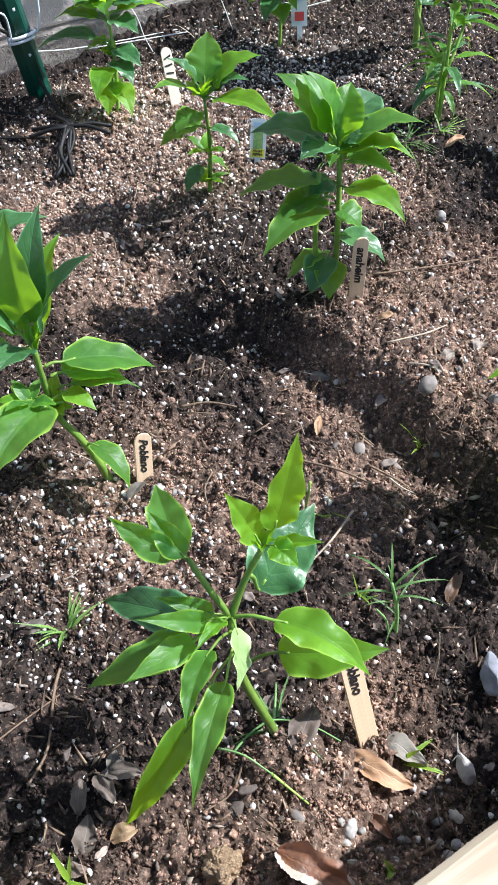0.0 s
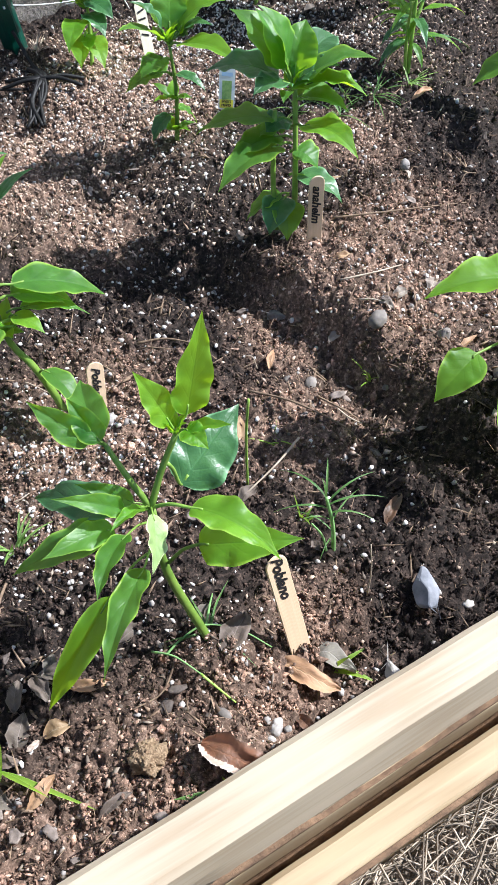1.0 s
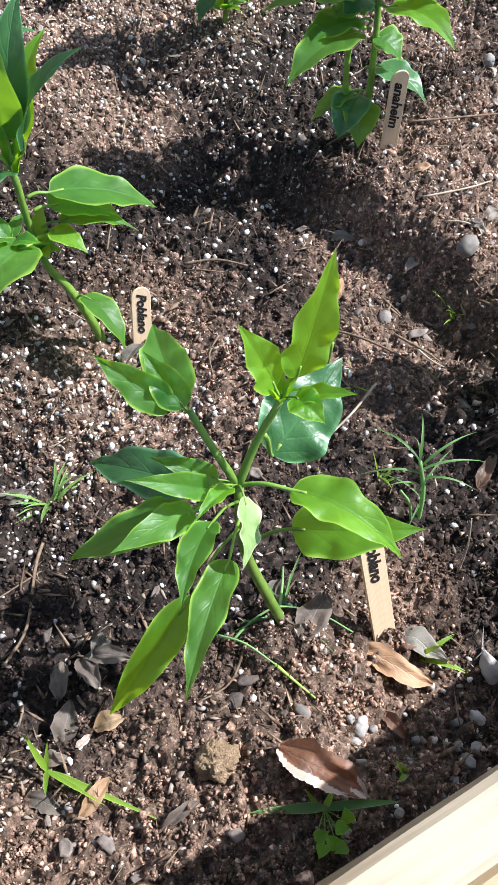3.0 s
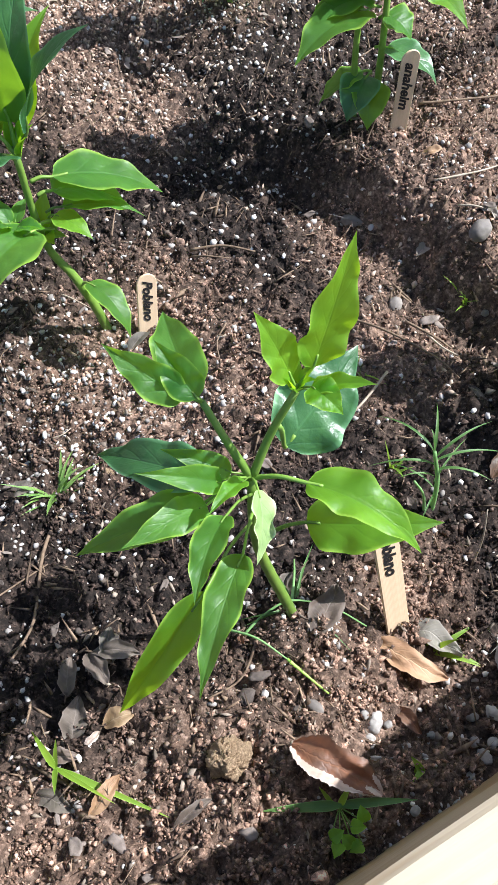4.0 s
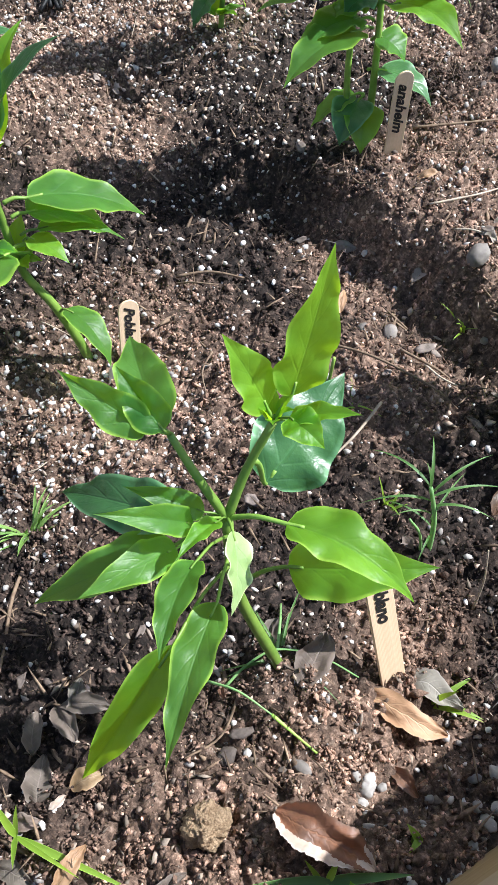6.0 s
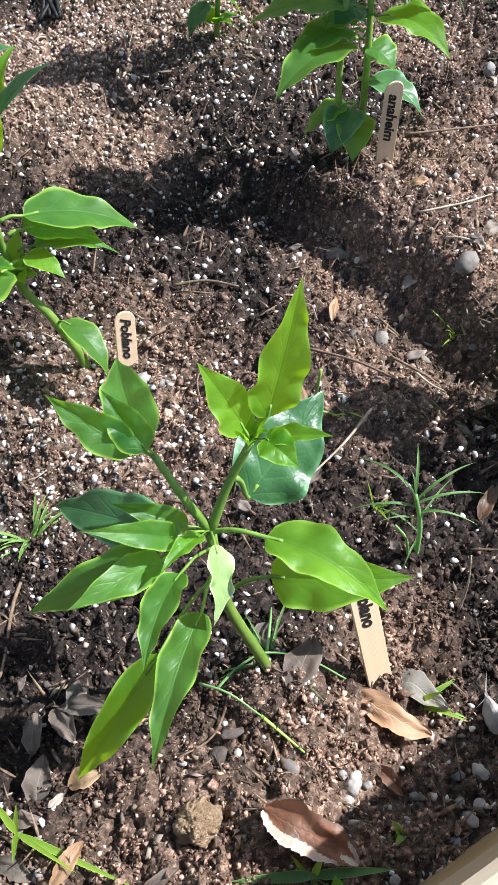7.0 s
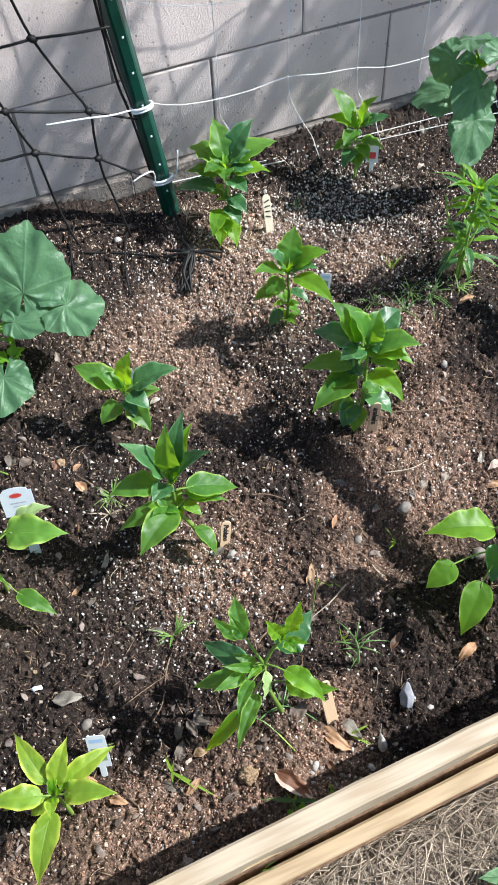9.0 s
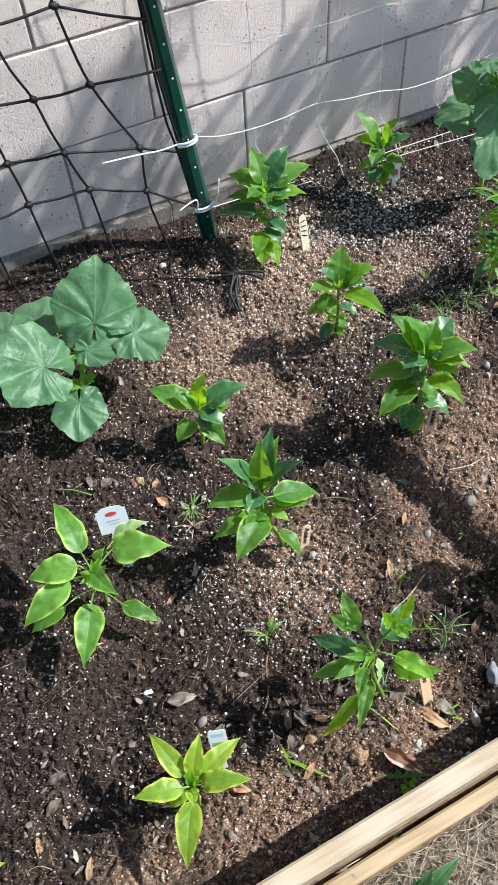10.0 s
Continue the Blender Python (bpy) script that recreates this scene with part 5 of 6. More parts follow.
bushy_pepper((0.787, 0.711, gz(0.787, 0.711)), (0.800, 0.722, 0.19), tl_leaves, "bushy chilli plant with many narrow leaves", LEAF, tuple(range(0, 72, 3)),
                      [([(0.787, 0.711, -0.03), (0.790, 0.713, 0.06), (0.795, 0.720, 0.20)], 0.004, 0.002), ([(0.79, 0.713, 0.06), (0.83, 0.73, 0.13), (0.845, 0.74, 0.19)], 0.0025, 0.0015),
                       ([(0.79, 0.713, 0.07), (0.76, 0.74, 0.13), (0.75, 0.75, 0.18)], 0.0025, 0.0015), ([(0.787, 0.711, -0.03), (0.775, 0.705, 0.05), (0.765, 0.69, 0.11)], 0.003, 0.0015)], 14)


# ---- squash and cucumber ----
def lobed_leaf_geometry(root, center, tip, width, up, seed, cup=0.12):
    """A broad five-lobed leaf with a notch at its stalk; root: foot of the stalk, center: where it meets the blade."""
    rnd = random.Random(seed)
    C, T = Vector(center), Vector(tip)
    d = (T - C).normalized()
    L = (T - C).length
    U = Vector(up)
    U = (U - d * U.dot(d)).normalized()
    S = d.cross(U)
    vs, uvs, fs = [C.copy()], [(0.5, 0.0)], []
    n, rings = 84, 9
    ph = rnd.random() * 6.3
    for r in range(1, rings + 1):
        f = r / rings
        for k in range(n):
            a = math.pi * (-0.965 + 1.93 * k / (n - 1))
            lobes = 0.93 + 0.15 * (1 - abs(math.sin(2.5 * a)) ** 0.9) + 0.022 * abs(math.sin(11 * a + ph)) + 0.014 * math.sin(23 * a + ph) + 0.012 * math.sin(14 * a + 2 * ph)
            ax = (L if abs(a) < math.pi / 2 else width * 0.40) * math.cos(a)
            ay = width * 0.50 * math.sin(a) * (1 + 0.28 * max(0.0, math.cos(a)))
            q = f * lobes
            h = cup * width * (f ** 2) * 0.5 * (0.7 + 0.6 * math.cos(2 * a + ph)) - 0.10 * width * f * f
            h += 0.026 * width * math.cos(5 * a + math.pi) * f + 0.03 * width * noise.noise(Vector((math.cos(a) * f * 3 + seed, math.sin(a) * f * 3, 1))) + 0.010 * width * math.cos(15 * a + 9 * f) * f + 0.022 * width * math.sin(9 * a + ph + 4 * f) * f + 0.02 * width * math.sin(4 * a + ph) * f * f
            vs.append(C + d * (ax * q) + S * (ay * q) + U * h)
            uvs.append((0.5 + a / math.pi * 0.5, f))
    for k in range(n - 1):
        fs.append((0, 1 + k, 2 + k))
    for r in range(rings - 1):
        for k in range(n - 1):
            i = 1 + r * n + k
            fs.append((i, i + n, i + n + 1, i + 1))
    nb = len(fs)
    R = Vector(root)
    pts = spline([R, R.lerp(C, 0.55) - U * (0.22 * (C - R).length), C - U * 0.003], 5)
    sv, sf = tube(pts, [0.0034 * (1 - 0.4 * i / len(pts)) for i in range(len(pts))], 7)
    o = len(vs)
    vs += sv
    uvs += [(0.5, 0)] * len(sv)
    fs += [tuple(i + o for i in f) for f in sf]
    return vs, fs, uvs, [0] * nb + [1] * len(sf)


def palm_veins():
    mat, nt, b = nodes_of("palmate_leaf", 0.46, 0.5)
    uv = nt.nodes.new("ShaderNodeSeparateXYZ")
    nt.links.new(coords(nt, "UV"), uv.inputs[0])
    a = maths(nt, "MULTIPLY", maths(nt, "SUBTRACT", uv.outputs[0], 0.5), 5.0)
    near = maths(nt, "PINGPONG", a, 0.5)
    spread = maths(nt, "MULTIPLY", near, maths(nt, "ADD", 5.0, maths(nt, "MULTIPLY", uv.outputs[1], 26.0)))
    main = maths(nt, "SUBTRACT", 1.0, maths(nt, "MINIMUM", spread, 1.0))
    ph = maths(nt, "PINGPONG", maths(nt, "SUBTRACT", maths(nt, "MULTIPLY", uv.outputs[1], 5.0), maths(nt, "MULTIPLY", near, 4.0)), 0.5)
    side = maths(nt, "MULTIPLY", maths(nt, "SUBTRACT", 1.0, maths(nt, "MINIMUM", maths(nt, "MULTIPLY", ph, 7.0), 1.0)), 0.22)
    vein = maths(nt, "MAXIMUM", main, side)
    vec = coords(nt)
    col = ramp(nt, noise_tex(nt, vec, 30, 5, 0.65), [(0.3, (0.038, 0.116, 0.050)), (0.7, (0.112, 0.240, 0.106))])
    col = mixed(nt, maths(nt, "MULTIPLY", vein, 0.22), col, (0.19, 0.36, 0.16))
    nt.links.new(col, b.inputs["Base Color"])
    hgt = maths(nt, "SUBTRACT", maths(nt, "MULTIPLY", noise_tex(nt, vec, 75, 3, 0.6), 1.1), maths(nt, "MULTIPLY", vein, 0.35))
    bump(nt, b, hgt, 0.5, 0.004)
    b.inputs["Sheen Weight"].default_value = 0.2
    tl = nt.nodes.new("ShaderNodeBsdfTranslucent")
    tl.inputs[0].default_value = (0.2, 0.42, 0.06, 1)
    ms = nt.nodes.new("ShaderNodeMixShader")
    ms.inputs[0].default_value = 0.28
    nt.links.new(b.outputs[0], ms.inputs[1])
    nt.links.new(tl.outputs[0], ms.inputs[2])
    nt.links.new(ms.outputs[0], nt.nodes["Material Output"].inputs[0])
    return mat


PALM = palm_veins()


def vine_plant(name, at, nodes_at, leaves, label, seed):
    at = Vector(at)
    ob = thing(name, at, label, "plant")
    add_stem(ob, at, [([at - Vector((0, 0, 0.02))] + [Vector(p) for p in nodes_at], 0.006, 0.004)])
    for i, (c, t, w, up) in enumerate(leaves):
        root = min([at] + [Vector(p) for p in nodes_at], key=lambda p: (p - Vector(c)).length)
        vs, fs, uvs, fm = lobed_leaf_geometry(root - at, Vector(c) - at, Vector(t) - at, w, up, seed + i)
        part("leaf", mesh_from("leaf", vs, fs, [PALM, STEM], uvs, fm), ob)
    return ob


def young_crown(plant, c, n, size, seed):
    """Small folded yellow-green leaves and tips in the heart of a vine."""
    rnd = random.Random(seed)
    c = Vector(c)
    for k in range(n):
        a = k * 2.4 + rnd.random()
        tip = c + Vector((math.cos(a), math.sin(a), rnd.uniform(0.1, 1.0))) * size * rnd.uniform(0.6, 1.1)
        add_leaf(plant, plant.location, c, c.lerp(tip, 0.25), tip, size * rnd.uniform(0.4, 0.7), LEAF_YOUNG, seed=seed + k, fold=0.6, wave=0.12, cols=4, rows=12)



squash = vine_plant("squash_plant", (-0.060, 0.862, gz(-0.06, 0.862)), [(-0.055, 0.855, 0.05), (-0.035, 0.845, 0.11)],
           [((-0.006, 0.859, 0.150), (0.034, 0.915, 0.235), 0.140, (-0.15, -0.85, 0.5)), ((0.056, 0.825, 0.125), (0.118, 0.822, 0.115), 0.118, (0.2, -0.2, 1)),
            ((-0.120, 0.816, 0.135), (-0.192, 0.848, 0.185), 0.150, (0.43, -0.47, 0.77)), ((-0.098, 0.954, 0.115), (-0.085, 1.030, 0.100), 0.130, (-0.1, -0.1, 1)),
            ((-0.086, 0.781, 0.050), (-0.112, 0.720, 0.030), 0.095, (0, -0.2, 1)), ((-0.036, 0.831, 0.118), (0.030, 0.812, 0.118), 0.060, (0.1, -0.4, 1)),
            ((-0.160, 0.950, 0.120), (-0.230, 0.990, 0.10), 0.10, (-0.2, 0, 1))], "young squash plant with broad dusty green lobed leaves", 700)
cucumber = vine_plant("cucumber_plant", (0.965, 0.985, gz(0.965, 0.985)), [(0.95, 0.98, 0.10), (0.935, 0.98, 0.20), (0.945, 0.975, 0.27)],
           [((0.882, 0.978, 0.280), (0.855, 0.985, 0.245), 0.085, (0.15, -0.6, 0.7)), ((0.920, 0.985, 0.310), (0.905, 1.015, 0.300), 0.085, (0.3, -0.5, 0.8)),
            ((0.905, 1.005, 0.200), (0.842, 1.035, 0.185), 0.090, (0.2, -0.4, 0.9)), ((0.915, 0.930, 0.240), (0.866, 0.917, 0.205), 0.080, (0.3, -0.5, 0.8)),
            ((0.935, 0.945, 0.165), (0.889, 0.902, 0.110), 0.095, (0.2, -0.6, 0.8)), ((0.95, 0.925, 0.300), (0.985, 0.945, 0.300), 0.09, (0, -0.5, 1)),
            ((0.955, 0.965, 0.10), (0.925, 0.93, 0.07), 0.06, (0.2, -0.5, 0.8))],
           "cucumber plant with grey-green lobed leaves climbing by the wall", 800)
young_crown(squash, (-0.040, 0.840, 0.085), 8, 0.042, 40)
young_crown(squash, (-0.062, 0.815, 0.050), 6, 0.032, 60)
young_crown(cucumber, (0.925, 0.965, 0.26), 6, 0.035, 80)


# ---- weeds, dry leaves, stones, twigs ----
def blade_geometry(p, d, length, width, droop, seed):
    rnd = random.Random(seed)
    P, d = Vector(p), Vector(d).normalized()
    s = d.cross(Vector((0, 0, 1)))
    s = s.normalized() if s.length > 0.01 else Vector((1, 0, 0))
    vs, uvs, fs = [], [], []
    n = 8
    flat = Vector((d.x, d.y, 0))
    for i in range(n + 1):
        t = i / n
        m = P + d * (length * t) + (flat * 0.3 - Vector((0, 0, 1))) * (droop * length * t * t)
        w = width * 0.5 * (1 - t ** 2.2) * min(1, 0.4 + t * 4)
        up = Vector((0, 0, 1)) * w * 0.4
        vs += [m - s * w + up, m, m + s * w + up]
        uvs += [(0, t), (0.5, t), (1, t)]
    for i in range(n):
        a = i * 3
        fs += [(a, a + 1, a + 4, a + 3), (a + 1, a + 2, a + 5, a + 4)]
    return vs, fs, uvs


def grass_tuft(x, y, n, length, label, mat=None, spread=1.0, seed=0, lean=(0, 0), wide=1.0, z=None):
    rnd = random.Random(seed)
    at = Vector((x, y, gz(x, y) - 0.003 if z is None else z))
    ob = thing("grass_tuft", at, label, "weed", "weeds in the bed")
    for k in range(n):
        a = rnd.random() * 6.3
        r = spread * rnd.uniform(0.3, 1.1)
        d = Vector((math.cos(a) * r + lean[0], math.sin(a) * r + lean[1], 0.7))
        v, f, u = blade_geometry((rnd.uniform(-0.004, 0.004), rnd.uniform(-0.004, 0.004), 0), d, length * rnd.uniform(0.55, 1.1), (0.0015 + 0.0011 * rnd.random()) * wide, rnd.uniform(0.15, 0.6), seed * 9 + k)
        part("blade", mesh_from("blade", v, f, [mat or GRASS], u), ob)


grass_tuft(0.036, 0.262, 26, 0.050, "tuft of pale green grass weed on the soil", GRASS_PALE, 0.75, 1, (0, 0), 1.4)
tall_grass = thing("grass_tuft", (0.268, 0.106, gz(0.268, 0.106)), "tall grey-green grass weed with arching blades on dark soil", "weed", "weeds in the bed")
add_stem(tall_grass, tall_grass.location, [([(0.268, 0.106, -0.05), (0.268, 0.110, 0.0), (0.266, 0.119, 0.030)], 0.0020, 0.0013), ([(0.264, 0.107, -0.05), (0.259, 0.110, -0.01), (0.250, 0.114, 0.012)], 0.0012, 0.0008)], "stem", GRASS)
for k, (z, x, y, h, L) in enumerate([(0.9, 1, 0.05, 0.55, 0.055), (0.85, 1, -0.3, 0.30, 0.050), (1.0, -0.35, 1, 0.6, 0.052), (1.0, 0.55, 0.8, 0.9, 0.045), (0.8, -0.9, 0.5, 0.35, 0.045), (0.7, 0.6, -0.5, 0.4, 0.045),
                                     (0.6, -0.7, 0.2, 0.5, 0.035), (0.5, 0.9, 0.4, 0.4, 0.050), (0.25, -0.6, -0.4, 0.5, 0.035), (0.95, 0.1, 0.5, 1.3, 0.035), (0.4, -0.5, 0.9, 0.6, 0.040)]):
    at = Vector((0.268 - 0.002 * z, 0.106 + 0.013 * z, -0.03 + 0.06 * z)) - tall_grass.location
    v, f, u = blade_geometry(at, (x, y, h + 0.35), L, 0.0021 if k < 6 else 0.0015, 0.55 + 0.1 * (k % 3), 40 + k)
    part("blade", mesh_from("blade", v, f, [GRASS], u), tall_grass)
grass_tuft(0.265, 0.150, 6, 0.035, "small yellow-green grass shoots", GRASS_LIME, 0.5, 3)
grass_tuft(0.413, 0.262, 10, 0.032, "small bright green grass shoots by a stone", GRASS_LIME, 0.6, 4)
grass_tuft(0.018, 0.522, 26, 0.050, "thin pale grass weed on the soil", GRASS_PALE, 1.3, 5)
grass_tuft(0.005, 0.490, 12, 0.040, "thin dry grass weed on the soil", STRAW, 1.4, 75)
grass_tuft(0.720, 0.700, 16, 0.075, "straggling grass weed lying over the soil", seed=6, spread=1.6)
grass_tuft(0.660, 0.690, 10, 0.070, "straggling grass weed lying over the soil", seed=7, spread=1.5)
for x, y, n, sd in ((0.615, 0.735, 14, 81), (0.650, 0.745, 16, 82), (0.690, 0.725, 16, 83), (0.735, 0.705, 14, 84), (0.775, 0.690, 16, 85)):
    grass_tuft(x, y, n, 0.045, "straggling pale green grass runner on the soil", GRASS_PALE if sd % 2 else GRASS, 1.5, sd, (0.4, 0), 1.2)
grass_tuft(0.690, 0.800, 7, 0.05, "upright yellow-green grass shoots", GRASS_LIME, 0.5, 8)
grass_tuft(0.215, 0.028, 5, 0.045, "bright green grass shoot beside a dry leaf", GRASS_LIME, 0.9, 9, (0.6, -0.3), 1.8)
grass_tuft(0.159, -0.038, 3, 0.022, "tiny bright green sprout near the boards", GRASS_LIME, 0.7, 73, (0, 0), 2.6)
sprout = thing("broadleaf_weed", (0.104, -0.031, gz(0.104, -0.031)), "weed with long flat blades and small oval leaves by boards", "weed", "weeds in the bed")
for p, d, L, w, m in (((0, 0, 0.006), (-0.9, 0.42, 0.10), 0.042, 0.0062, GRASS), ((0, 0, 0.006), (0.9, -0.40, 0.16), 0.042, 0.0056, GRASS), ((0, 0, 0.005), (0.5, 0.3, 0.7), 0.016, 0.004, GRASS_LIME), ((-0.003, 0.002, 0.004), (-0.2, 0.8, 0.6), 0.014, 0.003, GRASS_LIME)):
    v, f, u = blade_geometry(p, d, L, w, 0.18, 5)
    part("blade", mesh_from("blade", v, f, [m], u), sprout)
for k, (x, y, h) in enumerate([(-0.010, -0.012, 0.010), (-0.006, -0.017, 0.007), (-0.013, -0.018, 0.008), (0.002, -0.014, 0.011), (0.008, -0.010, 0.009), (-0.003, -0.022, 0.006)]):
    a = k * 1.9
    vs, fs, uvs, fm = leaf_geometry((0, 0, 0), (x - math.cos(a) * 0.004, y - math.sin(a) * 0.004, h), (x + math.cos(a) * 0.005, y + math.sin(a) * 0.005, h + 0.002), 0.0075, seed=960 + k, wave=0.1, fold=0.3, cols=4, rows=10)
    part("leaf", mesh_from("leaf", vs, fs, [LEAF_YOUNG, STEM], uvs, fm), sprout)
long_grass = thing("grass_tuft", (-0.030, 0.066, gz(-0.030, 0.066)), "long bright green grass shoots near the boards", "weed", "weeds in the bed")
for d, L, w in (((0.62, -0.72, 0.10), 0.074, 0.0042), ((-0.05, 0.5, 0.8), 0.034, 0.0042), ((-0.1, -0.5, 0.5), 0.024, 0.0035), ((0.3, 0.4, 0.7), 0.022, 0.0032), ((0.5, -0.75, 0.30), 0.045, 0.0030)):
    v, f, u = blade_geometry((0, 0, 0.012), d, L, w, 0.10, 6)
    part("blade", mesh_from("blade", v, f, [GRASS_LIME], u), long_grass)
grass_tuft(0.290, 0.235, 6, 0.030, "small yellow-green sprouts among twigs", GRASS_LIME, 1.2, 12)
grass_tuft(0.140, 0.084, 8, 0.045, "thin green runners round the pepper stem", seed=13, spread=2.0)
grass_tuft(-0.120, 0.135, 5, 0.04, "small green grass shoots by a seedling", GRASS_LIME, 0.9, 14)
grass_tuft(0.600, 1.060, 6, 0.06, "thin upright weed near the wall", seed=15, spread=0.3)
grass_tuft(0.88, 1.19, 9, 0.05, "dry pale grass tuft at the wall foot", STRAW, 0.9, 16)
grass_tuft(0.64, 1.17, 7, 0.07, "dry pale grass at the wall foot", STRAW, 0.6, 17)
grass_tuft(0.37, 1.13, 14, 0.045, "dry straw tuft at the foot of the post", STRAW, 1.0, 18)
cord_thing("weed_stalk", [(0.241, 0.206, gz(0.241, 0.206) - 0.005), (0.243, 0.207, 0.03), (0.246, 0.205, 0.075)], 0.0012, STEM, "single upright green weed stalk", "weed")


def dry_leaf(x, y, length, width, ang, mat, label, tilt=0.15, curl=0.1, fold=0.25, seed=0, lift=0.003, pale=None):
    """A dead leaf: blunt uneven outline, crumpled blade, one edge rolled up. pale: the material of the rolled edge."""
    rnd = random.Random(seed)
    if seed > 4:
        length, width = length * 0.80, width * 0.72
    d = Vector((math.cos(ang), math.sin(ang), tilt)).normalized()
    U = Vector((rnd.uniform(-0.3, 0.3), -0.25, 1))
    U = (U - d * U.dot(d)).normalized()
    S = d.cross(U)
    rows, cols, ph = 44 if pale else 16, 14 if pale else 5, rnd.random() * 50
    bulge, roll = rnd.uniform(0.7, 1.1), rnd.uniform(0.1, 0.6) if pale is None else 1.0
    vs, uvs, fs, fm = [], [], [], []
    for i in range(rows + 1):
        t = i / rows
        m = d * (length * (t - 0.5)) + U * (length * curl * math.sin(math.pi * t)) + S * (0.10 * length * (rnd.random() - 0.5) * 0.2 + 0.06 * length * math.sin(3.1 * t + ph))
        body = max(0.03, math.sin(math.pi * min(1.0, t * 0.97 + 0.015) ** bulge)) ** 0.72
        for k in range(-cols, cols + 1):
            u = k / cols
            side = 1 + 0.30 * noise.noise(Vector((t * 3.2, ph + (4 if u > 0 else 0), 1))) + 0.16 * noise.noise(Vector((t * 9, ph + (9 if u > 0 else 0), 2)))
            hw = width * 0.5 * body * side
            up = fold * abs(u) * hw + roll * hw * max(0.0, u - 0.35) ** 1.5 + 0.26 * width * noise.noise(Vector((t * 2.8, u * 1.6, ph)))
            flat = u * hw * (1 - 0.35 * roll * max(0.0, u - 0.4))
            vs.append(m + S * flat + U * up)
            uvs.append((u * 0.5 + 0.5, t))
    w = 2 * cols + 1
    for i in range(rows):
        for k in range(w - 1):
            fs.append((i * w + k, i * w + k + 1, (i + 1) * w + k + 1, (i + 1) * w + k))
            edge = 1.40 + 0.05 * math.sin(i * 0.20) + 0.8 * max(0.0, i / rows - 0.40) ** 1.5
            fm.append(2 if pale and (k / cols > edge or i + 3 * math.sin(k * 0.5) > rows * 0.87) else 0)
    sv, sf = tube([d * (-0.5 * length), d * (-0.60 * length) + U * 0.001, d * (-0.68 * length)], [0.0007, 0.0006, 0.0004], 5)
    o = len(vs)
    vs, uvs, fs, fm = vs + sv, uvs + [(0.5, 0.0)] * len(sv), fs + [tuple(q + o for q in f) for f in sf], fm + [1] * len(sf)
    ob = new("dry_leaf", mesh_from("dry_leaf", vs, fs, [mat, FIBRE] + ([pale] if pale else []), uvs, fm))
    ob.location = (x, y, gz(x, y) + lift + 0.1 * width)
    return tagged(ob, label, "dry leaf", "dry leaves on the soil")


dry_leaf(0.191, 0.025, 0.056, 0.018, -0.92, DRYLEAF_ORANGE, "orange-tan fallen leaf lying beside a marker", seed=1)
dry_leaf(0.215, 0.029, 0.043, 0.020, -1.00, DRYLEAF_BARK, "grey-brown ribbed fallen leaf beside a marker", seed=2)
dry_leaf(0.112, -0.014, 0.056, 0.025, -1.10, DRYLEAF_RUST, "curled rust-brown fallen leaf with one pale rolled edge near the boards", -0.05, 0.14, 0.45, 3, 0.006, DRYLEAF_PALE)
dry_leaf(0.156, 0.070, 0.036, 0.020, 0.75, DRYLEAF_GREY, "grey fallen leaf by the pepper stem", seed=4)
dry_leaf(0.140, 0.100, 0.030, 0.018, 0.5, DRYLEAF_GREY, "small grey fallen leaf by the pepper stem", seed=5)
dry_leaf(0.339, 0.331, 0.030, 0.011, 0.9, DRYLEAF_ORANGE, "small tan fallen leaf on the soil", seed=6)
dry_leaf(0.472, 0.405, 0.025, 0.012, -0.5, DRYLEAF_ORANGE, "small orange fallen leaf below a pepper", seed=7)
dry_leaf(0.512, 0.235, 0.036, 0.011, 0.35, DRYLEAF_ORANGE, "narrow tan fallen leaf by a stone", seed=8)
dry_leaf(0.048, 0.094, 0.040, 0.015, -0.4, DRYLEAF_ORANGE, "tan fallen leaf under pepper leaves", seed=9)
dry_leaf(0.014, 0.076, 0.026, 0.017, -0.2, DRYLEAF_ORANGE, "pale curled fallen leaf on soil", 0.1, 0.2, 0.4, 10)
dry_leaf(-0.039, 0.051, 0.034, 0.017, -0.9, DRYLEAF_GREY, "pale grey fallen leaf near the boards", seed=11)
dry_leaf(-0.010, 0.038, 0.034, 0.014, 0.3, DRYLEAF_ORANGE, "brown fallen leaf near the boards", seed=12)
dry_leaf(0.030, 0.005, 0.034, 0.010, 0.1, DRYLEAF_GREY, "narrow grey fallen leaf near the boards", seed=13)
dry_leaf(-0.081, 0.384, 0.040, 0.015, 0.75, DRYLEAF_ORANGE, "rust-orange fallen leaf on dark soil", seed=14)
dry_leaf(-0.133, 0.212, 0.055, 0.028, -0.40, DRYLEAF_BARK, "pale grey bark-like fallen leaf", seed=15)
dry_leaf(0.014, 0.276, 0.030, 0.016, 0.2, DRYLEAF_GREY, "pale fallen leaf beside grass", seed=16)
dry_leaf(0.028, 0.113, 0.040, 0.016, -0.6, DRYLEAF_GREY, "grey fallen leaf on dark soil", seed=17)
dry_leaf(-0.140, 0.103, 0.040, 0.017, -0.7, DRYLEAF_ORANGE, "tan fallen leaf near a seedling", seed=18)
dry_leaf(-0.053, 0.617, 0.030, 0.016, 1.2, DRYLEAF_RUST, "small rust-brown fallen leaf", seed=19)
dry_leaf(-0.020, 0.600, 0.024, 0.012, 0.4, DRYLEAF_ORANGE, "small tan fallen leaf on the soil", seed=20)
dry_leaf(0.148, 0.355, 0.034, 0.014, 0.4, DRYLEAF_GREY, "pale fallen leaf at a marker's foot", seed=21)
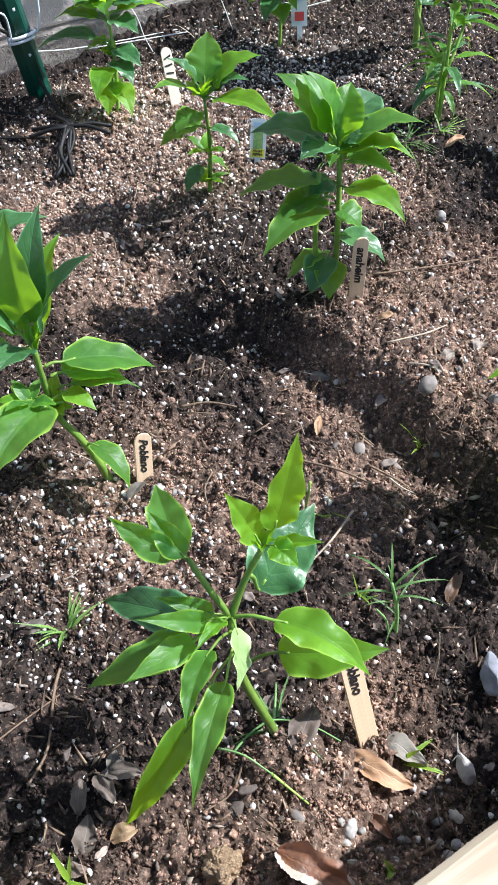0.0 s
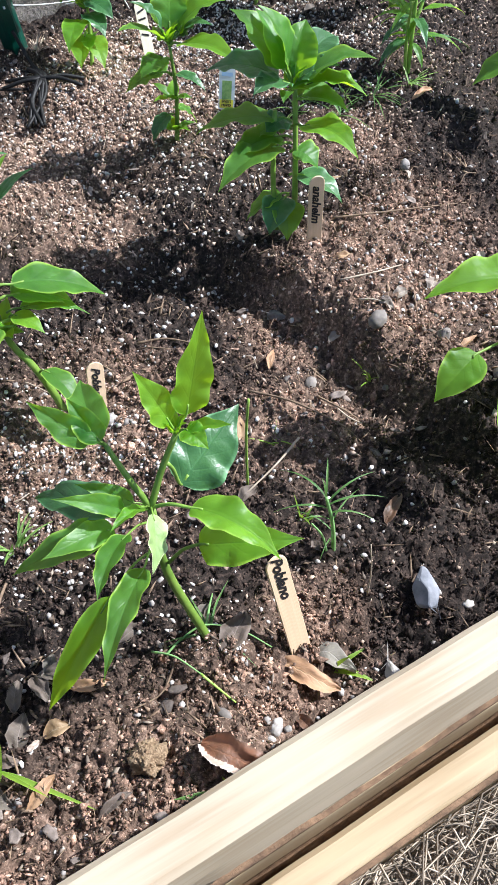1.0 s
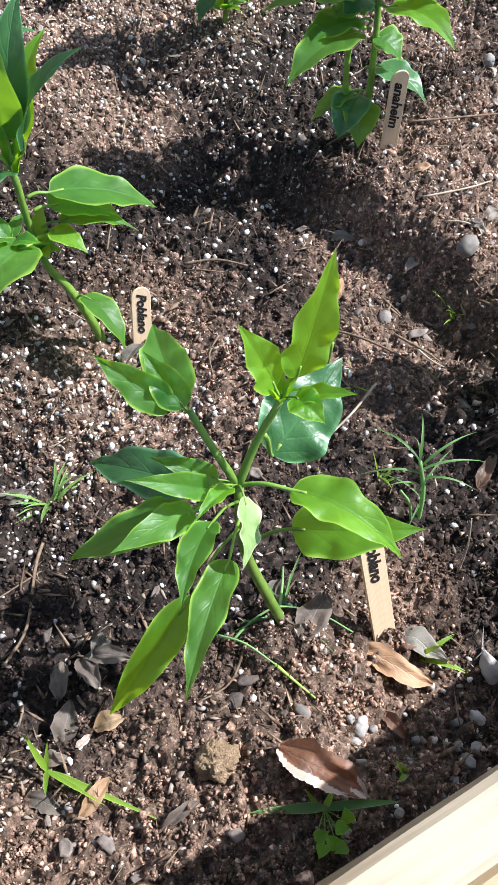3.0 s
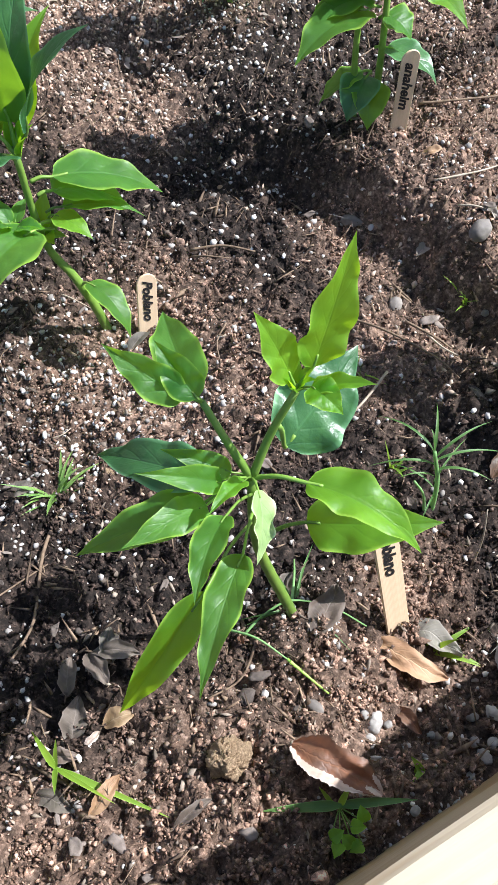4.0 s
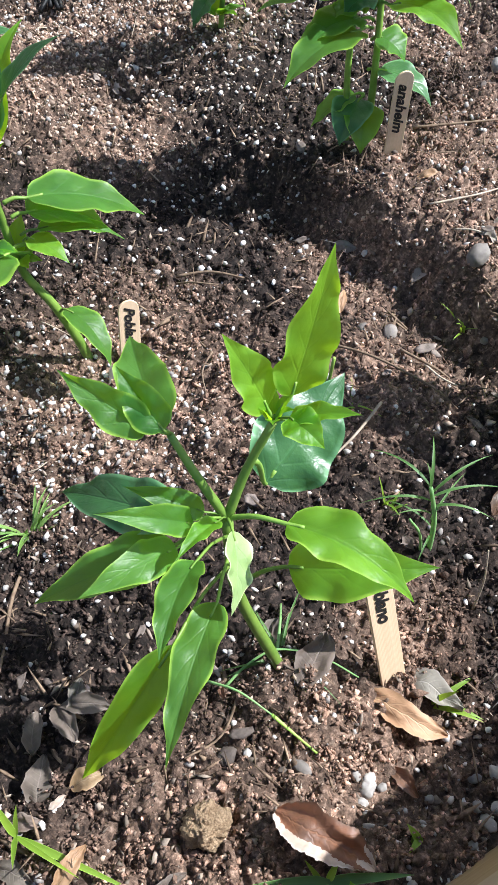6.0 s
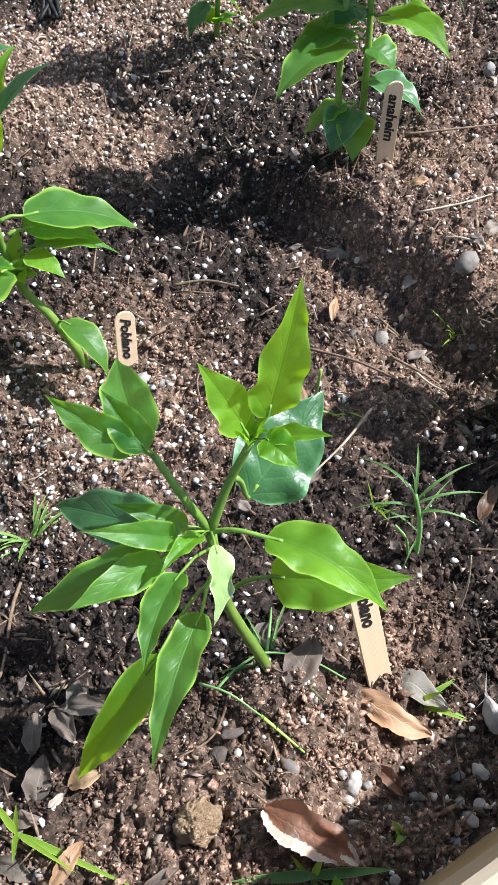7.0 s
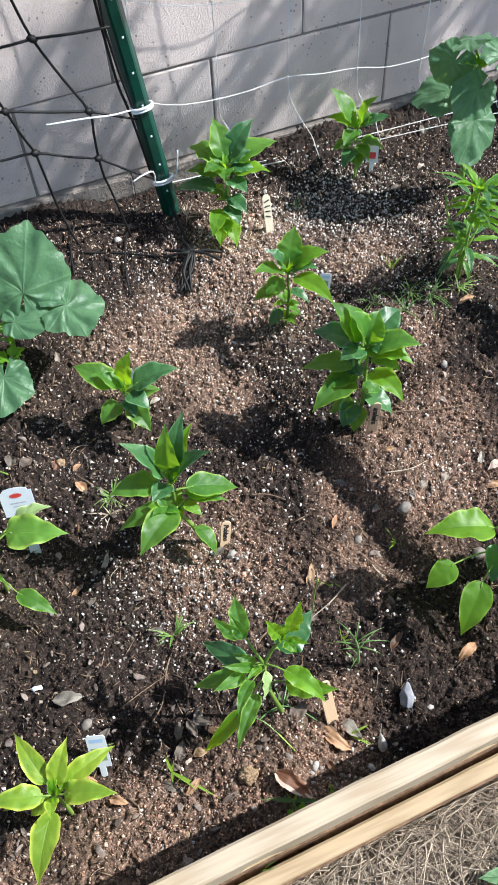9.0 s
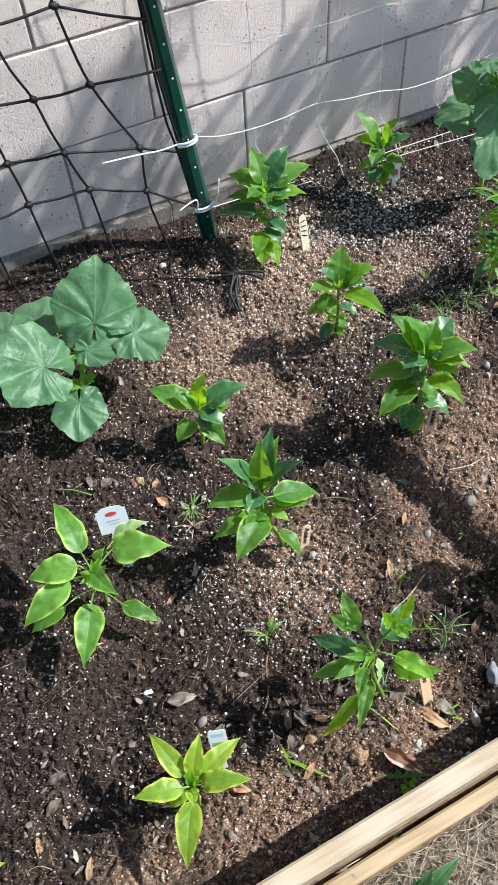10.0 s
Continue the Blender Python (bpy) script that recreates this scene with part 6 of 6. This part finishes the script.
dry_leaf(0.262, 0.262, 0.045, 0.018, 0.9, DRYLEAF_ORANGE, "tan fallen leaf among twigs", seed=22)
dry_leaf(0.235, 0.195, 0.030, 0.016, 0.3, DRYLEAF_GREY, "brown fallen leaf behind the pepper", seed=23)
dry_leaf(0.565, 0.560, 0.030, 0.010, 0.2, DRYLEAF_ORANGE, "narrow tan fallen leaf on the soil", seed=24)
dry_leaf(0.768, 0.650, 0.045, 0.016, -0.1, DRYLEAF_ORANGE, "pale tan fallen leaf by the chilli", seed=25)
dry_leaf(0.335, 0.115, 0.040, 0.016, 0.6, DRYLEAF_RUST, "pinkish brown fallen leaf in grass", seed=26)
dry_leaf(0.42, 0.06, 0.045, 0.022, 0.4, DRYLEAF_ORANGE, "pale tan curled fallen leaf", 0.2, 0.2, 0.4, 27)
for k, (x, y, L, w, a, mt, lb) in enumerate([
        (-0.010, 0.090, 0.034, 0.022, 1.2, DRYLEAF_GREY, "dark grey curled fallen leaf"), (0.014, 0.110, 0.034, 0.019, -1.5, DRYLEAF_GREY, "grey-brown folded fallen leaf"),
        (0.024, 0.120, 0.034, 0.018, 0.9, DRYLEAF_GREY, "grey-brown fallen leaf beside another"), (-0.024, 0.072, 0.026, 0.014, -0.4, DRYLEAF_GREY, "small dark fallen leaf"),
        (0.170, -0.007, 0.028, 0.013, -1.45, DRYLEAF_RUST, "dull brown fallen leaf near white stones"), (0.089, 0.119, 0.030, 0.018, 0.2, DRYLEAF_GREY, "grey leaf fragment under the pepper"),
        (-0.102, 0.147, 0.034, 0.018, 0.4, DRYLEAF_GREY, "grey fallen leaf behind a label"), (-0.004, 0.115, 0.030, 0.018, 1.0, DRYLEAF_GREY, "grey fallen leaf in shade"),
        (-0.106, 0.060, 0.034, 0.016, -0.5, DRYLEAF_ORANGE, "tan fallen leaf by a seedling"), (-0.342, 0.197, 0.034, 0.018, 0.2, DRYLEAF_GREY, "pale grey fallen leaf"),
        (-0.357, 0.160, 0.040, 0.02, 0.5, DRYLEAF_GREY, "pale curved fallen leaf"), (-0.392, 0.123, 0.030, 0.016, 1.4, DRYLEAF_ORANGE, "tan fallen leaf fragment"),
        (-0.337, 0.064, 0.036, 0.014, 0.9, DRYLEAF_ORANGE, "narrow tan fallen leaf"), (-0.266, 0.075, 0.030, 0.02, 0.3, DRYLEAF_GREY, "grey leaf fragment")]):
    dry_leaf(x, y, L, w, a, mt, lb + " on the soil", 0.12, 0.16, 0.4, 300 + k, 0.0)
for k, (x, y, L, w, a, mt, lb) in enumerate([
        (0.536, 0.324, 0.026, 0.022, 0.8, DRYLEAF_BARK, "pale oval fallen leaf"), (0.492, 0.322, 0.022, 0.018, 0.2, DRYLEAF_BARK, "pale curled leaf piece"), (0.613, 0.337, 0.028, 0.015, 1.1, DRYLEAF_PALE, "narrow pale fallen leaf"),
        (0.621, 0.315, 0.032, 0.018, 0.3, DRYLEAF_PALE, "pale tan fallen leaf"), (0.605, 0.285, 0.032, 0.020, 0.1, DRYLEAF_ORANGE, "pale tan curled leaf"), (0.459, 0.306, 0.024, 0.016, 1.9, DRYLEAF_BARK, "grey-beige leaf piece"),
        (0.413, 0.327, 0.026, 0.015, 0.5, DRYLEAF_BARK, "pale leaf piece"), (0.149, 0.683, 0.026, 0.014, 0.3, DRYLEAF_PALE, "pale dry leaf"), (-0.124, 0.659, 0.034, 0.026, 1.4, DRYLEAF_GREY, "dark grey fallen leaf"),
        (-0.098, 0.641, 0.036, 0.026, 0.4, DRYLEAF_GREY, "grey-brown fallen leaf"), (-0.023, 0.560, 0.034, 0.022, 1.9, DRYLEAF_ORANGE, "tan crumpled leaf"), (0.012, 0.857, 0.034, 0.016, 1.5, DRYLEAF_BARK, "pale upright husk"),
        (-0.026, 0.416, 0.040, 0.014, 0.9, DRYLEAF_BARK, "grey splinter of wood"), (0.823, 1.028, 0.036, 0.020, 0.2, DRYLEAF_GREY, "grey fallen leaf"), (0.913, 1.073, 0.026, 0.016, 0.5, DRYLEAF_PALE, "pale fallen leaf"),
        (0.980, 1.185, 0.045, 0.030, 1.2, DRYLEAF_BARK, "grey-brown leaf against the wall foot")]):
    dry_leaf(x, y, L, w, a, mt, lb + " lying on the soil", 0.1, 0.14, 0.35, 340 + k, 0.001)
rd = random.Random(44)
for k in range(46):
    x, y = rd.uniform(-0.45, 0.9), rd.choice([rd.uniform(-0.06, 0.2), rd.uniform(0.0, 1.1)])
    dry_leaf(x, y, rd.uniform(0.010, 0.024), rd.uniform(0.005, 0.010), rd.random() * 6.3, rd.choice([DRYLEAF_GREY, DRYLEAF_GREY, DRYLEAF_GREY, DRYLEAF_PALE, DRYLEAF_RUST]),
             "small brown leaf fragment on the soil", rd.uniform(-0.2, 0.3), rd.uniform(0.05, 0.25), rd.uniform(0.1, 0.5), 100 + k)


def stone(x, y, rx, ry, rz, mat, label, ang=0.0, rough=0.12, seed=0, name="stone", sink=0.35):
    k = 0.66 if rx > 0.0105 else 0.50
    rx, ry, rz = rx * k, ry * k, rz * k
    bm = bmesh.new()
    bmesh.ops.create_icosphere(bm, subdivisions=5 if name == "clod" and rx > 0.008 else 3, radius=1)
    for v in bm.verts:
        n = v.co.copy()
        v.co = n * (1 + rough * noise.noise(n * 1.6 + Vector((seed * 3.1, 0, 0))) * 1.6 + rough * 0.4 * noise.noise(n * 5 + Vector((seed, 4, 0))) + (rough * (0.55 * noise.noise(n * 9) + 0.5 * noise.noise(n * 21)) if name == "clod" else 0))
        v.co = Vector((v.co.x * rx, v.co.y * ry, v.co.z * rz))
    ob = new(name, mesh_of(name, bm, [mat], True))
    ob.location = (x, y, gz(x, y) + rz * (1 - 2 * sink) * 0.9)
    ob.rotation_euler = (0.1 * math.sin(seed), 0.15 * math.cos(seed), ang)
    return tagged(ob, label, "stone" if name == "stone" else "clod", "stones on the soil")


def broken_stone(x, y, L, w, h, mat, label, ang, seed, lift=0.0):
    """An angular broken stone, drawn out to a point at one end."""
    rnd = random.Random(seed)
    bm = bmesh.new()
    for k in range(34):
        v = Vector((rnd.gauss(0, 1), rnd.gauss(0, 1), rnd.gauss(0, 1))).normalized()
        thin = 1.0 - 0.55 * max(0.0, v.x)
        bm.verts.new((v.x * L * 0.5, v.y * w * 0.5 * thin, v.z * h * 0.5 * thin))
    hull = bmesh.ops.convex_hull(bm, input=bm.verts[:])
    bmesh.ops.delete(bm, geom=[q for q in hull["geom_interior"] if isinstance(q, bmesh.types.BMVert)], context="VERTS")
    bmesh.ops.bevel(bm, geom=bm.edges[:], offset=0.0006, segments=1, affect="EDGES")
    ob = new("stone", mesh_of("stone", bm, [mat]))
    ob.location = (x, y, gz(x, y) + h * 0.22 + lift)
    ob.rotation_euler = (0.1, -0.12, ang)
    return tagged(ob, label, "stone", "stones on the soil")


stone(0.660, 0.540, 0.012, 0.009, 0.011, WHITE_STONE, "pale rounded stone half sunk in soil", 1.0, seed=1)
stone(0.440, 0.292, 0.018, 0.013, 0.012, STONE, "smooth tan stone on the soil", 0.3, seed=2)
broken_stone(0.492, 0.250, 0.020, 0.016, 0.016, STONE, "square grey-tan stone on the soil", 0.5, 3)
broken_stone(0.308, 0.036, 0.040, 0.023, 0.018, SLATE, "flat grey-white pointed stone", 1.05, 4, 0.004)
broken_stone(0.250, -0.004, 0.026, 0.014, 0.016, WHITE_STONE, "pale angular stone beside the boards", 1.3, 5)
stone(0.152, 0.003, 0.009, 0.007, 0.007, WHITE_STONE, "small white stone on the soil", seed=6)
stone(0.157, -0.004, 0.006, 0.005, 0.005, WHITE_STONE, "small white stone on the soil", seed=7)
stone(0.121, 0.024, 0.007, 0.014, 0.007, STONE, "small grey striped pebble", 0.4, seed=8)
stone(0.062, 0.022, 0.0175, 0.016, 0.020, CLOD, "round fibrous brown clod", 0, 0.24, 9, "clod", 0.25)
broken_stone(0.386, 0.400, 0.026, 0.013, 0.012, STONE, "grey weathered angular stone on the bank", -0.9, 10)
stone(0.394, 0.380, 0.007, 0.006, 0.006, WHITE_STONE, "small white stone on the soil", seed=11)
stone(0.515, 0.185, 0.018, 0.014, 0.013, STONE, "rounded grey stone on the soil", 0.2, seed=12)
stone(0.417, 0.240, 0.008, 0.006, 0.006, STONE, "small grey stone on the soil", seed=13)
stone(0.340, 0.300, 0.010, 0.008, 0.006, STONE, "small flat grey stone", seed=14)
stone(0.362, 0.292, 0.012, 0.009, 0.007, STONE, "small flat grey stone", 0.8, seed=15)
stone(-0.119, 0.169, 0.014, 0.010, 0.009, STONE, "grey stone behind a seedling", 0.5, seed=16)
stone(0.290, 0.500, 0.009, 0.007, 0.006, STONE, "small tan stone in the hollow", seed=17)
stone(0.212, 1.118, 0.013, 0.010, 0.009, WHITE_STONE, "white stone near the wall foot", seed=18)
stone(-0.042, 0.62, 0.012, 0.010, 0.010, CLOD, "crumbly brown clod of soil", 0, 0.25, 19, "clod")
stone(0.165, 0.345, 0.012, 0.008, 0.007, WHITE_STONE, "white stone at a marker's foot", 0.5, 0.25, 20)
for k, (x, y, r) in enumerate([(0.186, -0.051, 0.006), (0.200, -0.036, 0.006), (0.201, -0.046, 0.008), (0.179, -0.020, 0.005), (0.149, -0.001, 0.008), (0.147, 0.008, 0.006),
                               (0.142, -0.006, 0.005), (0.210, -0.042, 0.006), (0.108, -0.049, 0.006), (0.221, -0.028, 0.008), (0.209, -0.023, 0.006), (0.142, -0.052, 0.005)]):
    stone(x, y, r * 1.3, r, r * 0.8, WHITE_STONE, "small pale pebble in the soil near the boards", k * 0.9, 0.2, 120 + k)
rs_ = random.Random(12)
for k in range(70):
    x, y = rs_.uniform(-0.4, 1.0), rs_.uniform(-0.05, 1.1)
    r = rs_.uniform(0.003, 0.0075)
    stone(x, y, r * rs_.uniform(0.9, 1.5), r, r * 0.75, rs_.choice([STONE, STONE, WHITE_STONE, CLOD]), "small pebble lying on the soil", rs_.random() * 3, 0.18, 30 + k)


def twig(pts, r, label, mat=None):
    P = [(x, y, gz(x, y) + h) for x, y, h in pts]
    o = Vector(P[0])
    s = spline([Vector(p) - o for p in P], 5)
    v, f = tube(s, [r * (1 - 0.5 * i / len(s)) for i in range(len(s))], 6)
    ob = new("twig", mesh_from("twig", v, f, [mat or FIBRE]))
    ob.location = o
    return tagged(ob, label, "twig", "twigs on the soil")


twig([(0.294, 0.300, 0.006), (0.320, 0.260, 0.010), (0.345, 0.215, 0.010), (0.356, 0.194, 0.004)], 0.0012, "thin brown twig on the soil")
twig([(0.350, 0.262, 0.006), (0.362, 0.235, 0.012), (0.372, 0.225, 0.004)], 0.0013, "short bent twig on the soil")
twig([(0.305, 0.222, 0.005), (0.270, 0.205, 0.010), (0.232, 0.195, 0.005)], 0.0013, "pale dry stalk on the soil", STRAW)
twig([(0.036, 0.250, 0.004), (0.010, 0.215, 0.008), (-0.012, 0.165, 0.007), (-0.034, 0.140, 0.004)], 0.0016, "long curved brown runner stem")
twig([(-0.070, 0.175, 0.004), (-0.030, 0.190, 0.006), (0.010, 0.205, 0.004)], 0.0009, "thin dark twig on the soil")
twig([(0.235, 0.440, 0.004), (0.262, 0.425, 0.007), (0.285, 0.405, 0.003)], 0.0016, "short dark twig in the hollow")
twig([(0.440, 0.360, 0.005), (0.480, 0.350, 0.009), (0.520, 0.360, 0.004)], 0.0011, "thin pale stalk on the soil", STRAW)
twig([(0.510, 0.480, 0.005), (0.580, 0.455, 0.008), (0.680, 0.440, 0.004)], 0.0014, "long dark twig across the soil")
twig([(0.270, 0.060, 0.003), (0.274, 0.064, 0.03), (0.277, 0.072, 0.05)], 0.0009, "upright pale dry stalk", STRAW)
twig([(0.110, 0.075, 0.004), (0.090, 0.060, 0.006), (0.066, 0.058, 0.004)], 0.001, "thin grey stalk on the soil")
twig([(0.104, 0.082, 0.004), (0.120, 0.086, 0.008), (0.139, 0.084, 0.008), (0.160, 0.070, 0.008), (0.177, 0.053, 0.004)], 0.0010, "grey-green grass runner across the stem's foot", GRASS)
twig([(0.096, 0.090, 0.004), (0.108, 0.073, 0.008), (0.119, 0.054, 0.008)], 0.0009, "grey-green grass runner on the soil", GRASS)
twig([(0.119, 0.054, 0.008), (0.126, 0.040, 0.009), (0.132, 0.026, 0.004)], 0.0011, "pale end of a grass runner on the soil", GRASS_LIME)
twig([(0.139, 0.084, 0.006), (0.150, 0.100, 0.012), (0.159, 0.115, 0.004)], 0.0011, "short green grass runner on the soil", GRASS)
rw = random.Random(31)
for k in range(60):
    x, y, a, L = rw.uniform(-0.4, 1.0), rw.uniform(-0.05, 1.15), rw.random() * 6.3, rw.uniform(0.012, 0.05)
    twig([(x, y, 0.003), (x + math.cos(a) * L / 2, y + math.sin(a) * L / 2, 0.007), (x + math.cos(a + 0.3) * L, y + math.sin(a + 0.3) * L, 0.002)],
         rw.uniform(0.0005, 0.0011), "thin dry stalk fragment", rw.choice([STRAW, FIBRE, FIBRE]))

cord_thing("grass_stalk", [(-0.187, 0.679, gz(-0.187, 0.679) + 0.006), (-0.159, 0.655, gz(-0.159, 0.655) + 0.012), (-0.132, 0.632, gz(-0.132, 0.632) + 0.006)], 0.0016, STEM,
           "fallen pale green grass stalk on the soil", "weed")
scrap_v, scrap_f = [], []
for i in range(7):
    for j in range(4):
        scrap_v.append((-0.009 + 0.003 * i, -0.004 + 0.0028 * j + 0.001 * math.sin(i), 0.004 * math.sin(i * 0.7) + 0.002 * (j - 1.5) ** 2))
for i in range(6):
    for j in range(3):
        scrap_f.append((i * 4 + j, i * 4 + j + 4, i * 4 + j + 5, i * 4 + j + 1))
scrap = new("plastic_scrap", mesh_from("plastic_scrap", scrap_v, scrap_f, [TAG_WHITE]))
scrap.location = (-0.175, 0.255, gz(-0.175, 0.255) + 0.002)
scrap.rotation_euler = (0.0, 0.0, 0.2)
scrap.scale = (0.85, 0.75, 0.8)
scrap.modifiers.new("thickness", "SOLIDIFY").thickness = 0.0006
tagged(scrap, "small curled pale blue plastic scrap on dark soil", "plastic scrap")

# dry grass outside the bed
rg = random.Random(8)
sv, sf = [], []
for k in range(15000):
    x, y = rg.uniform(-0.6, 1.2), -0.118 - 0.55 * rg.random() ** 1.5
    a, L, w = rg.random() * 6.3, rg.uniform(0.02, 0.09), rg.uniform(0.0003, 0.0008)
    z = 0.004 + 0.020 * rg.random() + (0.010 if y > -0.16 else 0)
    c, s = math.cos(a), math.sin(a)
    bend = rg.uniform(-0.35, 0.35)
    o = len(sv)
    for t in (0, 0.33, 0.67, 1):
        px, py = x + c * L * t - s * bend * L * t * t, min(-0.116, y + s * L * t + c * bend * L * t * t)
        pz = z + rg.uniform(-0.004, 0.010)
        sv += [(px - s * w, py + c * w, pz), (px + s * w, py - c * w, pz), (px, py, pz + w * 1.4)]
    for i in range(3):
        q = o + i * 3
        sf += [(q, q + 3, q + 5, q + 2), (q + 2, q + 5, q + 4, q + 1), (q + 1, q + 4, q + 3, q)]
tagged(new("dry_grass", mesh_from("dry_grass", sv, sf, [STRAW])), "matted pale dry grass outside the bed", "grass", kind="stuff")
for x, y, size in ((0.03, -0.170, 1.0), (0.31, -0.215, 0.9)):
    weed_out = thing("broadleaf_weed", (x, y, 0.01), "grey-green broad-leaved weed in dry grass outside the boards", "weed", "weeds outside the bed")
    for k, (a, L) in enumerate([(2.6, 0.06), (3.5, 0.06), (0.4, 0.08), (-0.3, 0.06), (1.2, 0.03), (-1.4, 0.05), (0.9, 0.05)]):
        vs, fs, uvs, fm = leaf_geometry((0, 0, 0), (math.cos(a) * 0.008, math.sin(a) * 0.008, 0.012), (math.cos(a) * L * size, math.sin(a) * L * 0.6 * size, 0.03 + 0.006 * k), 0.022 * size, seed=900 + k)
        part("leaf", mesh_from("leaf", vs, fs, [LEAF_SQUASH, STEM], uvs, fm), weed_out)
grass_tuft(0.036, -0.0958, 7, 0.035, "green grass blades growing out between the boards", GRASS, 0.5, 71, (0.3, -0.2), 1.3, 0.062)
grass_tuft(-0.045, -0.0978, 6, 0.04, "dry grass blades caught between the boards", STRAW, 0.6, 72, (0.5, -0.2), 1.0, 0.062)


# ---- unseen tree added beyond the end of the bed to shade the wall ----
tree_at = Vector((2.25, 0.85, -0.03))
tree = thing("added_shade_tree", tree_at, "unseen slender tree with sparse green leaves, added to shade the wall", "tree")
add_stem(tree, tree_at, [([(2.25, 0.85, -0.15), (2.26, 0.84, 0.6), (2.23, 0.85, 1.3), (2.2, 0.85, 2.2)], 0.03, 0.012), ([(2.26, 0.84, 0.9), (2.5, 0.82, 1.6), (2.8, 0.80, 2.4)], 0.014, 0.008),
                         ([(2.24, 0.85, 1.1), (1.9, 0.92, 1.4), (1.5, 0.96, 1.6)], 0.014, 0.008)], "trunk", FIBRE)
rc = random.Random(3)
tv, tf, tu = [], [], []
# leaves kept by where their shadow lands, which shapes the wall's shade
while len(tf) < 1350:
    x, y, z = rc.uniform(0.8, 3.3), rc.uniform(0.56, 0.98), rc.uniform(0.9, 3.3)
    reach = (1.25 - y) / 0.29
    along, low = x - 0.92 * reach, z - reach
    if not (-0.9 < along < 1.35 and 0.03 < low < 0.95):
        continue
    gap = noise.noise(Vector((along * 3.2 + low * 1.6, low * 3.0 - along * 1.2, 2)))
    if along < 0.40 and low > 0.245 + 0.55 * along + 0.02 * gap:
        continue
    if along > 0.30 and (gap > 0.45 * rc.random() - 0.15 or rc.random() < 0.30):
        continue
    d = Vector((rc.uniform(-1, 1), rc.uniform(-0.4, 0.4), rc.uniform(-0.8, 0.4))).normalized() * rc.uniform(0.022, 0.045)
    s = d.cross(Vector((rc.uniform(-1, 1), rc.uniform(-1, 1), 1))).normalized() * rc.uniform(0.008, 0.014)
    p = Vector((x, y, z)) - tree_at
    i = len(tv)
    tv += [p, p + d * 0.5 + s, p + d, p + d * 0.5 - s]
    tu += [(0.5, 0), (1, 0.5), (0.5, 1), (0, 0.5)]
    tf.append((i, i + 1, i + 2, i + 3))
part("crown", mesh_from("crown", tv, tf, [LEAF], tu), tree, "sparse green leaf crown trimmed to shape the wall's shade")
